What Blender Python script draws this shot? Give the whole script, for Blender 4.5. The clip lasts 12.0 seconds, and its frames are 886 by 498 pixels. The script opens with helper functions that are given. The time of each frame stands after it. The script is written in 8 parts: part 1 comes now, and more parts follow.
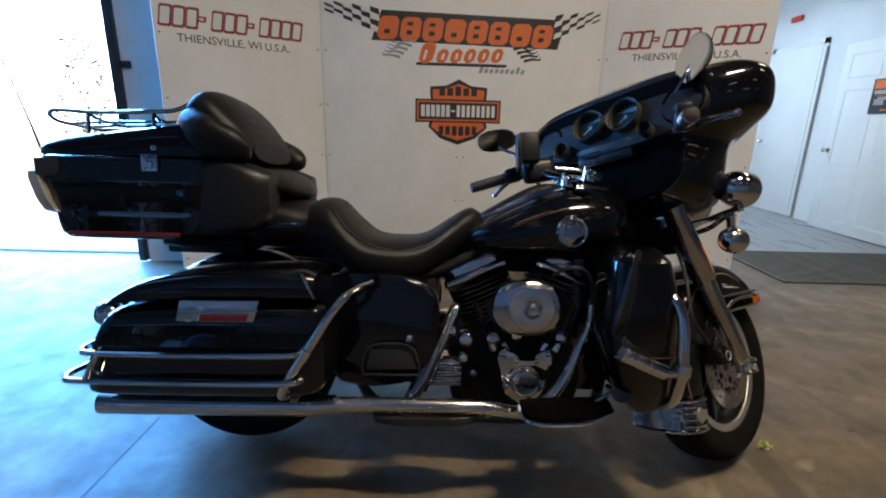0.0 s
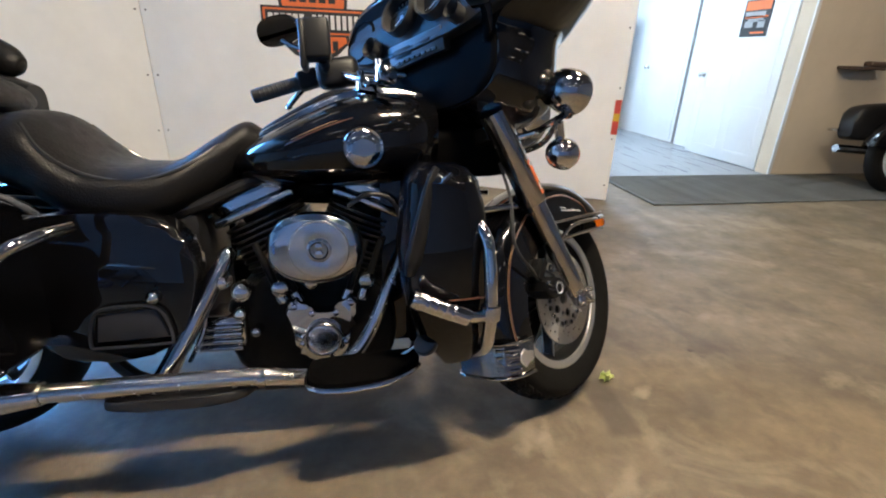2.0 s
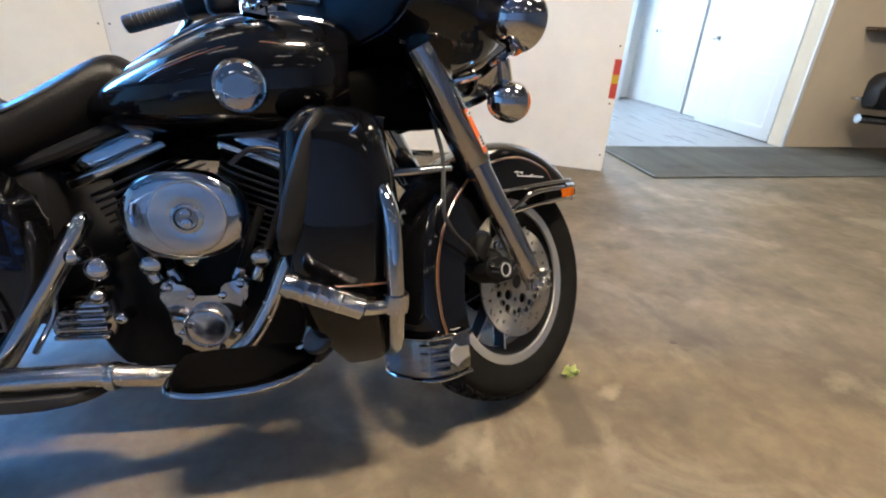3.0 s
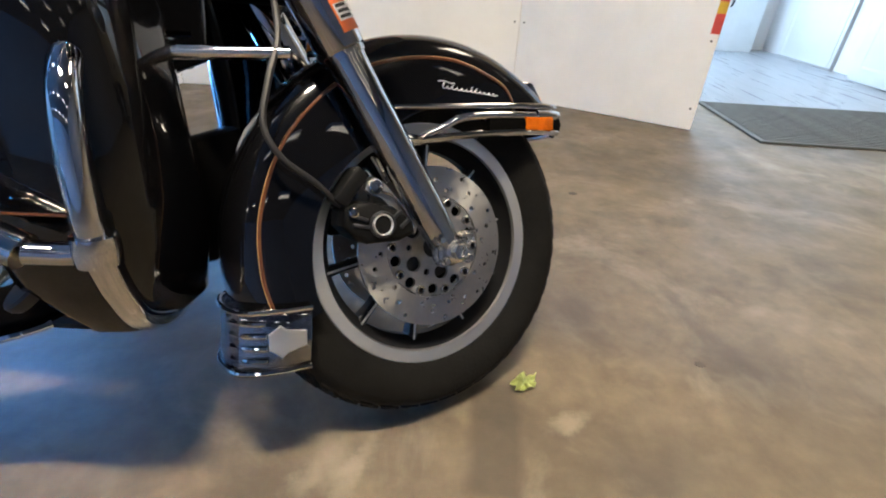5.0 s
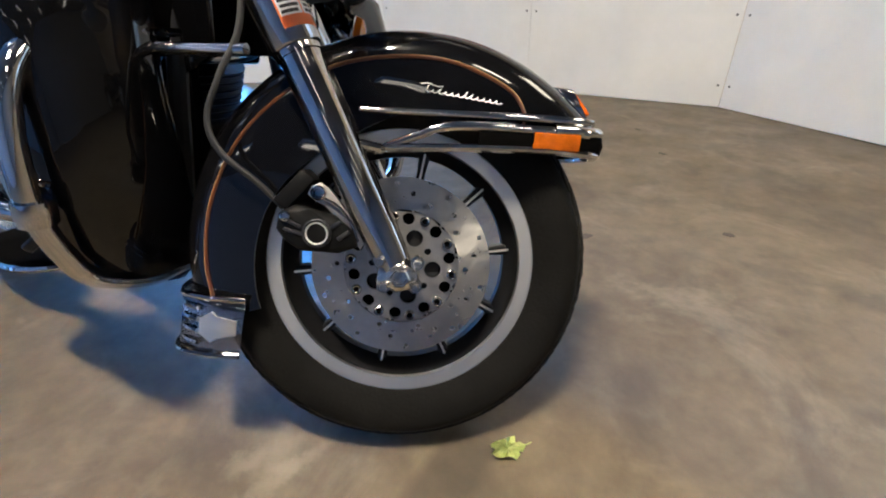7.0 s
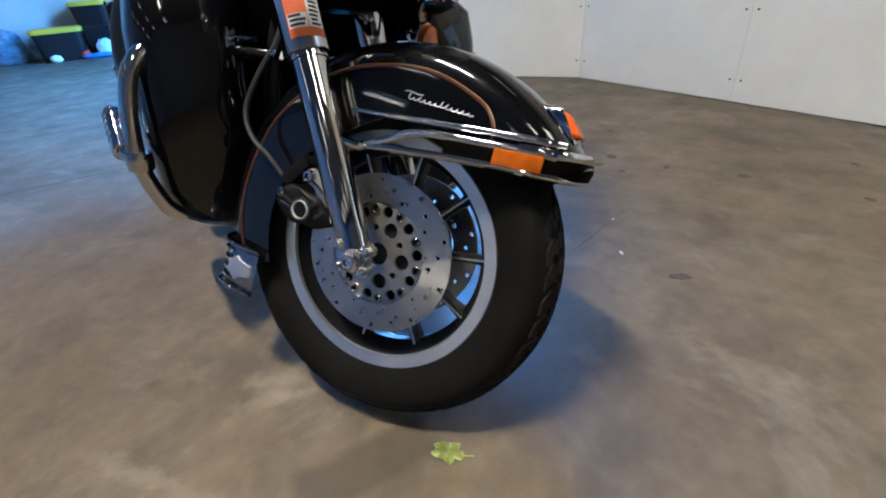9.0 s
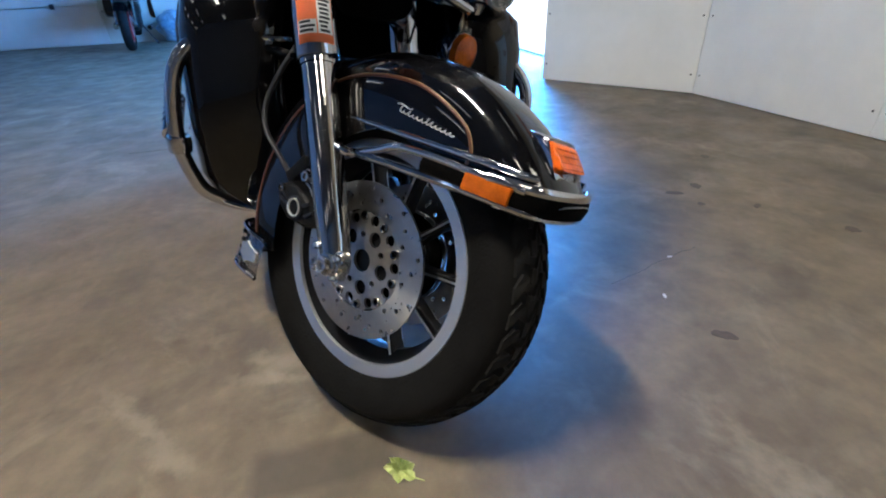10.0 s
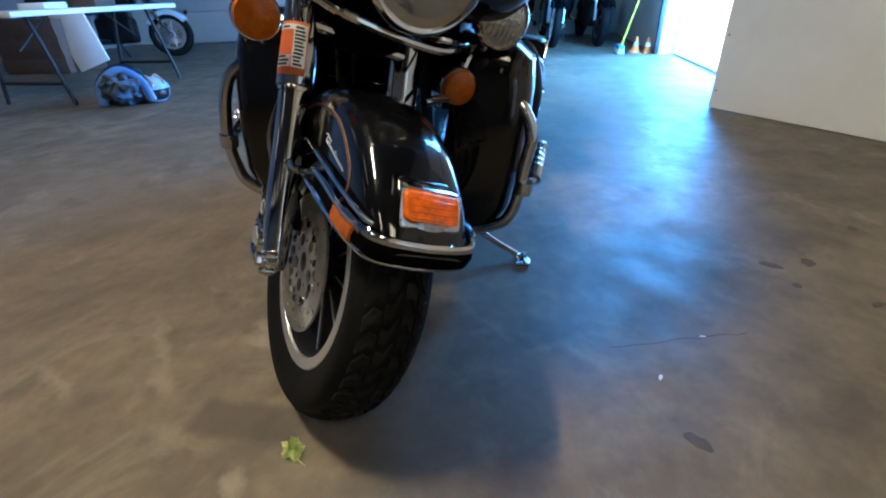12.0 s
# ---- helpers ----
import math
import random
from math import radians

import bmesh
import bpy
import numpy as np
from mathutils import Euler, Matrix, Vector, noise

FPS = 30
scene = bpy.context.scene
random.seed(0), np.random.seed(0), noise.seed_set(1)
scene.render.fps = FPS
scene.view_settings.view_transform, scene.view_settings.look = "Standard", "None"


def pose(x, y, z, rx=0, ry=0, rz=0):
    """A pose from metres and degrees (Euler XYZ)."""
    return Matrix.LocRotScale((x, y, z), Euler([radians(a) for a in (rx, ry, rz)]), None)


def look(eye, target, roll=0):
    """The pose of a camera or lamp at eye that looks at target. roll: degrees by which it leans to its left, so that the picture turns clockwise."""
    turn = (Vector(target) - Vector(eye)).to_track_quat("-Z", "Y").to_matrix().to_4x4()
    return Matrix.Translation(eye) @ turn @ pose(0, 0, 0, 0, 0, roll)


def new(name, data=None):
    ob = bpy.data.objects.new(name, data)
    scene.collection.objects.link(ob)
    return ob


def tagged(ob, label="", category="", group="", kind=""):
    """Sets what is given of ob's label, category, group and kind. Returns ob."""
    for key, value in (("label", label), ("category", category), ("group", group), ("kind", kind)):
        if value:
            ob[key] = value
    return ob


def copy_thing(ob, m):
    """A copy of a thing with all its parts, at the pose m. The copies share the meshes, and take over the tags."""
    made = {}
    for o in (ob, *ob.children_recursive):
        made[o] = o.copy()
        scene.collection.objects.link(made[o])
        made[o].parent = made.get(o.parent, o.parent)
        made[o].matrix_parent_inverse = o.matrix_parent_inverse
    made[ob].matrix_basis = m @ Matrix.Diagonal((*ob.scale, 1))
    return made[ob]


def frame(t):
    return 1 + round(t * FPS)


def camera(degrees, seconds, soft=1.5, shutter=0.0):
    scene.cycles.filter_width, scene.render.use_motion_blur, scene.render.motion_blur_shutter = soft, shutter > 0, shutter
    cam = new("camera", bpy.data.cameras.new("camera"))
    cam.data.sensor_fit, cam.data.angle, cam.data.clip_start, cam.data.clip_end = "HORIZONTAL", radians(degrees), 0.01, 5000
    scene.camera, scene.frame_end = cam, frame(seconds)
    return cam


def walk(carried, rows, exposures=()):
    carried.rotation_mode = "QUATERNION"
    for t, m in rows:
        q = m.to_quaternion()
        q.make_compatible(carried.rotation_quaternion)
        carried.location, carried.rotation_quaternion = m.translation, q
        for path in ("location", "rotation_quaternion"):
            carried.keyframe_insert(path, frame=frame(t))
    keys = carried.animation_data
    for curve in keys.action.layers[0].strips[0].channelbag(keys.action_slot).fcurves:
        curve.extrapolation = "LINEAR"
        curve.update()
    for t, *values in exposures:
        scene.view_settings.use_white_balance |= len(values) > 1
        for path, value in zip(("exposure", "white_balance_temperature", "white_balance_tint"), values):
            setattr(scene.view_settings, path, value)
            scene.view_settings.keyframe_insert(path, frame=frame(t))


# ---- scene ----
cam = camera(87.28, 12.0, soft=2.0)
# seconds, place in metres, turn in degrees
PATH = [
    (0, 0, -0, 1.1008, 74.822, -1.273, 0.344),
    (0.5, 0.0561, 0.0419, 1.0825, 73.812, -0.915, -1.117),
    (1, 0.1494, 0.1067, 1.0687, 71.344, -1.374, -4.484),
    (1.5, 0.2686, 0.1682, 1.042, 69.285, -1.736, -7.445),
    (2, 0.3737, 0.2517, 0.9953, 67.586, -1.715, -9.771),
    (2.5, 0.5031, 0.3554, 0.9491, 66.536, -2.476, -9.462),
    (3, 0.6076, 0.4327, 0.9111, 64.152, -2.307, -8.447),
    (3.5, 0.749, 0.5006, 0.8699, 62.751, -2.248, -7.336),
    (5.5, 1.1144, 0.8, 0.7314, 57.896, -2.126, 10.36),
    (6, 1.2111, 0.8561, 0.735, 57.621, -1.686, 16.284),
    (6.5, 1.3021, 0.892, 0.736, 57.82, -0.121, 24.732),
    (7, 1.3624, 0.9512, 0.732, 58.374, 1.359, 32.231),
    (9, 1.6441, 1.2013, 0.7423, 59.051, 3.662, 59.719),
    (9.5, 1.673, 1.3166, 0.7357, 58.964, 2.555, 68.213),
    (10, 1.6874, 1.3966, 0.7536, 59.406, 2.25, 74.439),
    (10.5, 1.7143, 1.5154, 0.7616, 59.582, 1.991, 81.826),
    (11, 1.7592, 1.6347, 0.7693, 60.809, 1.985, 88.415),
    (11.5, 1.7547, 1.7396, 0.7809, 61.161, 2.362, 93.952),
    (12, 1.7301, 1.8454, 0.8002, 60.648, 1.959, 98.457),
]
EXPOSURES = [(0.0, 0.6, 6250, 9), (0.5, 0.75, 6250, 10), (1.0, 1.08, 6220, 10), (1.5, 1.38, 6200, 10), (2.0, 1.60, 6180, 10), (3.5, 1.83, 6150, 10), (5.5, 1.82, 5880, 9), (6.5, 1.79, 5830, 9), (9.0, 1.46, 5400, 7), (10.0, 1.38, 5330, 7), (10.5, 1.25, 5450, 6), (12.0, 0.98, 5930, 4)]
walk(cam, [(t, pose(*row)) for t, *row in PATH], EXPOSURES)
# ---- end of camera ----
# ---- world, sun, large lights ----
world = bpy.data.worlds.new("world")
scene.world = world
world.use_nodes = True
_wn = world.node_tree.nodes
_sky = _wn.new("ShaderNodeTexSky")
_sky.sky_type, _sky.sun_disc = "NISHITA", False
_sky.sun_elevation, _sky.sun_rotation = radians(60), radians(268)
world.node_tree.links.new(_sky.outputs[0], _wn["Background"].inputs[0])
_wn["Background"].inputs[1].default_value = 0.15

_sun = bpy.data.lights.new("sun", "SUN")
_sun.energy, _sun.angle, _sun.color = 5.0, radians(0.5), (1.0, 0.96, 0.9)
_so = new("sun", _sun)
_so.matrix_world = look((0, 0, 0), (-math.sin(radians(268)) * math.cos(radians(60)), -math.cos(radians(268)) * math.cos(radians(60)), -math.sin(radians(60))))

LAMP_COLOUR, DAY_COLOUR = (1.0, 0.825, 0.585), (0.085, 0.38, 1.0)


def area_lamp(name, m, sx, sy, power, colour):
    la = bpy.data.lights.new(name, "AREA")
    la.shape, la.size, la.size_y, la.energy, la.color = "RECTANGLE", sx, sy, power, colour
    ob = new(name, la)
    ob.matrix_world = m
    return ob


CEILING = 3.9
LAMP_SPOTS = [(x, y) for x in (-6.0, -3.6, -1.25, 1.1, 3.5, 5.9) for y in (-4.5, -2.0, 0.5, 3.0)]
# the tubes glow; added area lamps strengthen three fixtures, the wide one softens shadows
for _x, _y, _w, _d in ((1.1, 0.5, 80.0, 0.14), (3.5, 0.5, 6.5, 0.14), (3.5, 3.0, 16.0, 0.95)):
    area_lamp("tube_stand_in", pose(_x, _y, CEILING - 0.135, 0, 0, 0), 0.85, _d, _w, LAMP_COLOUR)
# sky light that enters by the raised garage door, in the opening's foot and head
area_lamp("door_sky_light", pose(-3.52, 3.68, 0.44, -90, 0, 0), 2.3, 0.82, 210.0, DAY_COLOUR)
area_lamp("door_sky_light", pose(-3.52, 3.68, 2.46, -60, 0, 0), 2.3, 1.0, 295.0, DAY_COLOUR)

# ---- materials ----
def mat(name, colour=(0.5, 0.5, 0.5), rough=0.5, metal=0.0, coat=0.0, bump=0.0, bscale=60.0, vary=0.0, vscale=4.0, rvary=0.0,
        trans=0.0, emit=0.0, spec=0.5, fine=0.0, colour2=None):
    m = bpy.data.materials.new(name)
    m.use_nodes = True
    nt = m.node_tree
    n, L = nt.nodes, nt.links
    b = n["Principled BSDF"]
    b.inputs["Base Color"].default_value = (*colour, 1)
    b.inputs["Roughness"].default_value = rough
    b.inputs["Metallic"].default_value = metal
    b.inputs["Coat Weight"].default_value = coat
    b.inputs["Coat Roughness"].default_value = 0.03
    b.inputs["Specular IOR Level"].default_value = spec
    b.inputs["Transmission Weight"].default_value = trans
    if emit:
        b.inputs["Emission Color"].default_value = (*colour, 1)
        b.inputs["Emission Strength"].default_value = emit
    tc = n.new("ShaderNodeTexCoord")
    if vary or colour2:
        big = n.new("ShaderNodeTexNoise")
        big.inputs["Scale"].default_value, big.inputs["Detail"].default_value = vscale, 7
        big.inputs["Roughness"].default_value = 0.65
        L.new(tc.outputs["Object"], big.inputs["Vector"])
        ramp = n.new("ShaderNodeValToRGB")
        lo, hi = ramp.color_ramp.elements
        lo.position, hi.position = 0.32, 0.68
        c2 = colour2 or tuple(min(1, c * (1 + vary)) for c in colour)
        lo.color = (*[c * (1 - vary) for c in colour], 1)
        hi.color = (*c2, 1)
        L.new(big.outputs["Fac"], ramp.inputs["Fac"])
        out = ramp.outputs["Color"]
        if fine:
            f2 = n.new("ShaderNodeTexNoise")
            f2.inputs["Scale"].default_value, f2.inputs["Detail"].default_value = vscale * 14, 4
            L.new(tc.outputs["Object"], f2.inputs["Vector"])
            mx = n.new("ShaderNodeMix")
            mx.data_type, mx.blend_type = "RGBA", "OVERLAY"
            mx.inputs["Factor"].default_value = fine
            L.new(out, mx.inputs["A"])
            L.new(f2.outputs["Color"], mx.inputs["B"])
            sat = n.new("ShaderNodeRGBToBW")
            L.new(f2.outputs["Color"], sat.inputs["Color"])
            L.new(sat.outputs["Val"], mx.inputs["B"])
            out = mx.outputs["Result"]
        L.new(out, b.inputs["Base Color"])
    if rvary:
        rn = n.new("ShaderNodeTexNoise")
        rn.inputs["Scale"].default_value, rn.inputs["Detail"].default_value = vscale * 3, 5
        L.new(tc.outputs["Object"], rn.inputs["Vector"])
        mr = n.new("ShaderNodeMapRange")
        mr.inputs["From Min"].default_value, mr.inputs["From Max"].default_value = 0.3, 0.7
        mr.inputs["To Min"].default_value, mr.inputs["To Max"].default_value = max(0.0, rough - rvary), min(1.0, rough + rvary)
        L.new(rn.outputs["Fac"], mr.inputs["Value"])
        L.new(mr.outputs["Result"], b.inputs["Roughness"])
    if bump:
        bn = n.new("ShaderNodeTexNoise")
        bn.inputs["Scale"].default_value, bn.inputs["Detail"].default_value = bscale, 5
        L.new(tc.outputs["Object"], bn.inputs["Vector"])
        bp = n.new("ShaderNodeBump")
        bp.inputs["Strength"].default_value, bp.inputs["Distance"].default_value = bump, 0.01
        L.new(bn.outputs["Fac"], bp.inputs["Height"])
        L.new(bp.outputs["Normal"], b.inputs["Normal"])
    return m


def concrete():
    m = mat("concrete", (0.125, 0.095, 0.0585), 0.52, spec=0.5, vary=0.16, vscale=1.9, rvary=0.10, bump=0.06, bscale=18, fine=0.35, colour2=(0.175, 0.138, 0.088))
    nt = m.node_tree
    n, L = nt.nodes, nt.links
    b = n["Principled BSDF"]
    base = b.inputs["Base Color"].links[0].from_socket
    tc = n.new("ShaderNodeTexCoord")
    # tyre grime and old stains: broad soft patches and sparse dark blots
    st = n.new("ShaderNodeTexNoise")
    st.inputs["Scale"].default_value, st.inputs["Detail"].default_value, st.inputs["Distortion"].default_value = 1.7, 8, 0.5
    L.new(tc.outputs["Object"], st.inputs["Vector"])
    r1 = n.new("ShaderNodeMapRange")
    r1.inputs["From Min"].default_value, r1.inputs["From Max"].default_value = 0.50, 0.70
    r1.inputs["To Max"].default_value = 0.56
    L.new(st.outputs["Fac"], r1.inputs["Value"])
    m1 = n.new("ShaderNodeMix")
    m1.data_type = "RGBA"
    L.new(r1.outputs["Result"], m1.inputs["Factor"])
    L.new(base, m1.inputs["A"])
    m1.inputs["B"].default_value = (0.055, 0.045, 0.034, 1)
    # pale worn patches where the sealer has gone
    wn = n.new("ShaderNodeTexNoise")
    wn.inputs["Scale"].default_value, wn.inputs["Detail"].default_value, wn.inputs["Distortion"].default_value = 2.3, 6, 0.9
    wn.inputs["Roughness"].default_value = 0.62
    L.new(tc.outputs["Object"], wn.inputs["Vector"])
    r2 = n.new("ShaderNodeMapRange")
    r2.inputs["From Min"].default_value, r2.inputs["From Max"].default_value = 0.555, 0.66
    r2.inputs["To Max"].default_value = 0.40
    L.new(wn.outputs["Fac"], r2.inputs["Value"])
    m2 = n.new("ShaderNodeMix")
    m2.data_type = "RGBA"
    L.new(r2.outputs["Result"], m2.inputs["Factor"])
    L.new(m1.outputs["Result"], m2.inputs["A"])
    m2.inputs["B"].default_value = (0.29, 0.25, 0.18, 1)
    # small-scale mottling of the trowelled surface
    mo = n.new("ShaderNodeTexNoise")
    mo.inputs["Scale"].default_value, mo.inputs["Detail"].default_value, mo.inputs["Roughness"].default_value = 11.0, 9, 0.68
    L.new(tc.outputs["Object"], mo.inputs["Vector"])
    mr2 = n.new("ShaderNodeMapRange")
    mr2.inputs["From Min"].default_value, mr2.inputs["From Max"].default_value = 0.3, 0.7
    mr2.inputs["To Min"].default_value, mr2.inputs["To Max"].default_value = 0.83, 1.16
    L.new(mo.outputs["Fac"], mr2.inputs["Value"])
    m4 = n.new("ShaderNodeMix")
    m4.data_type, m4.blend_type = "RGBA", "MULTIPLY"
    m4.inputs["Factor"].default_value = 1.0
    L.new(m2.outputs["Result"], m4.inputs["A"])
    L.new(mr2.outputs["Result"], m4.inputs["B"])
    # hand-sized blotches of grime and paler flecks between them
    spots = m4.outputs["Result"]
    for scale, lo, hi, most, shade in ((4.2, 0.53, 0.66, 0.46, (0.060, 0.048, 0.034, 1)), (7.0, 0.57, 0.70, 0.22, (0.25, 0.21, 0.145, 1))):
        sn = n.new("ShaderNodeTexNoise")
        sn.inputs["Scale"].default_value, sn.inputs["Detail"].default_value, sn.inputs["Distortion"].default_value = scale, 4, 0.5
        sn.inputs["Roughness"].default_value = 0.58
        L.new(tc.outputs["Object"], sn.inputs["Vector"])
        sr = n.new("ShaderNodeMapRange")
        sr.inputs["From Min"].default_value, sr.inputs["From Max"].default_value, sr.inputs["To Max"].default_value = lo, hi, most
        L.new(sn.outputs["Fac"], sr.inputs["Value"])
        sm = n.new("ShaderNodeMix")
        sm.data_type = "RGBA"
        L.new(sr.outputs["Result"], sm.inputs["Factor"])
        L.new(spots, sm.inputs["A"])
        sm.inputs["B"].default_value = shade
        spots = sm.outputs["Result"]
    # a dark oblong patch with wobbly soft edges, close beside the front wheel
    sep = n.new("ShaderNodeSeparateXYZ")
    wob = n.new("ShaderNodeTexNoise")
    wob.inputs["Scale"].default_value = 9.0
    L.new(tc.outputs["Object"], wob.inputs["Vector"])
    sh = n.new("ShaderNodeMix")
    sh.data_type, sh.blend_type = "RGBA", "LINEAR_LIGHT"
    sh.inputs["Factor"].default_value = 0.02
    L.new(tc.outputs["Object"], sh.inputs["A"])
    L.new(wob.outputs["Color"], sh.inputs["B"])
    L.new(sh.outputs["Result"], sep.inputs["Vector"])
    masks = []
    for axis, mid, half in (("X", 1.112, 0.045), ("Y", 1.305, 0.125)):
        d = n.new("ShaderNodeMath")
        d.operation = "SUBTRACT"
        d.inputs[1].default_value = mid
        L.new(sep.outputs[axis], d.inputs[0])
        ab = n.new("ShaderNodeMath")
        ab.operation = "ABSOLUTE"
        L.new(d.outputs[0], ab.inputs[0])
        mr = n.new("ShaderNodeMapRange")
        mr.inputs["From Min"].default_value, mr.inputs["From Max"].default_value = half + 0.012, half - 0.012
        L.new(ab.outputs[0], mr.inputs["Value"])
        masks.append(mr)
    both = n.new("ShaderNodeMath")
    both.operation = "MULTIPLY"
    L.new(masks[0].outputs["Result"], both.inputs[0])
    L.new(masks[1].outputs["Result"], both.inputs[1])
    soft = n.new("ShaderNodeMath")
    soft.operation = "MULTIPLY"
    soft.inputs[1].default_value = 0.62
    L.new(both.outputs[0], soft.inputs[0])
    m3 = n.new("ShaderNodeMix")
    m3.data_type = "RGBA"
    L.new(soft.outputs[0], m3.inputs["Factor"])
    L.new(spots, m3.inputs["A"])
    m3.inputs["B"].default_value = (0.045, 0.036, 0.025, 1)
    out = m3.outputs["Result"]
    # single old stains and scuffs, ragged at the edge
    rag = n.new("ShaderNodeTexNoise")
    rag.inputs["Scale"].default_value, rag.inputs["Detail"].default_value, rag.inputs["Roughness"].default_value = 13.0, 6, 0.7
    L.new(tc.outputs["Object"], rag.inputs["Vector"])
    warp = n.new("ShaderNodeMix")
    warp.data_type, warp.blend_type = "RGBA", "LINEAR_LIGHT"
    warp.inputs["Factor"].default_value = 0.045
    L.new(tc.outputs["Object"], warp.inputs["A"])
    L.new(rag.outputs["Color"], warp.inputs["B"])
    for x, y, rx, ry, turn, strength, pale in FLOOR_MARKS:
        mp = n.new("ShaderNodeMapping")
        mp.vector_type = "TEXTURE"
        mp.inputs["Location"].default_value = (x, y, 0)
        mp.inputs["Rotation"].default_value = (0, 0, radians(turn))
        mp.inputs["Scale"].default_value = (rx, ry, 1)
        L.new(warp.outputs["Result"], mp.inputs["Vector"])
        ln = n.new("ShaderNodeVectorMath")
        ln.operation = "LENGTH"
        L.new(mp.outputs["Vector"], ln.inputs[0])
        fall = n.new("ShaderNodeMapRange")
        fall.interpolation_type = "SMOOTHSTEP"
        fall.inputs["From Min"].default_value, fall.inputs["From Max"].default_value = 1.5, 0.1
        fall.inputs["To Max"].default_value = strength * (1.0 if pale else 0.75)
        L.new(ln.outputs["Value"], fall.inputs["Value"])
        mk = n.new("ShaderNodeMix")
        mk.data_type = "RGBA"
        L.new(fall.outputs["Result"], mk.inputs["Factor"])
        L.new(out, mk.inputs["A"])
        mk.inputs["B"].default_value = (0.27, 0.23, 0.165, 1) if pale else (0.05, 0.041, 0.032, 1)
        out = mk.outputs["Result"]
    L.new(out, b.inputs["Base Color"])
    return m


# stains and scuffs: place, half sizes, turn, strength, pale or dark
FLOOR_MARKS = [(1.255, 1.35, 0.045, 0.02, 30, 0.7, True), (0.87, 1.20, 0.09, 0.016, 70, 0.5, True), (1.61, 1.72, 0.035, 0.11, 15, 0.6, False), (1.68, 1.55, 0.03, 0.08, 25, 0.65, False),
               (1.81, 1.76, 0.06, 0.025, 30, 0.4, True), (1.32, 1.70, 0.05, 0.12, -30, 0.4, False), (0.91, 0.95, 0.17, 0.018, 41, 0.5, True), (1.06, 0.77, 0.10, 0.014, 62, 0.6, True), (1.02, 1.02, 0.07, 0.02, 50, 0.5, True), (0.30, 0.23, 0.09, 0.15, 20, 0.5, False), (0.72, 1.16, 0.085, 0.05, 20, 0.8, False), (0.80, 1.19, 0.05, 0.022, 60, 0.55, True), (0.86, 1.21, 0.035, 0.014, 40, 0.6, True),
                (1.45, 1.25, 0.10, 0.13, 40, 0.45, False), (0.15, 2.80, 0.12, 0.2, 10, 0.35, False),
               (0.66, 2.26, 0.10, 0.16, 20, 0.35, False), (1.11, 2.49, 0.08, 0.10, 0, 0.4, False), (0.04, 0.45, 0.07, 0.18, 15, 0.4, False), (1.28, 2.20, 0.05, 0.06, 0, 0.3, False)]
CONCRETE = concrete()
YARD = mat("yard_asphalt", (0.74, 0.73, 0.70), 0.9, vary=0.2, vscale=2, bump=0.4, bscale=90)
SCREEN_PAINT = mat("screen_paint", (0.83, 0.83, 0.82), 0.55, vary=0.05, vscale=2.5, bump=0.05, bscale=220, rvary=0.08)
WALL_WHITE = mat("wall_white", (0.66, 0.66, 0.64), 0.7, vary=0.06, vscale=1.5, bump=0.06, bscale=150)
WALL_PALE = mat("wall_pale", (0.44, 0.455, 0.40), 0.75, vary=0.08, vscale=1.2, bump=0.06, bscale=150)
WALL_TAN = mat("wall_tan", (0.58, 0.50, 0.39), 0.75, vary=0.08, vscale=1.7, bump=0.08, bscale=120)
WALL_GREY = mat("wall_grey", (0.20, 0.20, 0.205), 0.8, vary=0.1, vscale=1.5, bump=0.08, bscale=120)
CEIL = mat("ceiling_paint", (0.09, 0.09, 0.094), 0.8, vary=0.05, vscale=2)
DOOR_WHITE = mat("door_white", (0.72, 0.75, 0.78), 0.4, vary=0.03, vscale=3)
DOOR_PANEL = mat("garage_door_panel", (0.46, 0.47, 0.44), 0.5, vary=0.05, vscale=3, bump=0.05, bscale=80)
DARK_STEEL = mat("dark_steel", (0.05, 0.052, 0.06), 0.45, metal=0.8, vary=0.2, vscale=12)
RUBBER_MAT = mat("mat_rubber", (0.100, 0.103, 0.097), 0.75, vary=0.25, vscale=6, bump=0.2, bscale=300)
LAMINATE = mat("pale_floor", (0.20, 0.215, 0.235), 0.32, vary=0.12, vscale=2.2, rvary=0.08)
# the boards' grain runs along y
for _nd in [q for q in LAMINATE.node_tree.nodes if q.type == "TEX_NOISE"]:
    _mp = LAMINATE.node_tree.nodes.new("ShaderNodeMapping")
    _mp.inputs["Scale"].default_value = (3.0, 0.18, 1)
    LAMINATE.node_tree.links.new(_nd.inputs["Vector"].links[0].from_socket, _mp.inputs["Vector"])
    LAMINATE.node_tree.links.new(_mp.outputs["Vector"], _nd.inputs["Vector"])
BLACK = mat("black_paint", (0.0028, 0.0028, 0.0034), 0.2, coat=0.85, spec=0.06)
BLACK_SATIN = mat("black_satin", (0.010, 0.010, 0.011), 0.38, spec=0.3, vary=0.2, vscale=20, bump=0.03, bscale=300)
PLASTIC = mat("black_plastic", (0.016, 0.016, 0.018), 0.5, vary=0.15, vscale=25, bump=0.06, bscale=500)
DASH = mat("dash_grey", (0.014, 0.0135, 0.0135), 0.5, spec=0.10, vary=0.1, vscale=30, bump=0.05, bscale=600)
BEZEL = mat("bezel_grey", (0.030, 0.030, 0.031), 0.45, spec=0.3, vary=0.1, vscale=30)
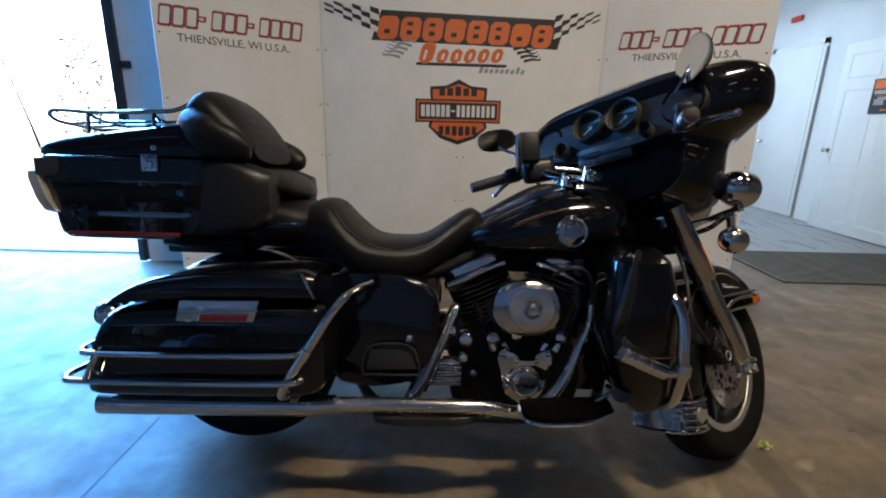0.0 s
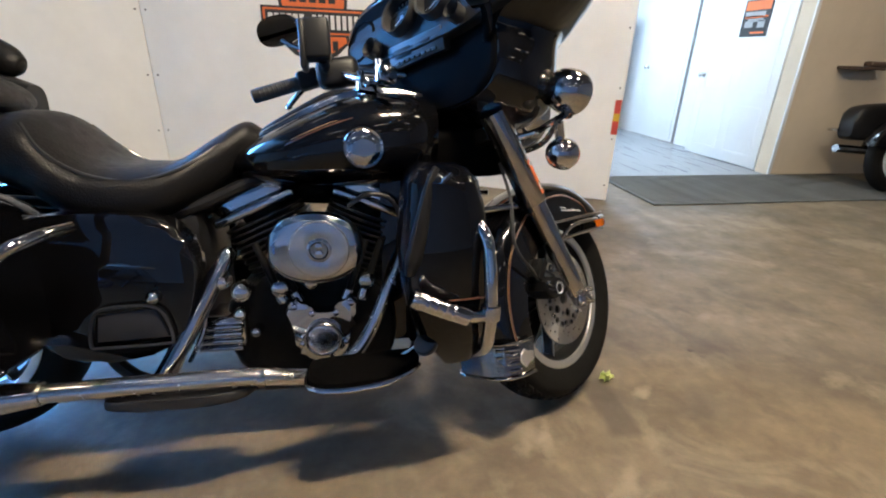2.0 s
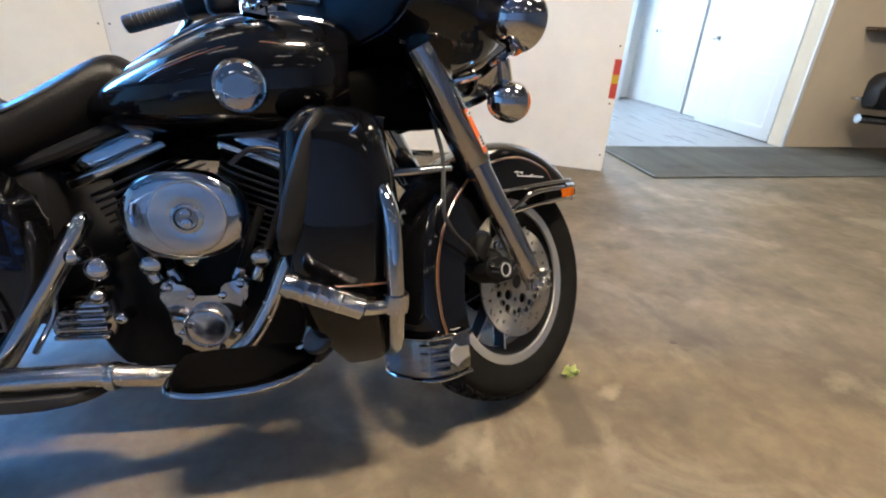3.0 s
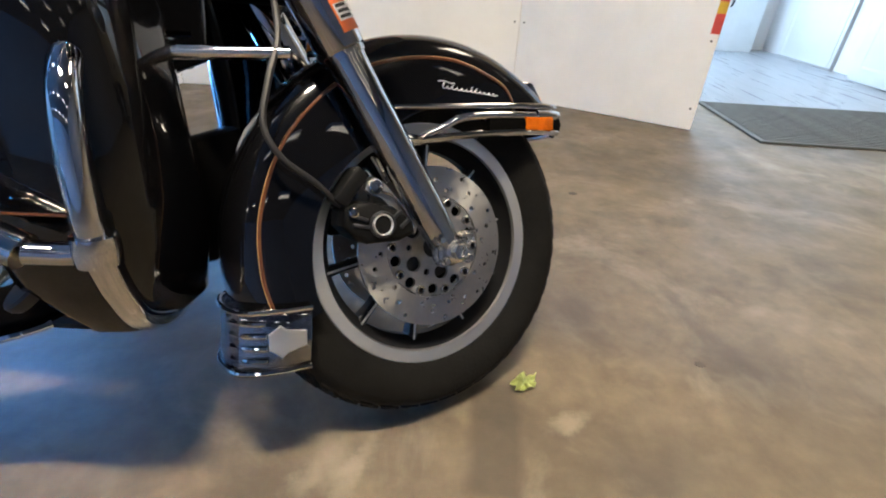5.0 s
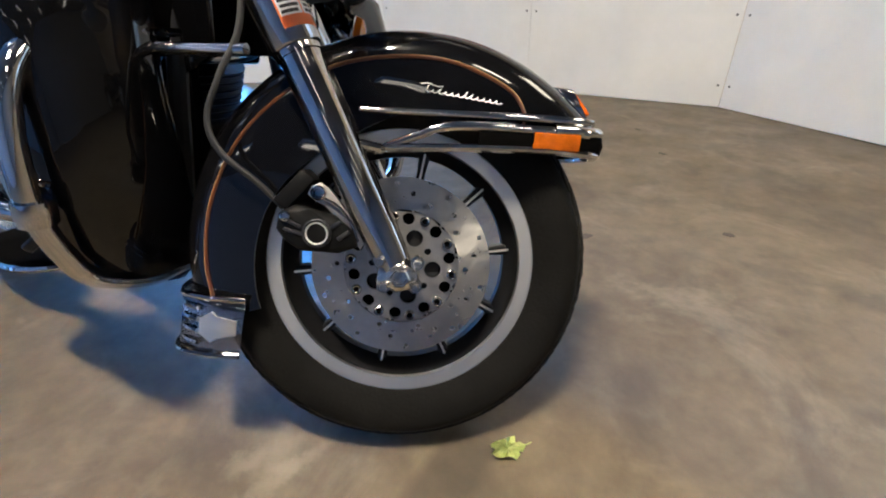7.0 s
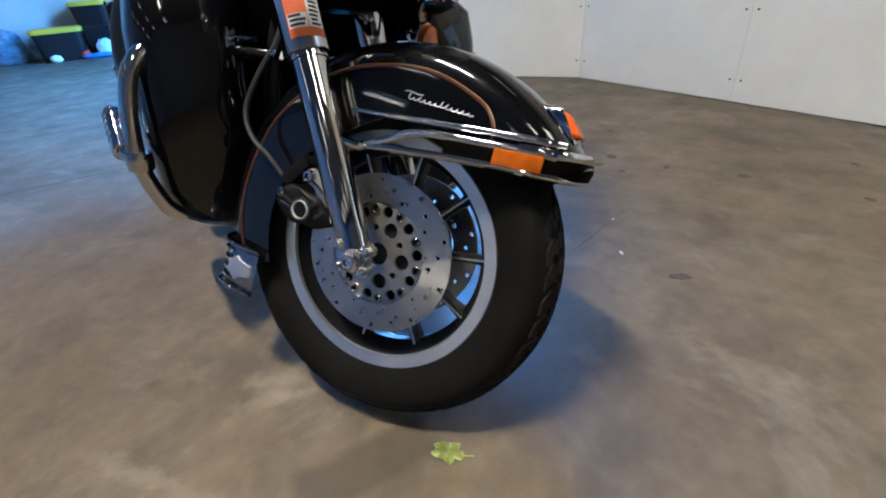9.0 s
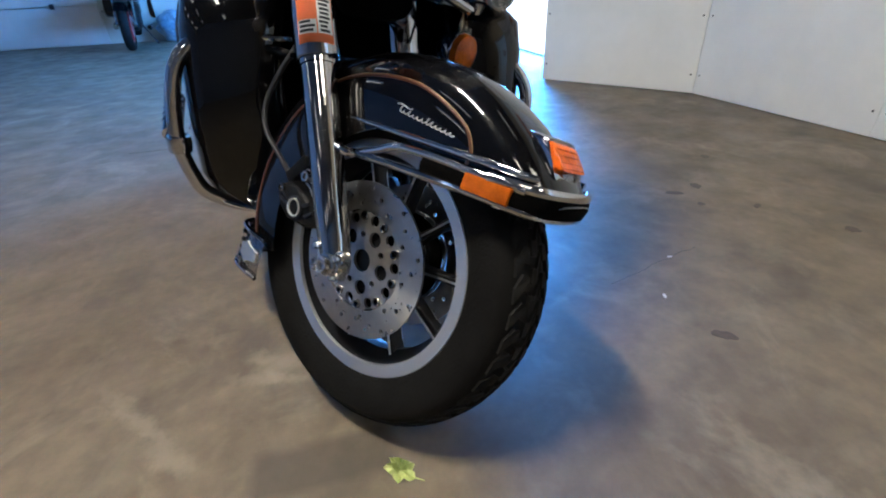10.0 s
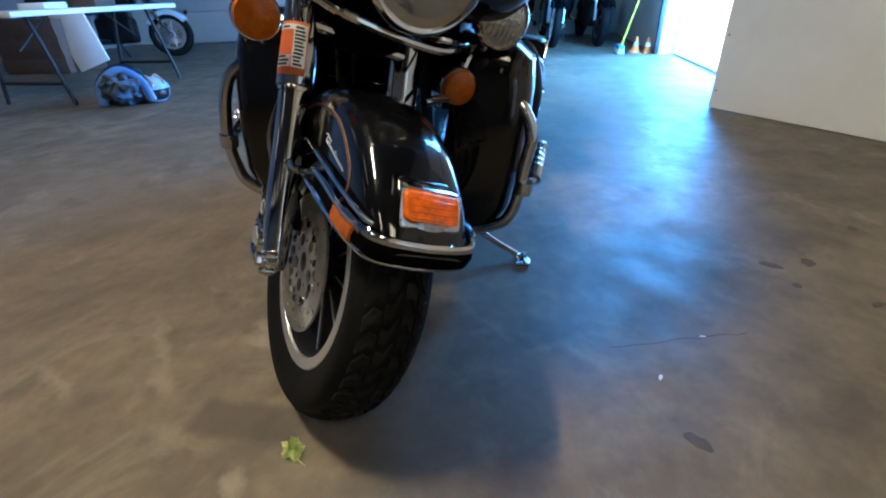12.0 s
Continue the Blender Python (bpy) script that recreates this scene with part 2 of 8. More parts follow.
LINER = mat("liner_black", (0.0028, 0.0026, 0.0025), 0.6, vary=0.15, vscale=25, bump=0.05, bscale=500, spec=0.01)
WHITE_METAL = mat("pale_metal", (0.86, 0.86, 0.85), 0.35, metal=0.6)
TAIL_LENS = mat("tail_lens", (0.30, 0.295, 0.28), 0.2, coat=0.8, vary=0.15, vscale=40, bump=0.2, bscale=160)
WELT = mat("seat_welt", (0.02, 0.02, 0.02), 0.28, spec=0.6)
FORK = mat("polished_alloy", (0.46, 0.445, 0.43), 0.07, metal=1.0, rvary=0.05, vscale=14)
AMBER_DARK = mat("amber_signal", (0.40, 0.088, 0.002), 0.2, coat=0.25, spec=0.25, vary=0.25, vscale=60, bump=0.15, bscale=160)
PALE_BLUE = mat("pale_blue_plastic", (0.22, 0.36, 0.58), 0.35, coat=0.3, vary=0.25, vscale=14)
DIAL = mat("dial_grey", (0.13, 0.135, 0.14), 0.45, coat=0.6, vary=0.1, vscale=30)
CHROME = mat("chrome", (0.58, 0.575, 0.57), 0.055, metal=1.0, rvary=0.03, vscale=12)
CHROME_DULL = mat("worn_chrome", (0.62, 0.60, 0.57), 0.2, metal=1.0, rvary=0.08, vscale=18)
ALLOY = mat("machined_alloy", (0.88, 0.87, 0.84), 0.40, metal=1.0)
STEEL_DISC = mat("disc_steel", (0.53, 0.515, 0.49), 0.33, metal=1.0, vary=0.12, vscale=26, rvary=0.07)
STEEL_GREY = mat("carrier_grey", (0.44, 0.43, 0.415), 0.38, metal=0.95, vary=0.2, vscale=28, rvary=0.08, bump=0.03, bscale=400)
TYRE = mat("tyre_rubber", (0.0062, 0.0058, 0.0054), 0.7, spec=0.12, vary=0.3, vscale=14, bump=0.15, bscale=180, fine=0.2)
TREAD = mat("dusty_tread", (0.0115, 0.0108, 0.0100), 0.8, spec=0.15, vary=0.35, vscale=30, bump=0.2, bscale=160)
LEATHER = mat("seat_vinyl", (0.006, 0.0056, 0.0056), 0.37, spec=0.24, vary=0.2, vscale=14, bump=0.22, bscale=220, rvary=0.08)
COVER_DISC = mat("cover_disc", (0.64, 0.63, 0.62), 0.24, metal=1.0)
# turned finish: the highlights of the disc and the rim lip sweep round like spokes
for _m, _k in ((STEEL_DISC, 0.85), (COVER_DISC, 0.8), (ALLOY, 0.25)):
    _tan = _m.node_tree.nodes.new("ShaderNodeTangent")
    _tan.direction_type, _tan.axis = "RADIAL", "Y"
    _b = _m.node_tree.nodes["Principled BSDF"]
    _b.inputs["Anisotropic"].default_value = _k
    _m.node_tree.links.new(_tan.outputs["Tangent"], _b.inputs["Tangent"])
ENGINE = mat("engine_black", (0.006, 0.006, 0.0062), 0.45, spec=0.12, vary=0.3, vscale=30, bump=0.1, bscale=250)
FIN = mat("fin_edge", (0.13, 0.13, 0.13), 0.35, metal=0.9, vary=0.2, vscale=40)
AMBER = mat("amber_lens", (0.74, 0.125, 0.001), 0.2, coat=0.25, spec=0.25, vary=0.25, vscale=60, bump=0.15, bscale=160)
RED = mat("red_lens", (0.11, 0.007, 0.006), 0.25, coat=0.6)
STRIPE = mat("copper_stripe", (0.085, 0.028, 0.010), 0.3, coat=0.6)
GOLD = mat("gold_stripe", (0.40, 0.25, 0.11), 0.3, coat=0.6)
ORANGE_INK = mat("orange_ink", (0.75, 0.16, 0.035), 0.5, vary=0.08, vscale=9)
BLACK_INK = mat("black_ink", (0.022, 0.022, 0.024), 0.5, vary=0.1, vscale=9)
WHITE_INK = mat("white_ink", (0.78, 0.78, 0.77), 0.5, vary=0.03, vscale=9)
GREY_INK = mat("grey_ink", (0.33, 0.34, 0.35), 0.5, vary=0.1, vscale=9)
RED_INK = mat("red_ink", (0.55, 0.06, 0.045), 0.5, vary=0.08, vscale=9)
STICKER = mat("orange_sticker", (0.85, 0.22, 0.06), 0.45, vary=0.06, vscale=30)
LAMP_GLASS = mat("lamp_glass", (0.44, 0.45, 0.44), 0.16, metal=0.75, coat=1.0, bump=0.35, bscale=70)
WINDSHIELD = mat("windshield", (0.9, 0.93, 0.95), 0.02, trans=1.0)
SCREEN_GLASS = mat("mirror_glass", (0.85, 0.87, 0.88), 0.015, metal=1.0)
LEAF = mat("leaf_green", (0.52, 0.58, 0.20), 0.55, vary=0.2, vscale=60, bump=0.2, bscale=150)
TABLE_TOP = mat("table_plastic", (0.66, 0.68, 0.70), 0.45, vary=0.04, vscale=8, bump=0.05, bscale=200)
LEG_GREY = mat("leg_grey", (0.022, 0.022, 0.024), 0.5, spec=0.3, vary=0.2, vscale=12)
STRIPED_CLOTH = mat("striped_cloth", (0.042, 0.080, 0.145), 0.8, vary=0.3, vscale=16, bump=0.5, bscale=60)
_n, _L = STRIPED_CLOTH.node_tree.nodes, STRIPED_CLOTH.node_tree.links
_wave, _tc = _n.new("ShaderNodeTexWave"), _n.new("ShaderNodeTexCoord")
_wave.inputs["Scale"].default_value, _wave.inputs["Distortion"].default_value, _wave.inputs["Detail Scale"].default_value = 5.5, 6.0, 2.0
_L.new(_tc.outputs["Object"], _wave.inputs["Vector"])
_ramp, _mixc = _n.new("ShaderNodeValToRGB"), _n.new("ShaderNodeMix")
_ramp.color_ramp.elements[0].position, _ramp.color_ramp.elements[1].position = 0.45, 0.58
_mixc.data_type = "RGBA"
_L.new(_wave.outputs["Fac"], _ramp.inputs["Fac"])
_L.new(_ramp.outputs["Color"], _mixc.inputs["Factor"])
_L.new(_n["Principled BSDF"].inputs["Base Color"].links[0].from_socket, _mixc.inputs["A"])
_mixc.inputs["B"].default_value = (0.022, 0.024, 0.030, 1)
_L.new(_mixc.outputs["Result"], _n["Principled BSDF"].inputs["Base Color"])
BROWN = mat("brown_board", (0.085, 0.055, 0.04), 0.7, vary=0.2, vscale=7)
WHITE_PLASTIC = mat("white_plastic", (0.70, 0.76, 0.80), 0.4, vary=0.04, vscale=6)
HAZE_BLUE = mat("hazy_plastic", (0.09, 0.17, 0.26), 0.3, vary=0.5, vscale=9, bump=0.4, bscale=30, colour2=(0.26, 0.36, 0.44))
YELLOW = mat("yellow_plastic", (0.60, 0.40, 0.03), 0.45, vary=0.08, vscale=9)
BLUE_PLASTIC = mat("blue_plastic", (0.08, 0.20, 0.50), 0.4, vary=0.15, vscale=9)
CONE = mat("cone_orange", (0.85, 0.20, 0.03), 0.5, vary=0.1, vscale=20)
TUBE_GLOW = mat("tube_glow", (1.0, 0.86, 0.68), 0.4, emit=6.0)
# emission stands in for the overexposed daylight outside
BACKDROP_GLOW = mat("backdrop_glow", (1.0, 0.99, 0.97), 0.9, emit=4.0)
BUSH = mat("bush_leaf", (0.10, 0.15, 0.05), 0.6, vary=0.4, vscale=12)
RIM_RED = mat("red_rim", (0.30, 0.03, 0.025), 0.35, coat=0.5)


# ---- mesh helpers ----
def finish(name, bm, material, parent=None, label="", smooth=True, angle=35):
    me = bpy.data.meshes.new(name)
    bmesh.ops.recalc_face_normals(bm, faces=bm.faces)
    bm.to_mesh(me)
    bm.free()
    mats = material if isinstance(material, (list, tuple)) else [material]
    for mm in mats:
        me.materials.append(mm)
    if smooth:
        me.polygons.foreach_set("use_smooth", [True] * len(me.polygons))
        me.set_sharp_from_angle(angle=radians(angle))
    ob = new(name, me)
    while parent is not None and parent.parent is not None and parent.parent.parent is not None:
        parent = parent.parent
    if parent is not None:
        ob.parent = parent
    if label:
        tagged(ob, label)
    return ob


part = finish


def thing(name, m, label, category, group="", kind=""):
    ob = new(name)
    ob.empty_display_size = 0.1
    ob.matrix_world = m
    return tagged(ob, label, category, group, kind)


def box(bm, c, s, m=None, bevel=0.0, seg=2, mi=0):
    r = bmesh.ops.create_cube(bm, size=1.0, matrix=Matrix.Translation(c) @ Matrix.Diagonal((*s, 1)))
    vs = r["verts"]
    fs = list({f for v in vs for f in v.link_faces})
    if bevel:
        es = list({e for v in vs for e in v.link_edges})
        o = bmesh.ops.bevel(bm, geom=es, offset=bevel, segments=seg, affect="EDGES", profile=0.5)
        vs = list({v for f in o["faces"] for v in f.verts} | {v for v in vs if v.is_valid})
        fs = list({f for v in vs for f in v.link_faces})
    for f in fs:
        f.material_index = mi
    if m is not None:
        bmesh.ops.transform(bm, matrix=m, verts=list({v for v in vs if v.is_valid}))
    return vs


def smooth_path(pts, n=6, closed=False):
    """A Catmull-Rom line through pts."""
    P = [Vector(p) for p in pts]
    out = []
    N = len(P)
    last = N if closed else N - 1
    for i in range(last):
        p1, p2 = P[i], P[(i + 1) % N]
        p0 = P[i - 1] if (i > 0 or closed) else p1 * 2 - p2
        p3 = P[(i + 2) % N] if (i + 2 < N or closed) else p2 * 2 - p1
        for k in range(n):
            t = k / n
            out.append(0.5 * ((2 * p1) + (p2 - p0) * t + (2 * p0 - 5 * p1 + 4 * p2 - p3) * t * t + (3 * p1 - p0 - 3 * p2 + p3) * t ** 3))
    if not closed:
        out.append(P[-1])
    return out


def skin(bm, rings, close_ring=True, cap=True, loop=False, mi=0):
    """Faces between rings of points, all of the same count."""
    vr = [[bm.verts.new(p) for p in ring] for ring in rings]
    n = len(vr[0])
    span = range(n if close_ring else n - 1)
    faces = []
    pairs = list(zip(vr, vr[1:])) + ([(vr[-1], vr[0])] if loop else [])
    for a, b in pairs:
        for i in span:
            faces.append(bm.faces.new((a[i], a[(i + 1) % n], b[(i + 1) % n], b[i])))
    if cap and close_ring and not loop:
        faces.append(bm.faces.new(vr[0][::-1]))
        faces.append(bm.faces.new(vr[-1]))
    for f in faces:
        f.material_index = mi
    return faces


def tube(bm, pts, r, seg=12, smooth=6, closed=False, flat=1.0, mi=0):
    """A bent tube along pts; r is one radius or one for each point; flat squeezes it."""
    path = smooth_path(pts, smooth, closed) if smooth > 1 else [Vector(p) for p in pts]
    m = len(path)
    if isinstance(r, (int, float)):
        rr = [r] * m
    else:
        rr = [float(np.interp(i / max(1, m - 1) * (len(r) - 1), range(len(r)), r)) for i in range(m)]
    rings = []
    up = None
    for i, p in enumerate(path):
        a = path[i - 1] if (i > 0 or closed) else p
        b = path[(i + 1) % m] if (i + 1 < m or closed) else p
        d = (b - a).normalized()
        if up is None:
            up = Vector((0, 0, 1)) if abs(d.z) < 0.9 else Vector((1, 0, 0))
        side = d.cross(up).normalized()
        up = side.cross(d).normalized()
        rings.append([p + (side * math.cos(t) * flat + up * math.sin(t)) * rr[i] for t in (2 * math.pi * k / seg for k in range(seg))])
    return skin(bm, rings, True, True, closed, mi)


def lathe(bm, profile, axis_m, seg=40, mi=0, closed=False):
    """Turns (radius, height) pairs round the local z of axis_m."""
    rings = []
    for r, h in profile:
        rings.append([axis_m @ Vector((r * math.cos(t), r * math.sin(t), h)) for t in (2 * math.pi * k / seg for k in range(seg))])
    return skin(bm, rings, True, not closed, closed, mi)


def smooth_curve(pairs, n=5):
    return [(p.x, p.y) for p in smooth_path([(a, b, 0) for a, b in pairs], n)]


def slab(bm, outline, d0, d1, put, bevel=0.0, seg=2, mi=0):
    """A plate: outline in (u, v), from depth d0 to d1; put(u, v, d) gives the place."""
    a = [bm.verts.new(put(u, v, d0)) for u, v in outline]
    b = [bm.verts.new(put(u, v, d1)) for u, v in outline]
    n = len(a)
    fs = [bm.faces.new(a[::-1]), bm.faces.new(b)]
    es = []
    for i in range(n):
        fs.append(bm.faces.new((a[i], a[(i + 1) % n], b[(i + 1) % n], b[i])))
    if bevel:
        es = [e for e in fs[1].edges] + [e for e in fs[0].edges]
        bmesh.ops.bevel(bm, geom=es, offset=bevel, segments=seg, affect="EDGES", profile=0.5)
    for f in bm.faces:
        if f.material_index == 0 and mi:
            if any(v in a or v in b for v in f.verts if v.is_valid):
                f.material_index = mi
    return fs


def superellipse(n, a, b, e):
    out = []
    for k in range(n):
        t = 2 * math.pi * k / n
        c, s = math.cos(t), math.sin(t)
        out.append((a * math.copysign(abs(c) ** (2 / e), c), b * math.copysign(abs(s) ** (2 / e), s)))
    return out


def along(axis, c):
    """A pose at c whose local z looks along axis."""
    return Matrix.Translation(c) @ Vector(axis).to_track_quat("Z", "Y").to_matrix().to_4x4()
# ---- the large structure ----
def wall_piece(name, p, q, z0, z1, thick, material, side=1, kind="structure", label="", cat="wall"):
    """A wall from p to q in plan; its thickness lies on the left of p-q if side is 1."""
    p, q = Vector((*p, 0)), Vector((*q, 0))
    d = (q - p).normalized()
    nrm = Vector((-d.y, d.x, 0)) * thick * side
    bm = bmesh.new()
    lo = [p, q, q + nrm, p + nrm]
    skin(bm, [[v + Vector((0, 0, z0)) for v in lo], [v + Vector((0, 0, z1)) for v in lo]])
    return tagged(finish(name, bm, material, smooth=False), label, cat, kind=kind)


def flat_sheet(name, x0, x1, y0, y1, z, material, label, cat, thick=0.1):
    bm = bmesh.new()
    box(bm, ((x0 + x1) / 2, (y0 + y1) / 2, z - thick / 2), (x1 - x0, y1 - y0, thick))
    return tagged(finish(name, bm, material, smooth=False), label, cat, kind="structure")


WEST, EAST, SOUTH, NORTH, JOG = -7.6, 7.2, -6.0, 4.25, 3.52
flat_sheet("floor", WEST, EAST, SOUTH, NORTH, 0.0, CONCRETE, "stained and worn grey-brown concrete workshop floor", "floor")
_bm = bmesh.new()
box(_bm, (0, 0, -0.16), (4000, 4000, 0.1))
tagged(finish("ground", _bm, YARD, smooth=False), "pale sunlit asphalt yard outside the building", "ground", kind="structure")
flat_sheet("pavement", WEST, -2.16, JOG + 0.2, NORTH + 0.02, 0.006, YARD, "pale sunlit apron before the garage door", "pavement", 0.05)
# added upright sheet that glows in place of the sunlit distance
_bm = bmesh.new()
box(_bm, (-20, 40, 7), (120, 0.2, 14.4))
tagged(finish("backdrop", _bm, BACKDROP_GLOW, smooth=False), "added glowing white sheet standing in for the bright distance beyond the yard", "backdrop", kind="structure")
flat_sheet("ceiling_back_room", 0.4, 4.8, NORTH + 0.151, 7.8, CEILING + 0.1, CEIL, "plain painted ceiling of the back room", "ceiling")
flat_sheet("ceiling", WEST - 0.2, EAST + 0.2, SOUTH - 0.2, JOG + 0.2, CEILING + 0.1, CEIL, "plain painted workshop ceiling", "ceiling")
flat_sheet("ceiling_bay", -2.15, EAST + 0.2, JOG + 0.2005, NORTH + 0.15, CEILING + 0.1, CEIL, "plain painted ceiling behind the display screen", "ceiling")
wall_piece("wall_west", (WEST, SOUTH), (WEST, JOG), -0.1, CEILING, 0.2, WALL_PALE, 1, label="pale painted wall behind the parked motorcycles")
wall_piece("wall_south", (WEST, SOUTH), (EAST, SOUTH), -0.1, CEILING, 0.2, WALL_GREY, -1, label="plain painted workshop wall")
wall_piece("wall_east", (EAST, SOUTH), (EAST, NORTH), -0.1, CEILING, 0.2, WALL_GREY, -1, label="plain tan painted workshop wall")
# west part of the north wall, with the garage opening
GX0, GX1, GTOP = -4.72, -2.32, 3.0
wall_piece("wall_north_1", (WEST, JOG), (GX0, JOG), -0.1, CEILING, 0.2, WALL_WHITE, 1, label="pale painted wall beside the open garage door")
wall_piece("wall_north_2", (GX1, JOG), (-2.0, JOG), -0.1, CEILING, 0.2, WALL_WHITE, 1, label="pale painted wall beside the open garage door")
wall_piece("wall_north_3", (GX0, JOG), (GX1, JOG), GTOP, CEILING, 0.2, WALL_WHITE, 1, label="painted lintel over the open garage door")
wall_piece("wall_north_4", (-2.0, JOG + 0.2), (-2.0, NORTH + 0.15), -0.1, CEILING, 0.15, WALL_WHITE, 1, label="short painted return wall")
# east part of the north wall, with the doorway
DX0, DX1, DTOP = 2.30, 4.40, 2.35
wall_piece("wall_north_5", (-2.0, NORTH), (DX0, NORTH), -0.1, CEILING, 0.15, WALL_TAN, 1, label="tan painted wall behind the display screen")
wall_piece("wall_north_6", (DX1, NORTH), (EAST, NORTH), -0.1, CEILING, 0.15, WALL_TAN, 1, label="tan painted wall beside the doorway")
wall_piece("wall_north_7", (DX0, NORTH), (DX1, NORTH), DTOP, CEILING, 0.15, WALL_TAN, 1, label="tan painted wall over the doorway")
# the room behind the doorway
flat_sheet("floor_back_room", 0.5, 4.62, NORTH + 0.001, 7.6, 0.0, LAMINATE, "pale blue-grey plank floor of the back room", "floor")
wall_piece("wall_back_east", (4.60, NORTH + 0.15), (4.60, 7.5), -0.1, CEILING, 0.15, DOOR_WHITE, -1, label="bright white wall of the back room")
wall_piece("wall_back_north", (0.5, 7.5), (4.75, 7.5), -0.1, CEILING, 0.15, DOOR_WHITE, 1, label="bright white end wall of the back room")
wall_piece("wall_back_west", (0.5, NORTH + 0.15), (0.5, 7.5), -0.1, CEILING, 0.15, DOOR_WHITE, 1, label="white side wall of the back room")
area_lamp("back_room_light", pose(2.7, 6.55, 3.5, 0, 24, 0), 1.3, 1.3, 105.0, (0.70, 0.86, 1.0))
# ---- the motorcycle ----
LEAN, HEADING, STEERING, NECK = 8.2, -0.4, 38.3, 26.0
AXLE = Vector((0.94, 1.4725, 0.302))
OFF = Vector((0.80, 0.0, 0.31))
BIKE_M = Matrix.Translation(AXLE) @ pose(0, 0, 0, 0, 0, HEADING) @ pose(0, 0, 0, -LEAN, 0, 0) @ Matrix.Translation(-OFF)
STEER_M = Matrix.Rotation(radians(STEERING), 4, Vector((-math.sin(radians(NECK)), 0, math.cos(radians(NECK)))))
bike = thing("motorcycle", BIKE_M, "glossy black touring motorcycle with chrome trim leaning on its side stand", "motorcycle")


def bp(name, bm, material, parent=None, label="", steer=False, angle=35, smooth=True):
    """A part of the motorcycle; places are counted from the front axle, steer: in the turned front end."""
    bmesh.ops.transform(bm, matrix=Matrix.Translation(OFF) @ (STEER_M if steer else Matrix.Identity(4)), verts=bm.verts)
    return finish(name, bm, material, parent or bike, label, smooth, angle)


def loft_x(bm, stations, n=28, mi=0):
    """Rounded sections across x: (x, middle y, half width, bottom z, top z, squareness)."""
    rings = []
    for x, yc, hw, zb, zt, e in stations:
        rings.append([Vector((x, yc + a, (zb + zt) / 2 + b)) for a, b in superellipse(n, hw, (zt - zb) / 2, e)])
    return skin(bm, rings, mi=mi)


def fine_stations(st, n=4):
    """More sections between the given ones, on a smooth line."""
    cols = list(zip(*st))
    m = (len(st) - 1) * n + 1
    out = []
    for i in range(m):
        u = i / n
        k = min(int(u), len(st) - 2)
        t = u - k
        row = []
        for c in cols:
            p1, p2 = c[k], c[k + 1]
            p0 = c[k - 1] if k else 2 * p1 - p2
            p3 = c[k + 2] if k + 2 < len(c) else 2 * p2 - p1
            row.append(0.5 * (2 * p1 + (p2 - p0) * t + (2 * p0 - 5 * p1 + 4 * p2 - p3) * t * t + (3 * p1 - p0 - 3 * p2 + p3) * t ** 3))
        out.append(row)
    return out


def ring_of(r, n, c=(0, 0), a0=0.0):
    return [(c[0] + r * math.cos(a0 + 2 * math.pi * k / n), c[1] + r * math.sin(a0 + 2 * math.pi * k / n)) for k in range(n)]


def holed_plate(bm, outer, holes, d0, d1, put):
    """A plate with real holes: outline and holes as loops in (u, v)."""
    edges = []
    for loop in [outer] + holes:
        vs = [bm.verts.new((u, v, 0)) for u, v in loop]
        edges += [bm.edges.new((vs[i], vs[(i + 1) % len(vs)])) for i in range(len(vs))]
    r = bmesh.ops.triangle_fill(bm, edges=edges, use_beauty=True, normal=(0, 0, 1))
    faces = [g for g in r["geom"] if isinstance(g, bmesh.types.BMFace)]
    ex = bmesh.ops.extrude_face_region(bm, geom=faces, use_keep_orig=True)
    top = {v for v in ex["geom"] if isinstance(v, bmesh.types.BMVert)}
    for v in bm.verts:
        v.co = put(v.co.x, v.co.y, d1 if v in top else d0)


# -- wheels --
def tyre_mesh(c):
    bm = bmesh.new()
    m = along((0, -1, 0), c)
    prof = [(0.203, -0.046), (0.212, -0.053), (0.245, -0.067), (0.272, -0.0705), (0.286, -0.063), (0.2965, -0.046), (0.3025, -0.026), (0.305, 0.0)]
    prof = prof + [(r, -h) for r, h in prof[-2::-1]]
    lathe(bm, smooth_curve(prof, 3), m, 72, closed=True)
    return bm


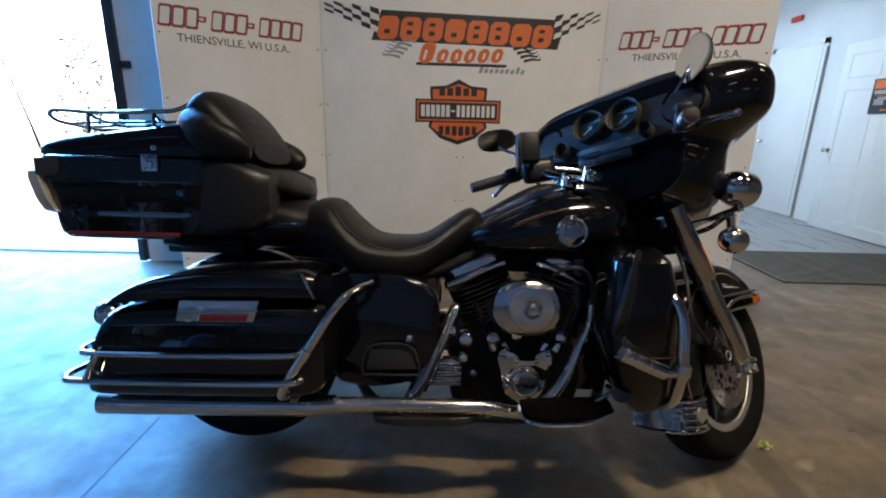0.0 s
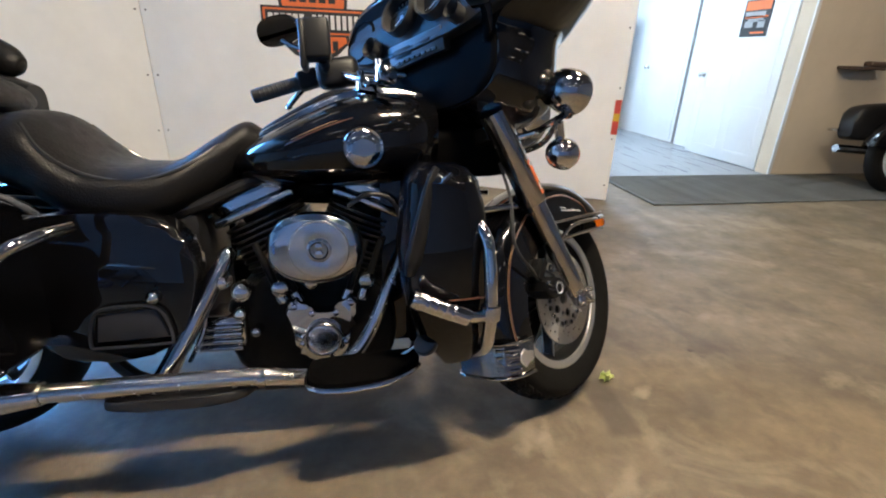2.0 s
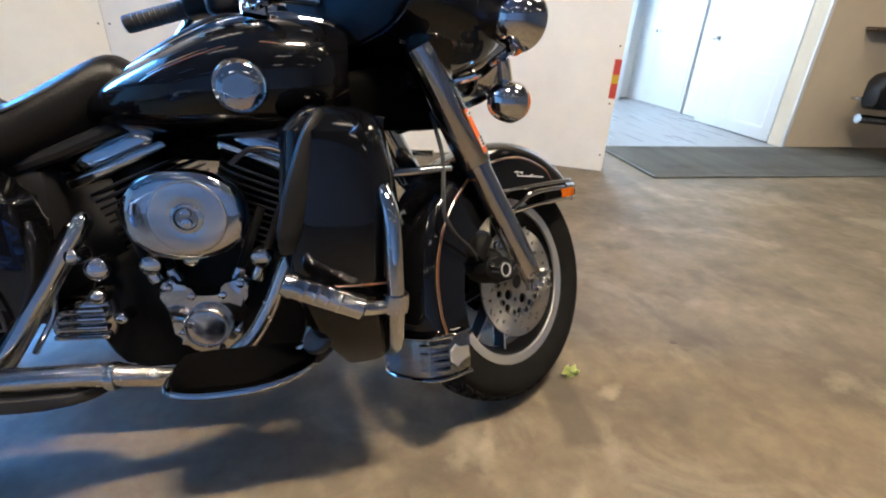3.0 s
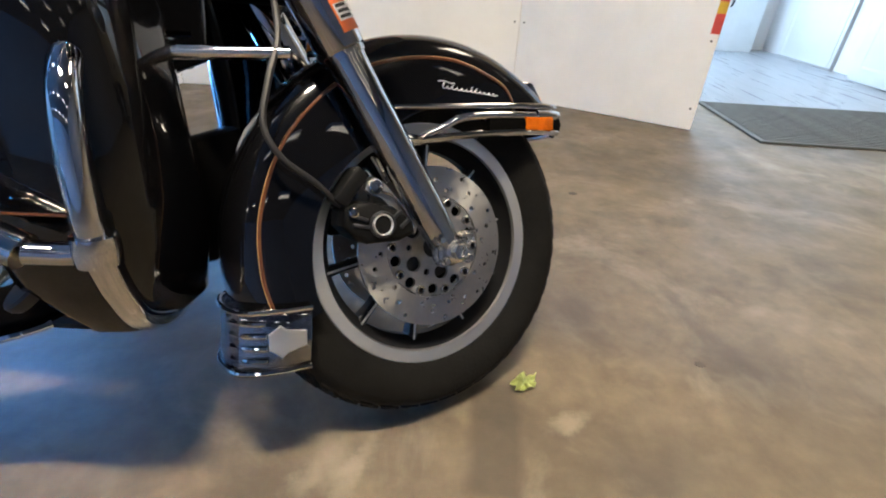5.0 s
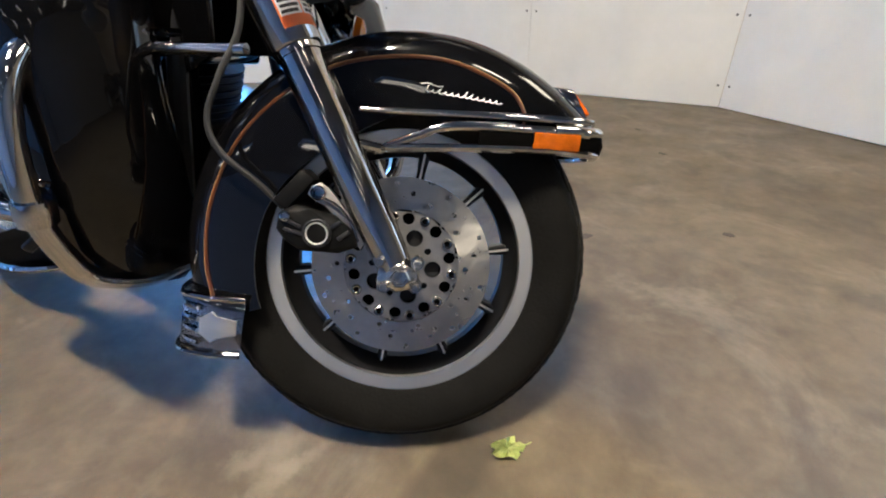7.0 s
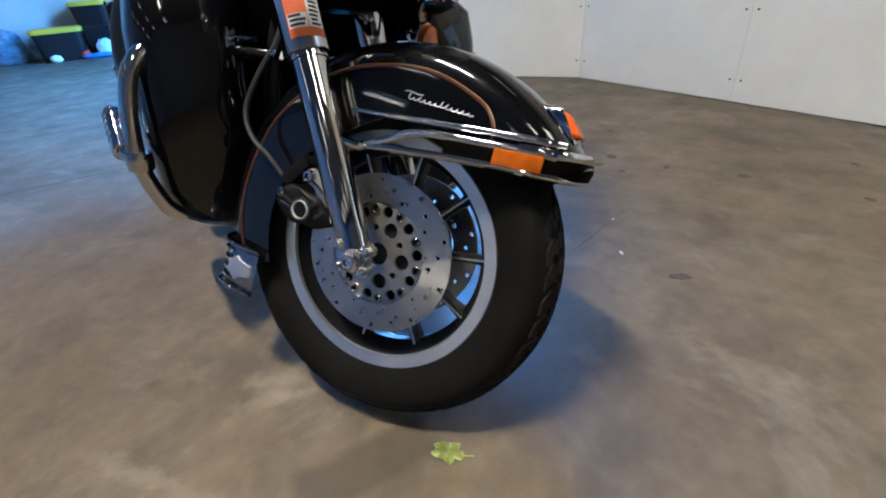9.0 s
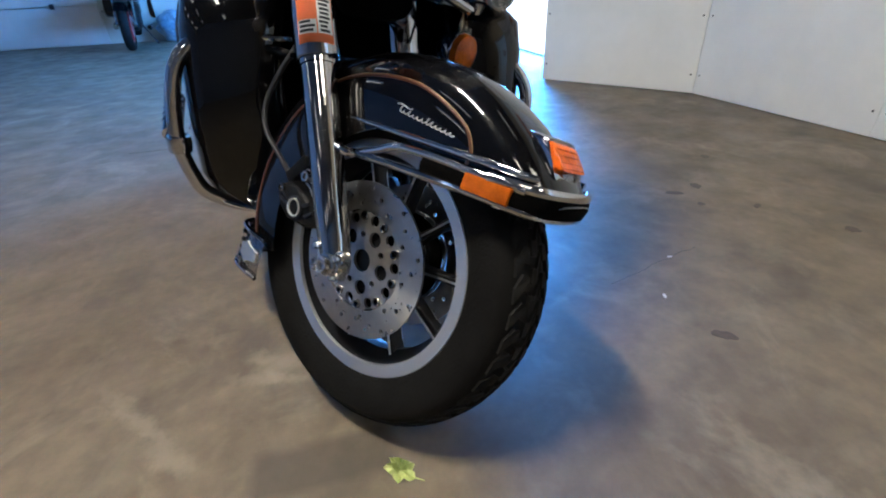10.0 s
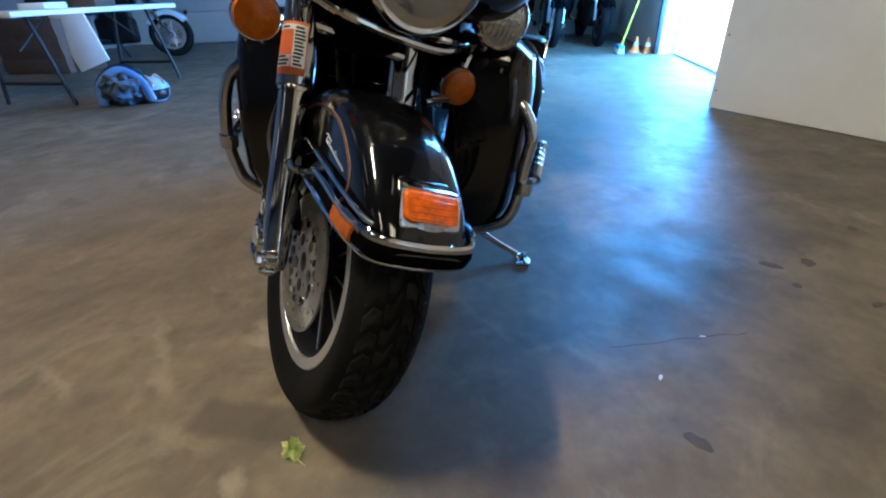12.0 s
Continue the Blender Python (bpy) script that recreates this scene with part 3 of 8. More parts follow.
def wheel(name, c, steer, spokes=10):
    bm = bmesh.new()
    m = along((0, -1, 0), c)
    # barrel and hub, painted black
    bm2 = bm
    lathe(bm2, [(0.190, -0.047), (0.188, -0.028), (0.173, -0.010), (0.173, 0.010), (0.188, 0.028), (0.190, 0.047), (0.203, 0.046), (0.203, -0.046)], m, 72, closed=True)
    lathe(bm2, [(0.030, -0.058), (0.060, -0.054), (0.066, -0.04), (0.05, -0.025), (0.05, 0.025), (0.066, 0.04), (0.060, 0.054), (0.030, 0.058)], m, 40)
    w = bp(name, bm2, BLACK_SATIN, label="black cast wheel with a bright machined lip", steer=steer)
    for s in (-1, 1):
        b3 = bmesh.new()
        lathe(b3, [(0.190, s * 0.0480), (0.192, s * 0.0535), (0.2125, s * 0.0555), (0.2155, s * 0.052), (0.2135, s * 0.044), (0.192, s * 0.0445)], m, 80, closed=True)
        bp("rim_lip", b3, ALLOY, w, "brushed machined aluminium rim lip", steer=steer)
    for k in range(spokes):
        a = 2 * math.pi * (k + 0.35) / spokes
        r = m @ Matrix.Rotation(a, 4, "Z")
        b4 = bmesh.new()
        rings = []
        for rad, hw, hh in ((0.056, 0.013, 0.020), (0.095, 0.008, 0.016), (0.15, 0.007, 0.014), (0.186, 0.011, 0.017)):
            rings.append([r @ Vector((rad, p, q)) for p, q in superellipse(10, hw, hh, 5)])
        skin(b4, rings)
        for s in (-1, 1):
            # bright machined edge of the spoke
            box(b4, (0, 0, 0), (0.125, 0.0035, 0.002), r @ Matrix.Translation((0.122, 0.0, s * 0.0185)), mi=1)
        bp("spoke", b4, [BLACK_SATIN, ALLOY], w, steer=steer)
    bp("tyre", tyre_mesh(c), TYRE, w, "black tyre with chunky tread blocks", steer=steer)
    if steer:
        # raised zigzag tread blocks in rows, with open grooves between them
        N = 46
        for k in range(N):
            for row, (y0, y1, tw) in enumerate(((-0.055, -0.031, 0.9), (-0.027, -0.003, 1.25), (0.003, 0.027, -1.25), (0.031, 0.055, -0.9))):
                a = 2 * math.pi * (k + (0.5 if row in (1, 3) else 0.0)) / N
                wd = math.pi / N * 0.66
                q = []
                ym = (y0 + y1) / 2
                edge = ((y0, -wd, -0.4), (ym, -wd, 0.5), (y1, -wd, -0.4), (y1, wd, -0.4), (ym, wd, 0.5), (y0, wd, -0.4))
                for h in (0, 1):
                    for ya, da, zig in edge:
                        sl = a + da * (1 - 0.12 * h) + (ya - ym) * tw * 2.4 + zig * wd * (1 if row % 2 else -1)
                        base = float(np.interp(abs(ya), (0, 0.026, 0.046, 0.060), (0.3055, 0.303, 0.297, 0.286)))
                        r = base - 0.007 + h * 0.0125
                        q.append(m @ Vector((r * math.cos(sl), r * math.sin(sl), ya)))
                b5 = bmesh.new()
                vs = [b5.verts.new(p) for p in q]
                for f in [(6, 7, 8, 9, 10, 11)] + [(i, (i + 1) % 6, 6 + (i + 1) % 6, 6 + i) for i in range(6)]:
                    b5.faces.new([vs[i] for i in f])
                bp("tread_block", b5, TREAD, w, steer=steer, smooth=False)
    return w


def brake_disc(c, side, parent, steer, r_out=0.140):
    """A drilled disc on a bolted carrier; side -1 is the right."""
    bm = bmesh.new()
    y0 = c[1] + side * 0.066
    put = lambda u, v, d: (c[0] + u, y0 + side * d, c[2] + v)
    holes = [ring_of(0.0905, 60)]
    for k in range(10):
        for j, rr in enumerate((0.101, 0.116, 0.130)):
            a = 2 * math.pi * (k + 0.1 + 0.33 * j) / 10
            holes.append(ring_of(0.0043, 10, (rr * math.cos(a), rr * math.sin(a))))
    holed_plate(bm, ring_of(r_out, 80), holes, 0, 0.005, put)
    disc = bp("brake_disc", bm, STEEL_DISC, parent, "drilled steel brake disc with swept highlights", steer=steer)
    bm = bmesh.new()
    holes = [ring_of(0.020, 24)]
    for k in range(5):
        a = 2 * math.pi * k / 5
        holes.append(ring_of(0.0135, 18, (0.049 * math.cos(a), 0.049 * math.sin(a))))
    for k in range(10):
        a = 2 * math.pi * (k + 0.45) / 10
        holes.append(ring_of(0.0098, 14, (0.0765 * math.cos(a), 0.0765 * math.sin(a))))
        if k % 2:
            continue
        b = 2 * math.pi * (k + 1.0) / 10
        holes.append(ring_of(0.0058, 10, (0.047 * math.cos(b), 0.047 * math.sin(b))))
    # scalloped rim of the carrier, one lobe at each bolt
    edge = [(r * math.cos(t), r * math.sin(t)) for t, r in ((2 * math.pi * k / 120, 0.0885 + 0.0016 * math.cos(2 * math.pi * k / 12)) for k in range(120))]
    holed_plate(bm, edge, holes, -0.004, 0.002, put)
    carrier = bp("disc_carrier", bm, STEEL_GREY, disc, "grey satin disc carrier", steer=steer)
    bm = bmesh.new()
    lathe(bm, [(0.020, -0.012), (0.087, -0.012), (0.087, -0.016), (0.020, -0.016)], along((0, side, 0), (c[0], y0, c[2])), 40, closed=True)
    bp("hub_plate", bm, LINER, disc, "black hub plate behind the carrier", steer=steer)
    for k in range(10):
        a = 2 * math.pi * (k - 0.07) / 10
        bc = along((0, side, 0), (c[0] + 0.0800 * math.cos(a), y0, c[2] + 0.0800 * math.sin(a)))
        bm = bmesh.new()
        lathe(bm, [(0.0042, 0.003), (0.0045, 0.0068), (0.0066, 0.0074), (0.0080, 0.0064), (0.0084, 0.0)], bc, 18)
        bolt = bp("disc_bolt", bm, FORK, disc, steer=steer)
        bm = bmesh.new()
        lathe(bm, [(0.0046, 0.0036), (0.0001, 0.0034)], bc, 6)
        bp("socket", bm, LINER, bolt, "dark hexagon socket", steer=steer)
    return disc


# the wheel and its fender stand a little to the left of the fork's middle
SET = 0.009
front_wheel = wheel("front_wheel", (0, SET, 0), True)
brake_disc((0, SET, 0), -1, front_wheel, True)
brake_disc((0, SET, 0), 1, front_wheel, True)
rear_wheel = wheel("rear_wheel", (-1.60, 0, 0.013), False)

# -- front fender --
R_F, HW = 0.355, 0.094
FC = Vector((0.014, SET, 0.009))


def beside(bm):
    """Moves a part of the fender over to the wheel's middle."""
    bmesh.ops.translate(bm, vec=(0, SET, 0), verts=bm.verts)
    return bm




def fender_edge(deg):
    if deg < 100:
        return max(0.196 / max(0.3, math.sin(radians(deg))), 0.222)
    return float(np.interp(deg, (100, 125, 165, 200), (0.222, 0.205, 0.228, 0.238)))


def fender_ring(deg, grow=0.0, n=9):
    a = radians(deg)
    tip = float(np.interp(deg, (36, 52, 180, 205), (0.90, 1.0, 1.0, 0.97)))
    hw = HW * tip + grow
    r1 = R_F + grow + float(np.interp(deg, (36, 60, 150, 200), (0.008, 0.0, 0.0, -0.006)))
    r0 = fender_edge(deg)
    prof = [(-hw * 1.02, r0), (-hw * 1.01, r0 * 0.5 + (r1 - 0.05) * 0.5), (-hw * 0.985, r1 - 0.052), (-hw * 0.90, r1 - 0.026), (-hw * 0.68, r1 - 0.009), (-hw * 0.35, r1 - 0.002), (0, r1)]
    prof = prof + [(-y, r) for y, r in prof[-2::-1]]
    return [FC + Vector((r * math.cos(a), y, r * math.sin(a))) for y, r in smooth_curve(prof, 2)]


bm = bmesh.new()
skin(bm, [fender_ring(d) for d in np.linspace(38, 203, 56)], close_ring=False)
bmesh.ops.recalc_face_normals(bm, faces=bm.faces)
bmesh.ops.solidify(bm, geom=bm.faces[:], thickness=0.003)
fender = bp("front_fender", bm, BLACK, label="glossy black front fender with copper pinstripe", steer=True)


def fender_side(deg, r, s, proud=0.0015):
    """A place on the fender's flank."""
    a = radians(deg)
    hw = HW * float(np.interp(deg, (36, 52, 180, 205), (0.90, 1.0, 1.0, 0.97)))
    d = R_F - r
    y = hw * float(np.interp(d, (0.0, 0.009, 0.026, 0.052, 0.12), (0.4, 0.68, 0.90, 0.985, 1.02))) + proud
    return FC + Vector((r * math.cos(a), s * y, r * math.sin(a)))


for s in (-1, 1):
    for mtl, dr, rad in ((STRIPE, 0.0, 0.0024), (GOLD, 0.0030, 0.0007)):
        bm = bmesh.new()
        pts = [fender_side(d, r + dr, s, 0.0003) for d, r in ((58.5, 0.252), (58.5, 0.268), (61, 0.283), (69, 0.297), (88, 0.303), (110, 0.305), (128, 0.307), (148, 0.308), (168, 0.306), (185, 0.304), (198, 0.302))]
        tube(bm, pts, rad, 6, 5)
        bp("pinstripe", bm, mtl, fender, "copper and gold pinstripe", steer=True)
    # script badge: a run of slanted chrome strokes, not lettered
    bm = bmesh.new()
    loops = []
    for k in range(121):
        th = 2 * math.pi * k / 10
        tall = 0.0047 if k < 9 or 16 < k < 22 or 62 < k < 72 else 0.0021
        zz = tall * (1 + math.sin(th))
        loops.append((-0.012 + 0.00094 * k + 0.0022 * math.cos(th) + 0.55 * zz, 0.2560 - 0.00003 * k + zz))
    tube(bm, [fender_side(math.degrees(math.atan2(z, u)), math.hypot(u, z), s, 0.0008) for u, z in loops], 0.0009, 5, 1)
    tube(bm, [fender_side(math.degrees(math.atan2(z, u)), math.hypot(u, z), s, 0.0008) for u, z in ((-0.016, 0.2660), (-0.006, 0.2676), (0.008, 0.2650), (0.016, 0.2660))], 0.0009, 5, 3)
    bp("script_badge", bm, WHITE_METAL, fender, "small chrome script badge", steer=True)
    # upper chrome trim strip
    bm = bmesh.new()
    tube(bm, [(-0.085, s * 0.103, 0.227), (0.05, s * 0.103, 0.238), (0.16, s * 0.102, 0.247), (0.235, s * 0.097, 0.252), (0.262, s * 0.087, 0.254)], (0.003, 0.005, 0.006, 0.006, 0.005), 10, 5, flat=0.6)
    bp("trim_strip", beside(bm), CHROME, fender, "chrome fender trim strip", steer=True)
    # sloping arm of the bumper
    bm = bmesh.new()
    tube(bm, [(-0.060, s * 0.106, 0.171), (0.0, s * 0.108, 0.200), (0.036, s * 0.110, 0.217), (0.10, s * 0.110, 0.226), (0.18, s * 0.108, 0.231), (0.255, s * 0.097, 0.236)], 0.0065, 10, 5, flat=0.7)
    bp("bumper_arm", beside(bm), CHROME, fender, "chrome bumper arm", steer=True)
    bm = bmesh.new()
    slab(bm, [(0.168, 0.2020), (0.240, 0.208), (0.240, 0.2325), (0.168, 0.2280)], 0.103, 0.1155, lambda u, v, d: Vector((u, s * (d - 0.10 * max(0, u - 0.17)), v)), bevel=0.003)
    bp("side_reflector", beside(bm), AMBER_DARK, fender, "amber side reflector", steer=True)
# lower bumper rail and rubber strip round the fender's nose
nose = lambda w, x, z: [(-0.060, -0.106, z - 0.028), (0.06, -0.110, z - 0.012), (0.18, -0.108, z), (x - 0.05, -w, z + 0.003), (x - 0.014, -w * 0.78, z + 0.005), (x, 0, z + 0.006),
                        (x - 0.014, w * 0.78, z + 0.005), (x - 0.05, w, z + 0.003), (0.18, 0.108, z), (0.06, 0.110, z - 0.012), (-0.060, 0.106, z - 0.028)]
bm = bmesh.new()
tube(bm, nose(0.096, 0.290, 0.203), 0.0065, 10, 6)
bp("bumper_rail", beside(bm), CHROME, fender, "chrome lower bumper rail", steer=True)
bm = bmesh.new()
tube(bm, [(0.20, -0.107, 0.234), (0.245, -0.097, 0.238), (0.278, -0.074, 0.241), (0.292, 0, 0.243), (0.278, 0.074, 0.241), (0.245, 0.097, 0.238), (0.20, 0.107, 0.234)], 0.008, 10, 6, flat=0.8)
bp("bumper_rail", beside(bm), CHROME, fender, "chrome upper bumper rail", steer=True)
bm = bmesh.new()
rings = []
for p in smooth_path([(0.09, -0.104, 0.212), (0.18, -0.103, 0.2155), (0.242, -0.093, 0.2215), (0.276, -0.072, 0.2235), (0.289, 0, 0.2255), (0.276, 0.072, 0.2235), (0.242, 0.093, 0.2215), (0.18, 0.103, 0.2155), (0.09, 0.104, 0.212)], 6):
    out = Vector((p.x - 0.16 if p.x > 0.2 else 0, p.y, 0)).normalized() * 0.011
    rings.append([p + Vector((0, 0, 0.013)) - out * 0.2, p + Vector((0, 0, 0.013)) + out * 0.7, p + out, p + Vector((0, 0, -0.015)) + out * 0.7, p + Vector((0, 0, -0.015)) - out * 0.2])
skin(bm, rings)
bp("bumper_strip", beside(bm), LINER, fender, "black rubber bumper strip", steer=True)
# chrome nose plate, and the amber tip lamp in its chrome shell
bm = bmesh.new()
rings = []
for z, x, w in ((0.243, 0.272, 0.080), (0.252, 0.274, 0.079), (0.266, 0.268, 0.073), (0.280, 0.256, 0.064), (0.288, 0.246, 0.058)):
    rings.append([Vector((x - 0.052 * abs(u) ** 2.4, u * w, z + 0.004 * (1 - u * u))) for u in np.linspace(-1, 1, 17)])
skin(bm, rings, close_ring=False)
bmesh.ops.solidify(bm, geom=bm.faces[:], thickness=0.010)
bp("nose_plate", beside(bm), CHROME, fender, "smooth chrome plate on the fender nose", steer=True)


def lamp_block(bm, stations):
    """A block with a raked face: (lower x, upper x, half width, bottom z, top z)."""
    rings = []
    for xl, xu, hw, zb, zt in stations:
        rings.append([Vector(((xl + xu) / 2 - (xl - xu) / 2 * b, a * hw, (zb + zt) / 2 + b * (zt - zb) / 2)) for a, b in superellipse(32, 1, 1, 9)])
    return skin(bm, rings)


bm = bmesh.new()
lamp_block(bm, [(0.215, 0.165, 0.034, 0.262, 0.306), (0.230, 0.186, 0.044, 0.260, 0.308), (0.250, 0.212, 0.0500, 0.2585, 0.309), (0.264, 0.229, 0.0520, 0.258, 0.309), (0.268, 0.233, 0.0520, 0.258, 0.308), (0.268, 0.233, 0.047, 0.2625, 0.303)])
tip = bp("tip_lamp", beside(bm), CHROME, fender, "chrome lamp shell on the fender tip", steer=True)
bm = bmesh.new()
lamp_block(bm, [(0.256, 0.229, 0.0465, 0.2705, 0.3045), (0.266, 0.238, 0.0460, 0.2710, 0.3040), (0.2705, 0.2425, 0.0430, 0.273, 0.302)])
for k in range(4):
    zz = 0.2765 + 0.007 * k
    box(bm, (0.2668 - 0.028 * (zz - 0.273) / 0.029, 0, zz), (0.0085, 0.080, 0.0020), bevel=0.0006)
bp("lens", beside(bm), AMBER, tip, "ribbed amber lens", steer=True)
# chrome mud flap trim at the tail of the fender
bm = bmesh.new()
rings = []
for z, k in ((-0.070, 1.0), (-0.085, 1.06), (-0.125, 1.06), (-0.160, 1.02)):
    rr = []
    for y, x in ((-0.098, -0.232), (-0.100, -0.262), (-0.097, -0.296), (-0.078, -0.330), (-0.04, -0.343), (0.0, -0.346), (0.04, -0.343), (0.078, -0.330), (0.097, -0.296), (0.100, -0.262), (0.098, -0.232)):
        rr.append(Vector((x + 0.008 + (z + 0.07) * 0.06, y * k, z)))
    rings.append(rr)
skin(bm, rings, close_ring=False)
bmesh.ops.solidify(bm, geom=bm.faces[:], thickness=0.004)
for zz in (-0.072, -0.16):
    tube(bm, [Vector((x + 0.008 + (zz + 0.07) * 0.06, y * 1.05, zz)) for y, x in ((-0.099, -0.232), (-0.099, -0.29), (-0.078, -0.332), (0, -0.348), (0.078, -0.332), (0.099, -0.29), (0.099, -0.232))], 0.0045, 8, 4)
for k in range(4):
    zz = -0.088 - 0.018 * k
    for s in (-1, 1):
        tube(bm, [(-0.290, s * 0.106, zz), (-0.312, s * 0.092, zz), (-0.332, s * 0.06, zz)], 0.0042, 8, 4)
flap = bp("mud_flap", beside(bm), CHROME, fender, "chrome mud flap trim with ribs", steer=True)
for s in (-1, 1):
    bm = bmesh.new()
    slab(bm, [(-0.253, -0.092), (-0.245, -0.100), (-0.217, -0.104), (-0.217, -0.126), (-0.245, -0.132), (-0.253, -0.140), (-0.262, -0.132), (-0.270, -0.126), (-0.270, -0.104), (-0.262, -0.100)], 0.104, 0.109,
         lambda u, v, d: Vector((u - 0.018, s * d, v)), bevel=0.001)
    bp("plain_badge", beside(bm), ALLOY, flap, "plain brushed badge", steer=True)

# -- fork --
FD = Vector((-math.sin(radians(30.3)), 0, math.cos(radians(30.3))))


def fork_leg(s):
    base = Vector((-0.003, s * 0.115, 0.0))
    m = along(FD, base)
    bm = bmesh.new()
    lathe(bm, smooth_curve([(0.010, -0.024), (0.020, -0.020), (0.0245, 0.0), (0.0262, 0.03), (0.0288, 0.10), (0.0292, 0.32), (0.0315, 0.326), (0.0315, 0.338)], 3), m, 32)
    leg = bp("fork_leg", bm, FORK, label="polished fork slider", steer=True)
    bm = bmesh.new()
    lathe(bm, [(0.0335, 0.335), (0.0355, 0.338), (0.0355, 0.60)], m, 32)
    bp("fork_cover", bm, FORK, leg, "chrome upper fork cover", steer=True)
    # axle clamp, nut and pinch bolts
    bm = bmesh.new()
    lathe(bm, [(0.010, 0.0), (0.0195, 0.001), (0.0195, 0.010), (0.0165, 0.012), (0.010, 0.012)], along((0, s, 0), (0, s * 0.130, 0.0)), 24)
    lathe(bm, [(0.0145, 0.010), (0.0145, 0.020), (0.0125, 0.022), (0.0090, 0.022), (0.0085, 0.017), (0.001, 0.016)], along((0, s, 0), (0, s * 0.130, 0.0)), 6)
    box(bm, (-0.004, s * 0.124, -0.002), (0.060, 0.026, 0.036), bevel=0.008, seg=2)
    bp("axle_nut", bm, CHROME_DULL, leg, "chrome axle nut", steer=True)
    for u, v in ((-0.030, 0.020), (0.022, -0.012), (0.022, 0.022), (-0.022, -0.016)):
        bm = bmesh.new()
        lathe(bm, [(0.0065, 0.0), (0.0065, 0.012), (0.005, 0.015)], along((0, s, 0), (u, s * 0.132, v)), 8)
        lathe(bm, [(0.010, -0.012), (0.010, 0.003)], along((0, s, 0), (u, s * 0.132, v)), 12)
        bp("pinch_bolt", bm, CHROME_DULL, leg, steer=True)
    # fender mount
    bm = bmesh.new()
    c = base + FD * 0.205
    tube(bm, [c + Vector((0.028, 0, 0)), c + Vector((0.055, -s * 0.006, -0.002)), Vector((-0.052, s * 0.106 + SET, 0.176))], 0.008, 10, 3)
    bp("fender_mount", bm, CHROME, leg, steer=True)
    return leg


leg_r = fork_leg(-1)
fork_leg(1)
# orange tag wrapped round the right fork cover
bm = bmesh.new()
mm = along(FD, Vector((-0.003, -0.115, 0.0)))
_d = mm.inverted().to_3x3() @ Vector((0.80, -0.60, 0.40))
TAG_A = math.atan2(_d.y, _d.x)
def on_cover(h0, h1, a0, a1, r, n=9):
    b = bmesh.new()
    skin(b, [[mm @ Vector((r * math.cos(t), r * math.sin(t), h)) for t in np.linspace(TAG_A + a0, TAG_A + a1, n)] for h in (h0, h1)], close_ring=False)
    return b


bm = on_cover(0.352, 0.452, -0.95, 0.75, 0.0363, 14)
bmesh.ops.solidify(bm, geom=bm.faces[:], thickness=0.0006)
tag = bp("paper_tag", bm, STICKER, leg_r, "orange and white printed paper tag", steer=True)
bp("print_field", on_cover(0.366, 0.388, -0.88, -0.05, 0.0371), WHITE_INK, tag, "white printed field", steer=True)
bp("print_field", on_cover(0.366, 0.446, 0.0, 0.68, 0.0371), WHITE_INK, tag, "white printed field", steer=True)
bp("print_field", on_cover(0.436, 0.446, -0.88, 0.0, 0.0371), WHITE_INK, tag, "white printed strip", steer=True)
for h, a0, a1 in ((0.3685, -0.82, -0.2), (0.3755, -0.80, -0.12), (0.3825, -0.82, -0.3), (0.4385, -0.7, -0.25)):
    bp("print_bar", on_cover(h, h + 0.0042, a0, a1, 0.0375), BLACK_INK, tag, "dark bar of unreadable print", steer=True)
rnd = random.Random(12)
for k in range(11):
    a0 = 0.06 + 0.08 * rnd.random()
    bp("print_bar", on_cover(0.3685 + 0.0069 * k, 0.3727 + 0.0069 * k, a0, 0.40 + 0.22 * rnd.random(), 0.0375), BLACK_INK, tag, "dark bar of unreadable print", steer=True)

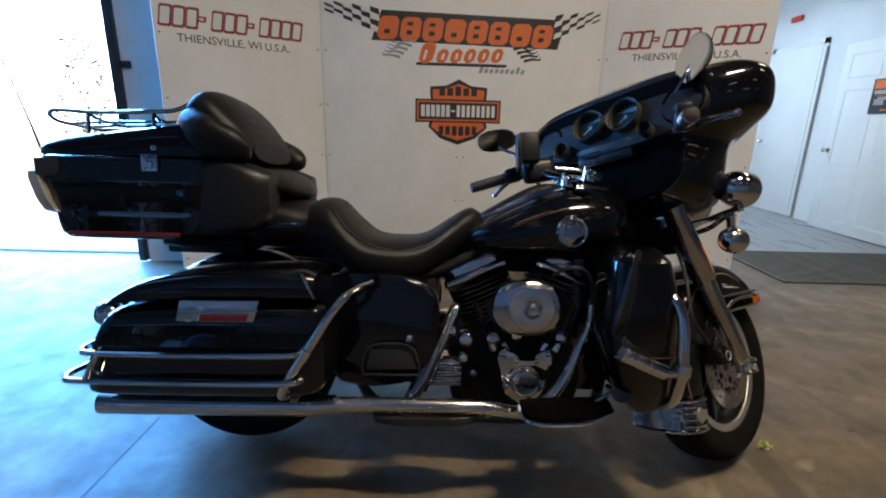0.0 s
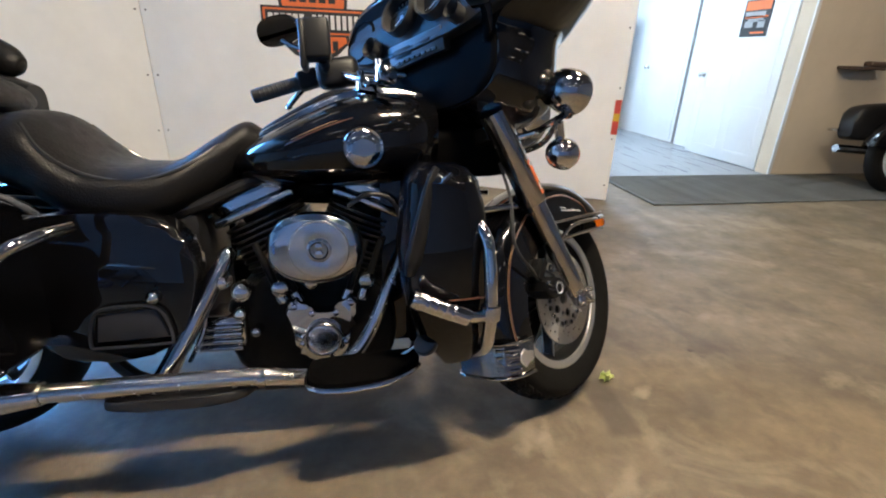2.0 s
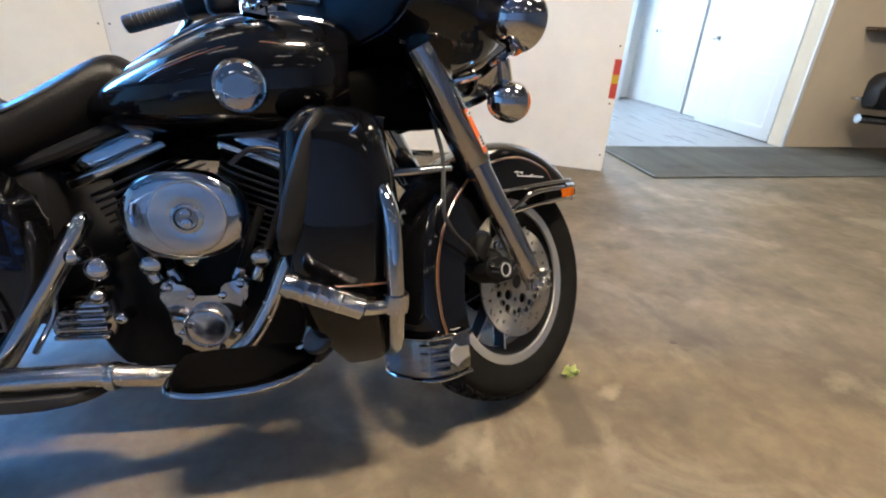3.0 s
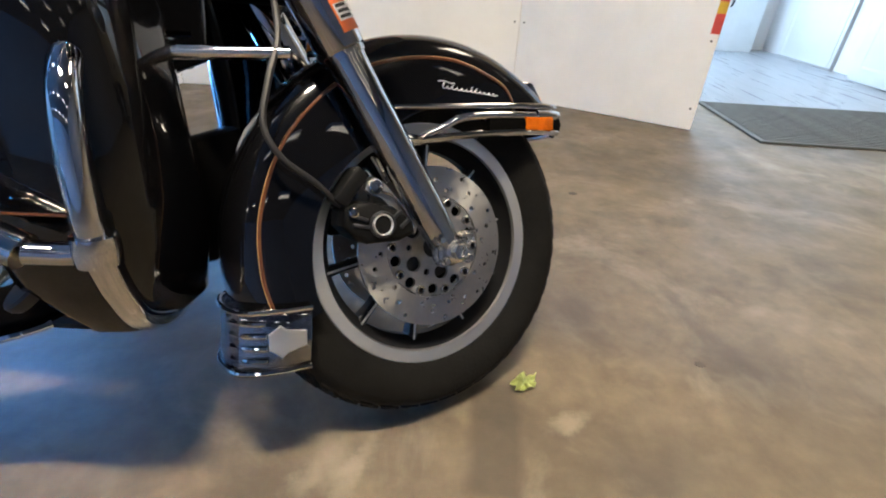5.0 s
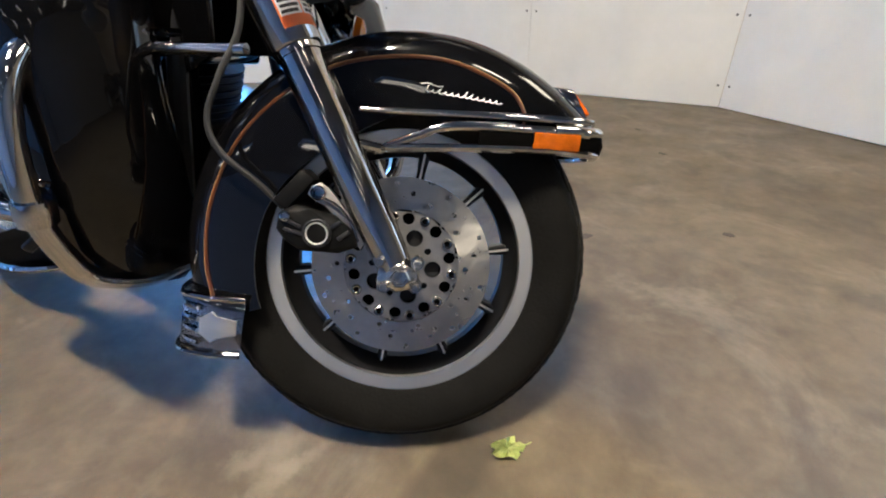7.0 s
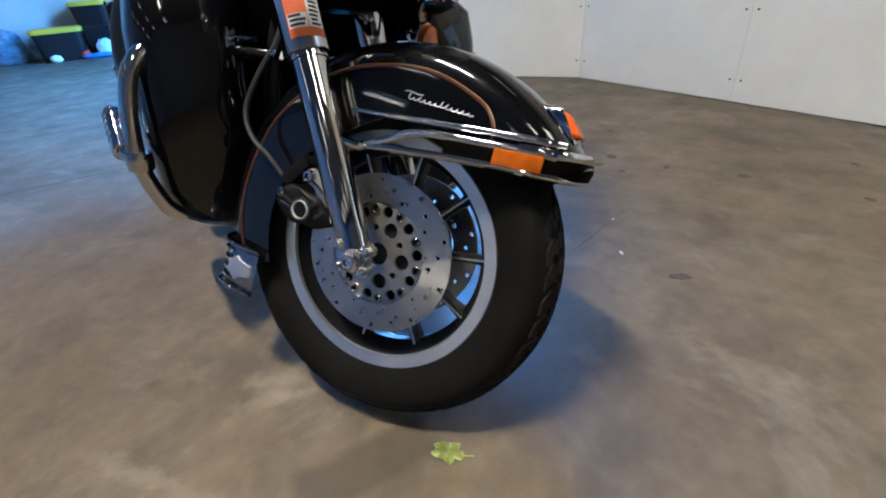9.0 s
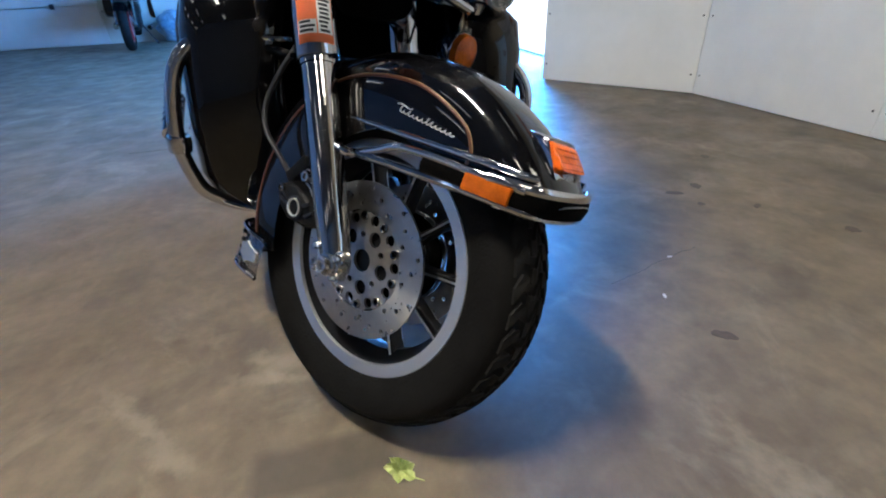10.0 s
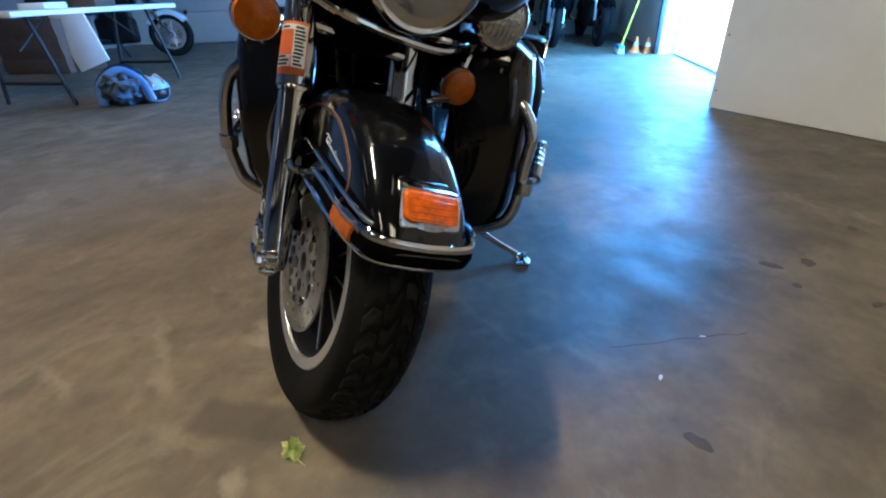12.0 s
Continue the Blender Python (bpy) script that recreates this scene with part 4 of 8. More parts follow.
# -- caliper and brake line --
for s in (-1, 1):
    bm = bmesh.new()
    slab(bm, [(-0.166, 0.028), (-0.182, 0.046), (-0.180, 0.070), (-0.158, 0.083), (-0.135, 0.080), (-0.102, 0.074), (-0.070, 0.052), (-0.066, 0.032), (-0.092, 0.020), (-0.146, 0.018)], 0.052, 0.126, lambda u, v, d: Vector((u, s * d, v)), bevel=0.010, seg=3)
    cal = bp("brake_caliper", bm, ENGINE, label="black brake caliper", steer=True)
    bm = bmesh.new()
    m = along((0, s, 0), (-0.123, s * 0.128, 0.047))
    lathe(bm, [(0.0138, 0.0), (0.0140, 0.004), (0.0156, 0.0045), (0.0163, 0.0)], m, 28, closed=True)
    bp("piston_ring", bm, WHITE_METAL, cal, "bright ring on the caliper", steer=True)
    bm = bmesh.new()
    lathe(bm, [(0.0125, 0.0012), (0.008, 0.0018), (0.001, 0.002)], m, 24)
    bp("piston_cap", bm, ENGINE, cal, "dark cap", steer=True)
    bm = bmesh.new()
    lathe(bm, [(0.0205, -0.001), (0.0205, 0.0028), (0.0185, 0.0036), (0.0172, 0.0010)], m, 28, closed=True)
    for u, v, w, h, a in ((-0.158, 0.058, 0.026, 0.005, 20), (-0.156, 0.046, 0.026, 0.005, 10), (-0.086, 0.048, 0.020, 0.006, -40), (-0.098, 0.062, 0.018, 0.006, -35)):
        box(bm, (0, 0, 0), (w, 0.006, h), Matrix.Translation((u, s * 0.1265, v)) @ Matrix.Rotation(radians(a), 4, "Y"), bevel=0.0015)
    bp("cast_rib", bm, DARK_STEEL, cal, "worn raised ribs of the casting", steer=True)
    bm = bmesh.new()
    lathe(bm, [(0.0075, -0.004), (0.0075, 0.004), (0.005, 0.005), (0.0045, 0.002), (0.0002, 0.002)], along((0, s, 0), (-0.168, s * 0.127, 0.066)), 12)
    bp("bleed_screw", bm, FORK, cal, "small bright screw", steer=True)
    for u, v in ((-0.128, 0.103),):
        bm = bmesh.new()
        bc = along((0, s, 0), (u, s * 0.114, v))
        lathe(bm, [(0.0050, 0.002), (0.0054, 0.006), (0.0088, 0.0066), (0.0108, 0.0050), (0.0116, -0.006)], bc, 18)
        lathe(bm, [(0.0051, 0.0025), (0.0001, 0.0022)], bc, 6)
        bp("caliper_bolt", bm, FORK, cal, "bright socket bolt", steer=True)
    bm = bmesh.new()
    box(bm, (0, 0, 0), (0.024, 0.05, 0.062), Matrix.Translation((-0.163, s * 0.088, 0.103)) @ Matrix.Rotation(radians(38), 4, "Y"), bevel=0.004)
    bp("caliper_arm", bm, ENGINE, cal, "dark grey caliper arm", steer=True)
    bm = bmesh.new()
    tube(bm, [(-0.118, s * 0.116, 0.096), (-0.100, s * 0.117, 0.088), (-0.080, s * 0.117, 0.068), (-0.066, s * 0.117, 0.040)], 0.0022, 8, 5)
    bp("bracket_edge", bm, CHROME, cal, "bright bracket edge", steer=True)
    bm = bmesh.new()
    slab(bm, [(-0.143, 0.099), (-0.139, 0.111), (-0.128, 0.117), (-0.113, 0.111), (-0.080, 0.074), (-0.056, 0.042), (-0.062, 0.028), (-0.092, 0.060), (-0.116, 0.087), (-0.132, 0.090)], 0.100, 0.112, lambda u, v, d: Vector((u, s * d, v)), bevel=0.0015)
    bp("caliper_bracket", bm, STEEL_GREY, cal, "grey steel caliper bracket", steer=True)
bm = bmesh.new()
tube(bm, [(-0.178, -0.100, 0.075), (-0.215, -0.112, 0.108), (-0.262, -0.120, 0.142), (-0.283, -0.118, 0.185), (-0.272, -0.112, 0.245), (-0.255, -0.10, 0.31), (-0.262, -0.085, 0.40)], 0.0046, 8, 6)
bp("brake_hose", bm, PLASTIC, label="black rubber brake hose", steer=True)

# -- fairing --
# the fairing and bars sit a little askew on the fork
UP_M = Matrix.Translation((-0.25, 0, 0.47)) @ Matrix.Rotation(radians(-4), 4, "Z") @ Matrix.Rotation(radians(5), 4, "X") @ Matrix.Translation((0.25, 0, -0.47))
_steer = STEER_M
STEER_M = _steer @ UP_M


def fairing_half(hw, zt, zw, lw, zb):
    """Half of a section: broad wings above a narrower chin."""
    return smooth_curve([(0, zt), (0.45 * hw, zt - 0.002), (0.80 * hw, zt - 0.014), (0.955 * hw, zt - 0.045), (hw, zt - 0.088), (0.96 * hw, zw + 0.028), (0.84 * hw, zw - 0.008), (max(lw, 0.70 * hw), zw - 0.045),
                         (lw, 0.5 * (zw + zb)), (lw * 0.93, zb + 0.05), (lw * 0.72, zb + 0.012), (lw * 0.4, zb), (0, zb)], 4)


def fairing_ring(x, *h):
    p = fairing_half(*h)
    return [Vector((x, -y, z)) for y, z in p[:-1]] + [Vector((x, y, z)) for y, z in p[:0:-1]]


STEER_M = _steer @ UP_M @ Matrix.Translation((-0.355, 0.045, 0)) @ Matrix.Rotation(radians(7), 4, "Z")
SHELL = [(-0.020, 0.330, 0.916, 0.765, 0.24, 0.55), (0.0, 0.362, 0.928, 0.762, 0.255, 0.54), (0.03, 0.395, 0.940, 0.760, 0.272, 0.525), (0.07, 0.425, 0.950, 0.758, 0.283, 0.512), (0.12, 0.435, 0.950, 0.758, 0.283, 0.503), (0.18, 0.41, 0.935, 0.758, 0.27, 0.503),
         (0.25, 0.33, 0.895, 0.745, 0.225, 0.52), (0.29, 0.24, 0.855, 0.73, 0.17, 0.545), (0.315, 0.14, 0.81, 0.71, 0.10, 0.58), (0.325, 0.05, 0.77, 0.69, 0.035, 0.62)]
bm = bmesh.new()
skin(bm, [fairing_ring(*r) for r in fine_stations(SHELL, 3)] + [fairing_ring(0.3255, 0.01, 0.745, 0.70, 0.008, 0.65)])
fairing = bp("fairing", bm, BLACK, label="glossy black handlebar fairing", steer=True, angle=50)
# black inner liner, set in behind the rim
bm = bmesh.new()
skin(bm, [[Vector((x, p.y * k, 0.74 + (p.z - 0.74) * k)) for p in fairing_ring(*SHELL[0])] for x, k in ((-0.019, 0.985), (-0.024, 0.96), (-0.024, 0.90), (-0.023, 0.60), (-0.022, 0.2))])
liner = bp("inner_liner", bm, LINER, fairing, "black inner fairing liner", steer=True, angle=40)
# dash panel with its rounded ends
bm = bmesh.new()
rings = []
for d, k in ((0.05, 1.0), (0.012, 1.0), (0.002, 0.985), (-0.003, 0.955), (-0.004, 0.86), (-0.006, 0.6), (-0.006, 0.3), (-0.006, 0.04)):
    rings.append([Vector((-0.026 + d + 0.24 * (b * k), a * k + (0.0 if k > 0.9 else 0.0), 0.829 + b * k - 0.020 * (a / 0.32) ** 2 * (b < 0) * -1)) for a, b in superellipse(56, 0.322, 0.112, 4.2)])
skin(bm, rings)
dash = bp("dash", bm, DASH, fairing, "dark grey dash panel with gauges", steer=True, angle=40)
FACE = Vector((-math.cos(radians(14)), 0, math.sin(radians(14))))


def gauge(y, z, r, small=False):
    c = Vector((-0.032 + 0.24 * (z - 0.815), y, z))
    m = along(FACE, c)
    bm = bmesh.new()
    lathe(bm, [(r, -0.004), (r * 1.06, -0.004), (r * 1.08, 0.024), (r * 1.06, 0.034), (r * 0.97, 0.030), (r * 0.93, 0.003), (r * 0.93, 0.0)], m, 40, closed=True)
    g = bp("gauge", bm, BEZEL, dash, "round gauge in a deep grey bezel", steer=True)
    bm = bmesh.new()
    lathe(bm, [(r * 0.94, 0.001), (r * 0.93, 0.0035), (0.001, 0.0036)], m, 36)
    bp("dial", bm, DIAL, g, "dark grey dial face", steer=True)
    bm = bmesh.new()
    for k in range(13):
        a = radians(-40 + k * 20)
        box(bm, (0, 0, 0), (r * 0.14, r * 0.035, 0.001), m @ Matrix.Rotation(a, 4, "Z") @ Matrix.Translation((r * 0.78, 0, 0.0042)))
    box(bm, (0, 0, 0), (r * 0.68, r * 0.05, 0.001), m @ Matrix.Rotation(radians(215), 4, "Z") @ Matrix.Translation((r * 0.26, 0, 0.007)))
    lathe(bm, [(r * 0.12, 0.0036), (r * 0.11, 0.009), (0.001, 0.0095)], m, 14)
    bp("needle", bm, GREY_INK, g, "pale marks and needle", steer=True)
    return g


for y, z, r in ((-0.070, 0.824, 0.052), (0.062, 0.824, 0.052), (-0.150, 0.752, 0.021), (0.165, 0.760, 0.026)):
    gauge(y, z, r)
for s in (-1, 1):
    bm = bmesh.new()
    lathe(bm, [(0.062, 0.0), (0.066, 0.006), (0.060, 0.010), (0.054, 0.004), (0.02, 0.002), (0.001, 0.002)], along(FACE, (-0.030, s * 0.250, 0.815)), 36)
    bp("speaker", bm, LINER, dash, "round black speaker grille", steer=True)
# radio: a black face with a display, a slot and buttons
RAD = Matrix.Translation((-0.045, 0.01, 0.722)) @ Matrix.Rotation(radians(-14), 4, "Y")
bm = bmesh.new()
box(bm, (0.02, 0, 0), (0.05, 0.205, 0.060), RAD, bevel=0.005)
radio = bp("radio", bm, PLASTIC, dash, "black radio with a small display", steer=True)
bm = bmesh.new()
box(bm, (-0.006, 0.045, 0.004), (0.003, 0.062, 0.024), RAD, bevel=0.0008)
bp("display", bm, DASH, radio, "grey radio display", steer=True)
for y, z, wy in [(-0.07 + k * 0.020, -0.018, 0.014) for k in range(8)] + [(-0.030, 0.010, 0.060), (-0.078, 0.008, 0.022), (0.088, 0.006, 0.016)]:
    bm = bmesh.new()
    box(bm, (-0.006, y, z), (0.005, wy, 0.008), RAD, bevel=0.001)
    bp("button", bm, BLACK_SATIN, radio, steer=True)
bm = bmesh.new()
rings = []
for v in np.linspace(0, 1, 6):
    rings.append([Vector((0.060 - 0.030 * v - 0.20 * y * y, y * (1 - 0.10 * v * v), 0.938 + 0.022 * v * (1 - (y / 0.30) ** 2) - 0.10 * y * y)) for y in np.linspace(-0.29, 0.29, 17)])
skin(bm, rings, close_ring=False)
bmesh.ops.solidify(bm, geom=bm.faces[:], thickness=0.003)
shield = bp("windshield", bm, WINDSHIELD, fairing, "low clear windshield", steer=True)
# headlamp
STEER_M = _steer
bm = bmesh.new()
m = along((1, 0, -0.10), (-0.100, 0, 0.585))
lathe(bm, smooth_curve([(0.098, -0.03), (0.106, 0.05), (0.106, 0.085), (0.098, 0.098), (0.090, 0.094)], 3), m, 48)
lamp = bp("headlamp", bm, CHROME, label="round headlamp in a chrome ring", steer=True)
bm = bmesh.new()
lathe(bm, [(0.094, 0.088), (0.090, 0.092), (0.074, 0.094), (0.070, 0.088)], m, 44, closed=True)
bp("gap_ring", bm, LINER, lamp, "black ring round the lens", steer=True)
bm = bmesh.new()
lathe(bm, [(0.075, 0.090), (0.073, 0.098), (0.055, 0.106), (0.03, 0.111), (0.001, 0.112)], m, 40)
bp("lens", bm, LAMP_GLASS, lamp, "clear fluted lens", steer=True)
# chrome fairing trim below the headlamp
bm = bmesh.new()
tube(bm, [(-0.150, -0.20, 0.480), (-0.075, -0.10, 0.462), (-0.060, 0, 0.458), (-0.075, 0.10, 0.462), (-0.150, 0.20, 0.480)], 0.009, 10, 6)
bp("fairing_trim", bm, CHROME, fairing, "chrome trim under the headlamp", steer=True)
# light bar, passing lamps and turn signals
bm = bmesh.new()
tube(bm, [(-0.185, -0.255, 0.490), (-0.178, -0.20, 0.482), (-0.165, -0.15, 0.476), (-0.19, -0.11, 0.470), (-0.23, -0.06, 0.468), (-0.235, 0.0, 0.468), (-0.23, 0.06, 0.468), (-0.19, 0.11, 0.470), (-0.165, 0.15, 0.476), (-0.178, 0.20, 0.482), (-0.185, 0.255, 0.490)], 0.009, 10, 5)
bar = bp("lamp_bar", bm, CHROME, label="chrome lamp bar", steer=True)
for s in (-1, 1):
    bm = bmesh.new()
    m = along((1, 0, -0.06), (-0.142, s * 0.242, 0.556))
    lathe(bm, smooth_curve([(0.004, -0.068), (0.030, -0.060), (0.050, -0.036), (0.058, 0.0), (0.059, 0.018), (0.054, 0.026), (0.051, 0.024)], 3), m, 40)
    tube(bm, [(-0.165, s * 0.245, 0.51), (-0.172, s * 0.250, 0.485)], 0.012, 10, 1)
    pl = bp("passing_lamp", bm, CHROME, bar, "round chrome passing lamp", steer=True)
    bm = bmesh.new()
    lathe(bm, [(0.050, 0.022), (0.035, 0.030), (0.01, 0.033)], m, 32)
    pls = bp("lens", bm, LAMP_GLASS, pl, "clear lens", steer=True)
    for k in range(7):
        bm = bmesh.new()
        y = -0.036 + 0.012 * k
        hh = math.sqrt(0.048 ** 2 - y * y) * 1.8
        zz = 0.022 + 0.011 * (1 - (abs(y) / 0.05) ** 2)
        box(bm, (0, 0, 0), (0.003, 0.0035, hh), Matrix.Translation(m @ Vector((0, 0, zz)) + Vector((0, y, 0))), bevel=0.001)
        bp("flute", bm, LAMP_GLASS, pl, steer=True)
    bm = bmesh.new()
    m = along((1, 0, -0.03), (-0.156, s * 0.212, 0.400))
    lathe(bm, smooth_curve([(0.004, -0.050), (0.024, -0.044), (0.038, -0.022), (0.042, 0.006), (0.040, 0.012)], 3), m, 32)
    tube(bm, [(-0.164, s * 0.214, 0.435), (-0.185, s * 0.228, 0.475)], 0.013, 10, 1)
    ts = bp("turn_signal", bm, CHROME, bar, "round chrome turn signal", steer=True)
    bm = bmesh.new()
    lathe(bm, [(0.0395, 0.010), (0.036, 0.024), (0.020, 0.031), (0.004, 0.033)], m, 28)
    bp("lens", bm, AMBER_DARK, ts, "amber lens", steer=True)
# fork yoke covers and horn-like bracket between the legs
bm = bmesh.new()
tube(bm, [(-0.225, -0.125, 0.405), (-0.205, 0, 0.410), (-0.225, 0.125, 0.405)], 0.013, 10, 4)
box(bm, (-0.262, 0, 0.475), (0.07, 0.26, 0.05), bevel=0.01)
bp("fork_yoke", bm, CHROME, label="chrome lower fork yoke cover", steer=True)

# -- handlebar, grips, levers, mirrors --
STEER_M = _steer @ UP_M
GRIP = {-1: ((-0.648, -0.405, 0.662), (-0.545, -0.325, 0.690)), 1: ((-0.735, 0.345, 0.632), (-0.625, 0.290, 0.668))}
bm = bmesh.new()
tube(bm, [(-0.645, -0.402, 0.664), GRIP[-1][1], (-0.44, -0.25, 0.705), (-0.34, -0.15, 0.690), (-0.29, -0.06, 0.645), (-0.285, 0.0, 0.635), (-0.30, 0.06, 0.645), (-0.39, 0.14, 0.682), (-0.51, 0.22, 0.694), GRIP[1][1], (-0.732, 0.343, 0.633)], 0.0135, 12, 6)
hbar = bp("handlebar", bm, CHROME, label="chrome handlebar with black grips", steer=True)
for s in (-1, 1):
    g0, g1 = Vector(GRIP[s][0]), Vector(GRIP[s][1])
    dr = (g1 - g0).normalized()
    side = Vector((0, 0, 1)).cross(dr)
    fr = Matrix((dr, side, dr.cross(side))).transposed().to_4x4()
    at = lambda k, u=0.0, v=0.0: Matrix.Translation(g0 + dr * k + side * u + Vector((0, 0, v))) @ fr
    bm = bmesh.new()
    tube(bm, [g0, g0 + dr * 0.006, g0 + dr * 0.06, g1], (0.0165, 0.0185, 0.0185, 0.0185), 16, 3)
    grip = bp("grip", bm, PLASTIC if s > 0 else CHROME_DULL, hbar, "black ribbed rubber grip" if s > 0 else "worn bright grip sleeve", steer=True)
    for k in range(9):
        bm = bmesh.new()
        lathe(bm, [(0.0180, -0.003), (0.0196, 0.0), (0.0180, 0.003)], along(dr, g0 + dr * (0.02 + 0.012 * k)), 16)
        bp("grip_rib", bm, PLASTIC if s > 0 else CHROME_DULL, grip, steer=True)
    bm = bmesh.new()
    lathe(bm, [(0.0165, 0.004), (0.0160, -0.001), (0.011, -0.003), (0.001, -0.0035)], along(dr, g0), 18)
    bp("grip_cap", bm, BROWN, hbar, "dull brass grip end cap", steer=True)
    bm = bmesh.new()
    box(bm, (0.155, 0, 0.002), (0.062, 0.048, 0.052), at(0), bevel=0.012, seg=3)
    bp("switch_box", bm, BLACK_SATIN, hbar, "black switch housing", steer=True)
    bm = bmesh.new()
    if s > 0:
        box(bm, (0, 0, 0), (0.066, 0.046, 0.100), Matrix.Translation((-0.625, 0.165, 0.742)) @ Matrix.Rotation(radians(-32), 4, "Z"), bevel=0.008, seg=3)
        tube(bm, [(-0.61, 0.17, 0.70), (-0.58, 0.215, 0.69)], 0.014, 10, 1)
    else:
        box(bm, (0.158, 0, 0.032), (0.064, 0.042, 0.028), at(0), bevel=0.009, seg=3)
    if s > 0:
        box(bm, (0, 0, 0), (0.115, 0.050, 0.080), Matrix.Translation((-0.550, 0.205, 0.682)) @ Matrix.Rotation(radians(-30), 4, "Z") @ Matrix.Rotation(radians(-8), 4, "Y"), bevel=0.022, seg=3)
        box(bm, (-0.028, -0.002, 0.002), (0.016, 0.052, 0.120), Matrix.Translation((-0.632, 0.165, 0.724)) @ Matrix.Rotation(radians(-32), 4, "Z"), bevel=0.006, seg=3)
    bp("fluid_box", bm, BLACK_SATIN, hbar, "black clutch box" if s > 0 else "black brake fluid box", steer=True)
    bm = bmesh.new()
    if s > 0:
        tube(bm, [(-0.575, 0.245, 0.680), (-0.606, 0.280, 0.664), (-0.622, 0.310, 0.642), (-0.640, 0.335, 0.616)], (0.010, 0.0085, 0.0075, 0.007), 10, 5, flat=1.3)
        lathe(bm, [(0.002, -0.009), (0.009, -0.004), (0.009, 0.004), (0.002, 0.009)], along((0, 1, 0), (-0.641, 0.337, 0.614)), 12)
    else:
        tube(bm, [(-0.490, -0.265, 0.698), (-0.490, -0.330, 0.695), (-0.500, -0.390, 0.688), (-0.512, -0.432, 0.682)], (0.014, 0.012, 0.0095, 0.008, 0.007), 10, 5, flat=1.2)
        lathe(bm, [(0.002, -0.008), (0.0085, -0.004), (0.0085, 0.004), (0.002, 0.008)], along((0, 1, 0), (-0.512, -0.434, 0.682)), 12)
    bp("lever", bm, CHROME, hbar, "polished lever", steer=True)
    # mirror on its stem
    bm = bmesh.new()
    if s > 0:
        m = Matrix.Translation((-0.682, 0.262, 0.787)) @ Matrix.Rotation(radians(20), 4, "Z") @ Matrix.Rotation(radians(6), 4, "X") @ Matrix.Rotation(radians(-20), 4, "Y")
        tube(bm, [(-0.600, 0.205, 0.715), (-0.640, 0.225, 0.735), (-0.680, 0.255, 0.760)], 0.006, 8, 4)
        ww, hh = 0.078, 0.037
    else:
        inv = STEER_M.to_3x3().inverted()
        e1 = (inv @ Vector((0.21, -0.67, 0.70))).normalized()
        e0 = inv @ Vector((0.93, 0.30, -0.17))
        e0 = (e0 - e1 * e0.dot(e1)).normalized()
        e2 = e0.cross(e1)
        m = Matrix.Translation((-0.352, -0.245, 0.934)) @ Matrix((e0, e1, e2)).transposed().to_4x4()
        tube(bm, [(-0.375, -0.195, 0.846), (-0.365, -0.215, 0.880), (-0.350, -0.240, 0.925)], 0.006, 8, 4)
        ww, hh = 0.068, 0.060
    mir = bp("mirror", bm, CHROME, hbar, "chrome mirror on a thin stem", steer=True)
    bm = bmesh.new()
    rings = []
    for d, k in ((0.026, 0.25), (0.022, 0.6), (0.012, 0.9), (0.0, 1.0), (-0.006, 0.99)):
        rings.append([m @ Vector((d, u * k * ww, v * k * hh)) for u, v in superellipse(28, 1, 1, 2.5)])
    skin(bm, rings)
    bp("mirror_shell", bm, CHROME, mir, "rounded chrome mirror shell", steer=True)
    bm = bmesh.new()
    skin(bm, [[m @ Vector((d, u * ww * 0.93, v * hh * 0.9)) for u, v in superellipse(28, 1, 1, 2.5)] for d in (-0.0055, -0.0072)])
    bp("mirror_glass", bm, SCREEN_GLASS, mir, "mirror glass", steer=True)
bm = bmesh.new()
for yy in (-0.03, 0.06):
    box(bm, (-0.555, yy, 0.612), (0.050, 0.030, 0.040), bevel=0.008, seg=2)
    lathe(bm, [(0.010, -0.004), (0.010, 0.010), (0.007, 0.012), (0.001, 0.012)], along((0, 0, 1), (-0.570, yy, 0.632)), 12)
tube(bm, [(-0.555, -0.06, 0.605), (-0.540, 0.0, 0.610), (-0.545, 0.10, 0.640), (-0.55, 0.17, 0.668)], 0.012, 12, 5)
bp("bar_clamp", bm, CHROME, hbar, "chrome handlebar clamp", steer=True)
# cables from the switch boxes down into the dash
for pts in (((-0.56, 0.24, 0.68), (-0.50, 0.17, 0.66), (-0.42, 0.10, 0.62), (-0.33, 0.05, 0.58)), ((-0.60, 0.20, 0.69), (-0.545, 0.20, 0.63), (-0.44, 0.13, 0.60), (-0.34, 0.07, 0.56))):
    bm = bmesh.new()
    tube(bm, pts, 0.005, 8, 5)
    bp("control_cable", bm, PLASTIC, hbar, "black control cable", steer=True)

STEER_M = _steer
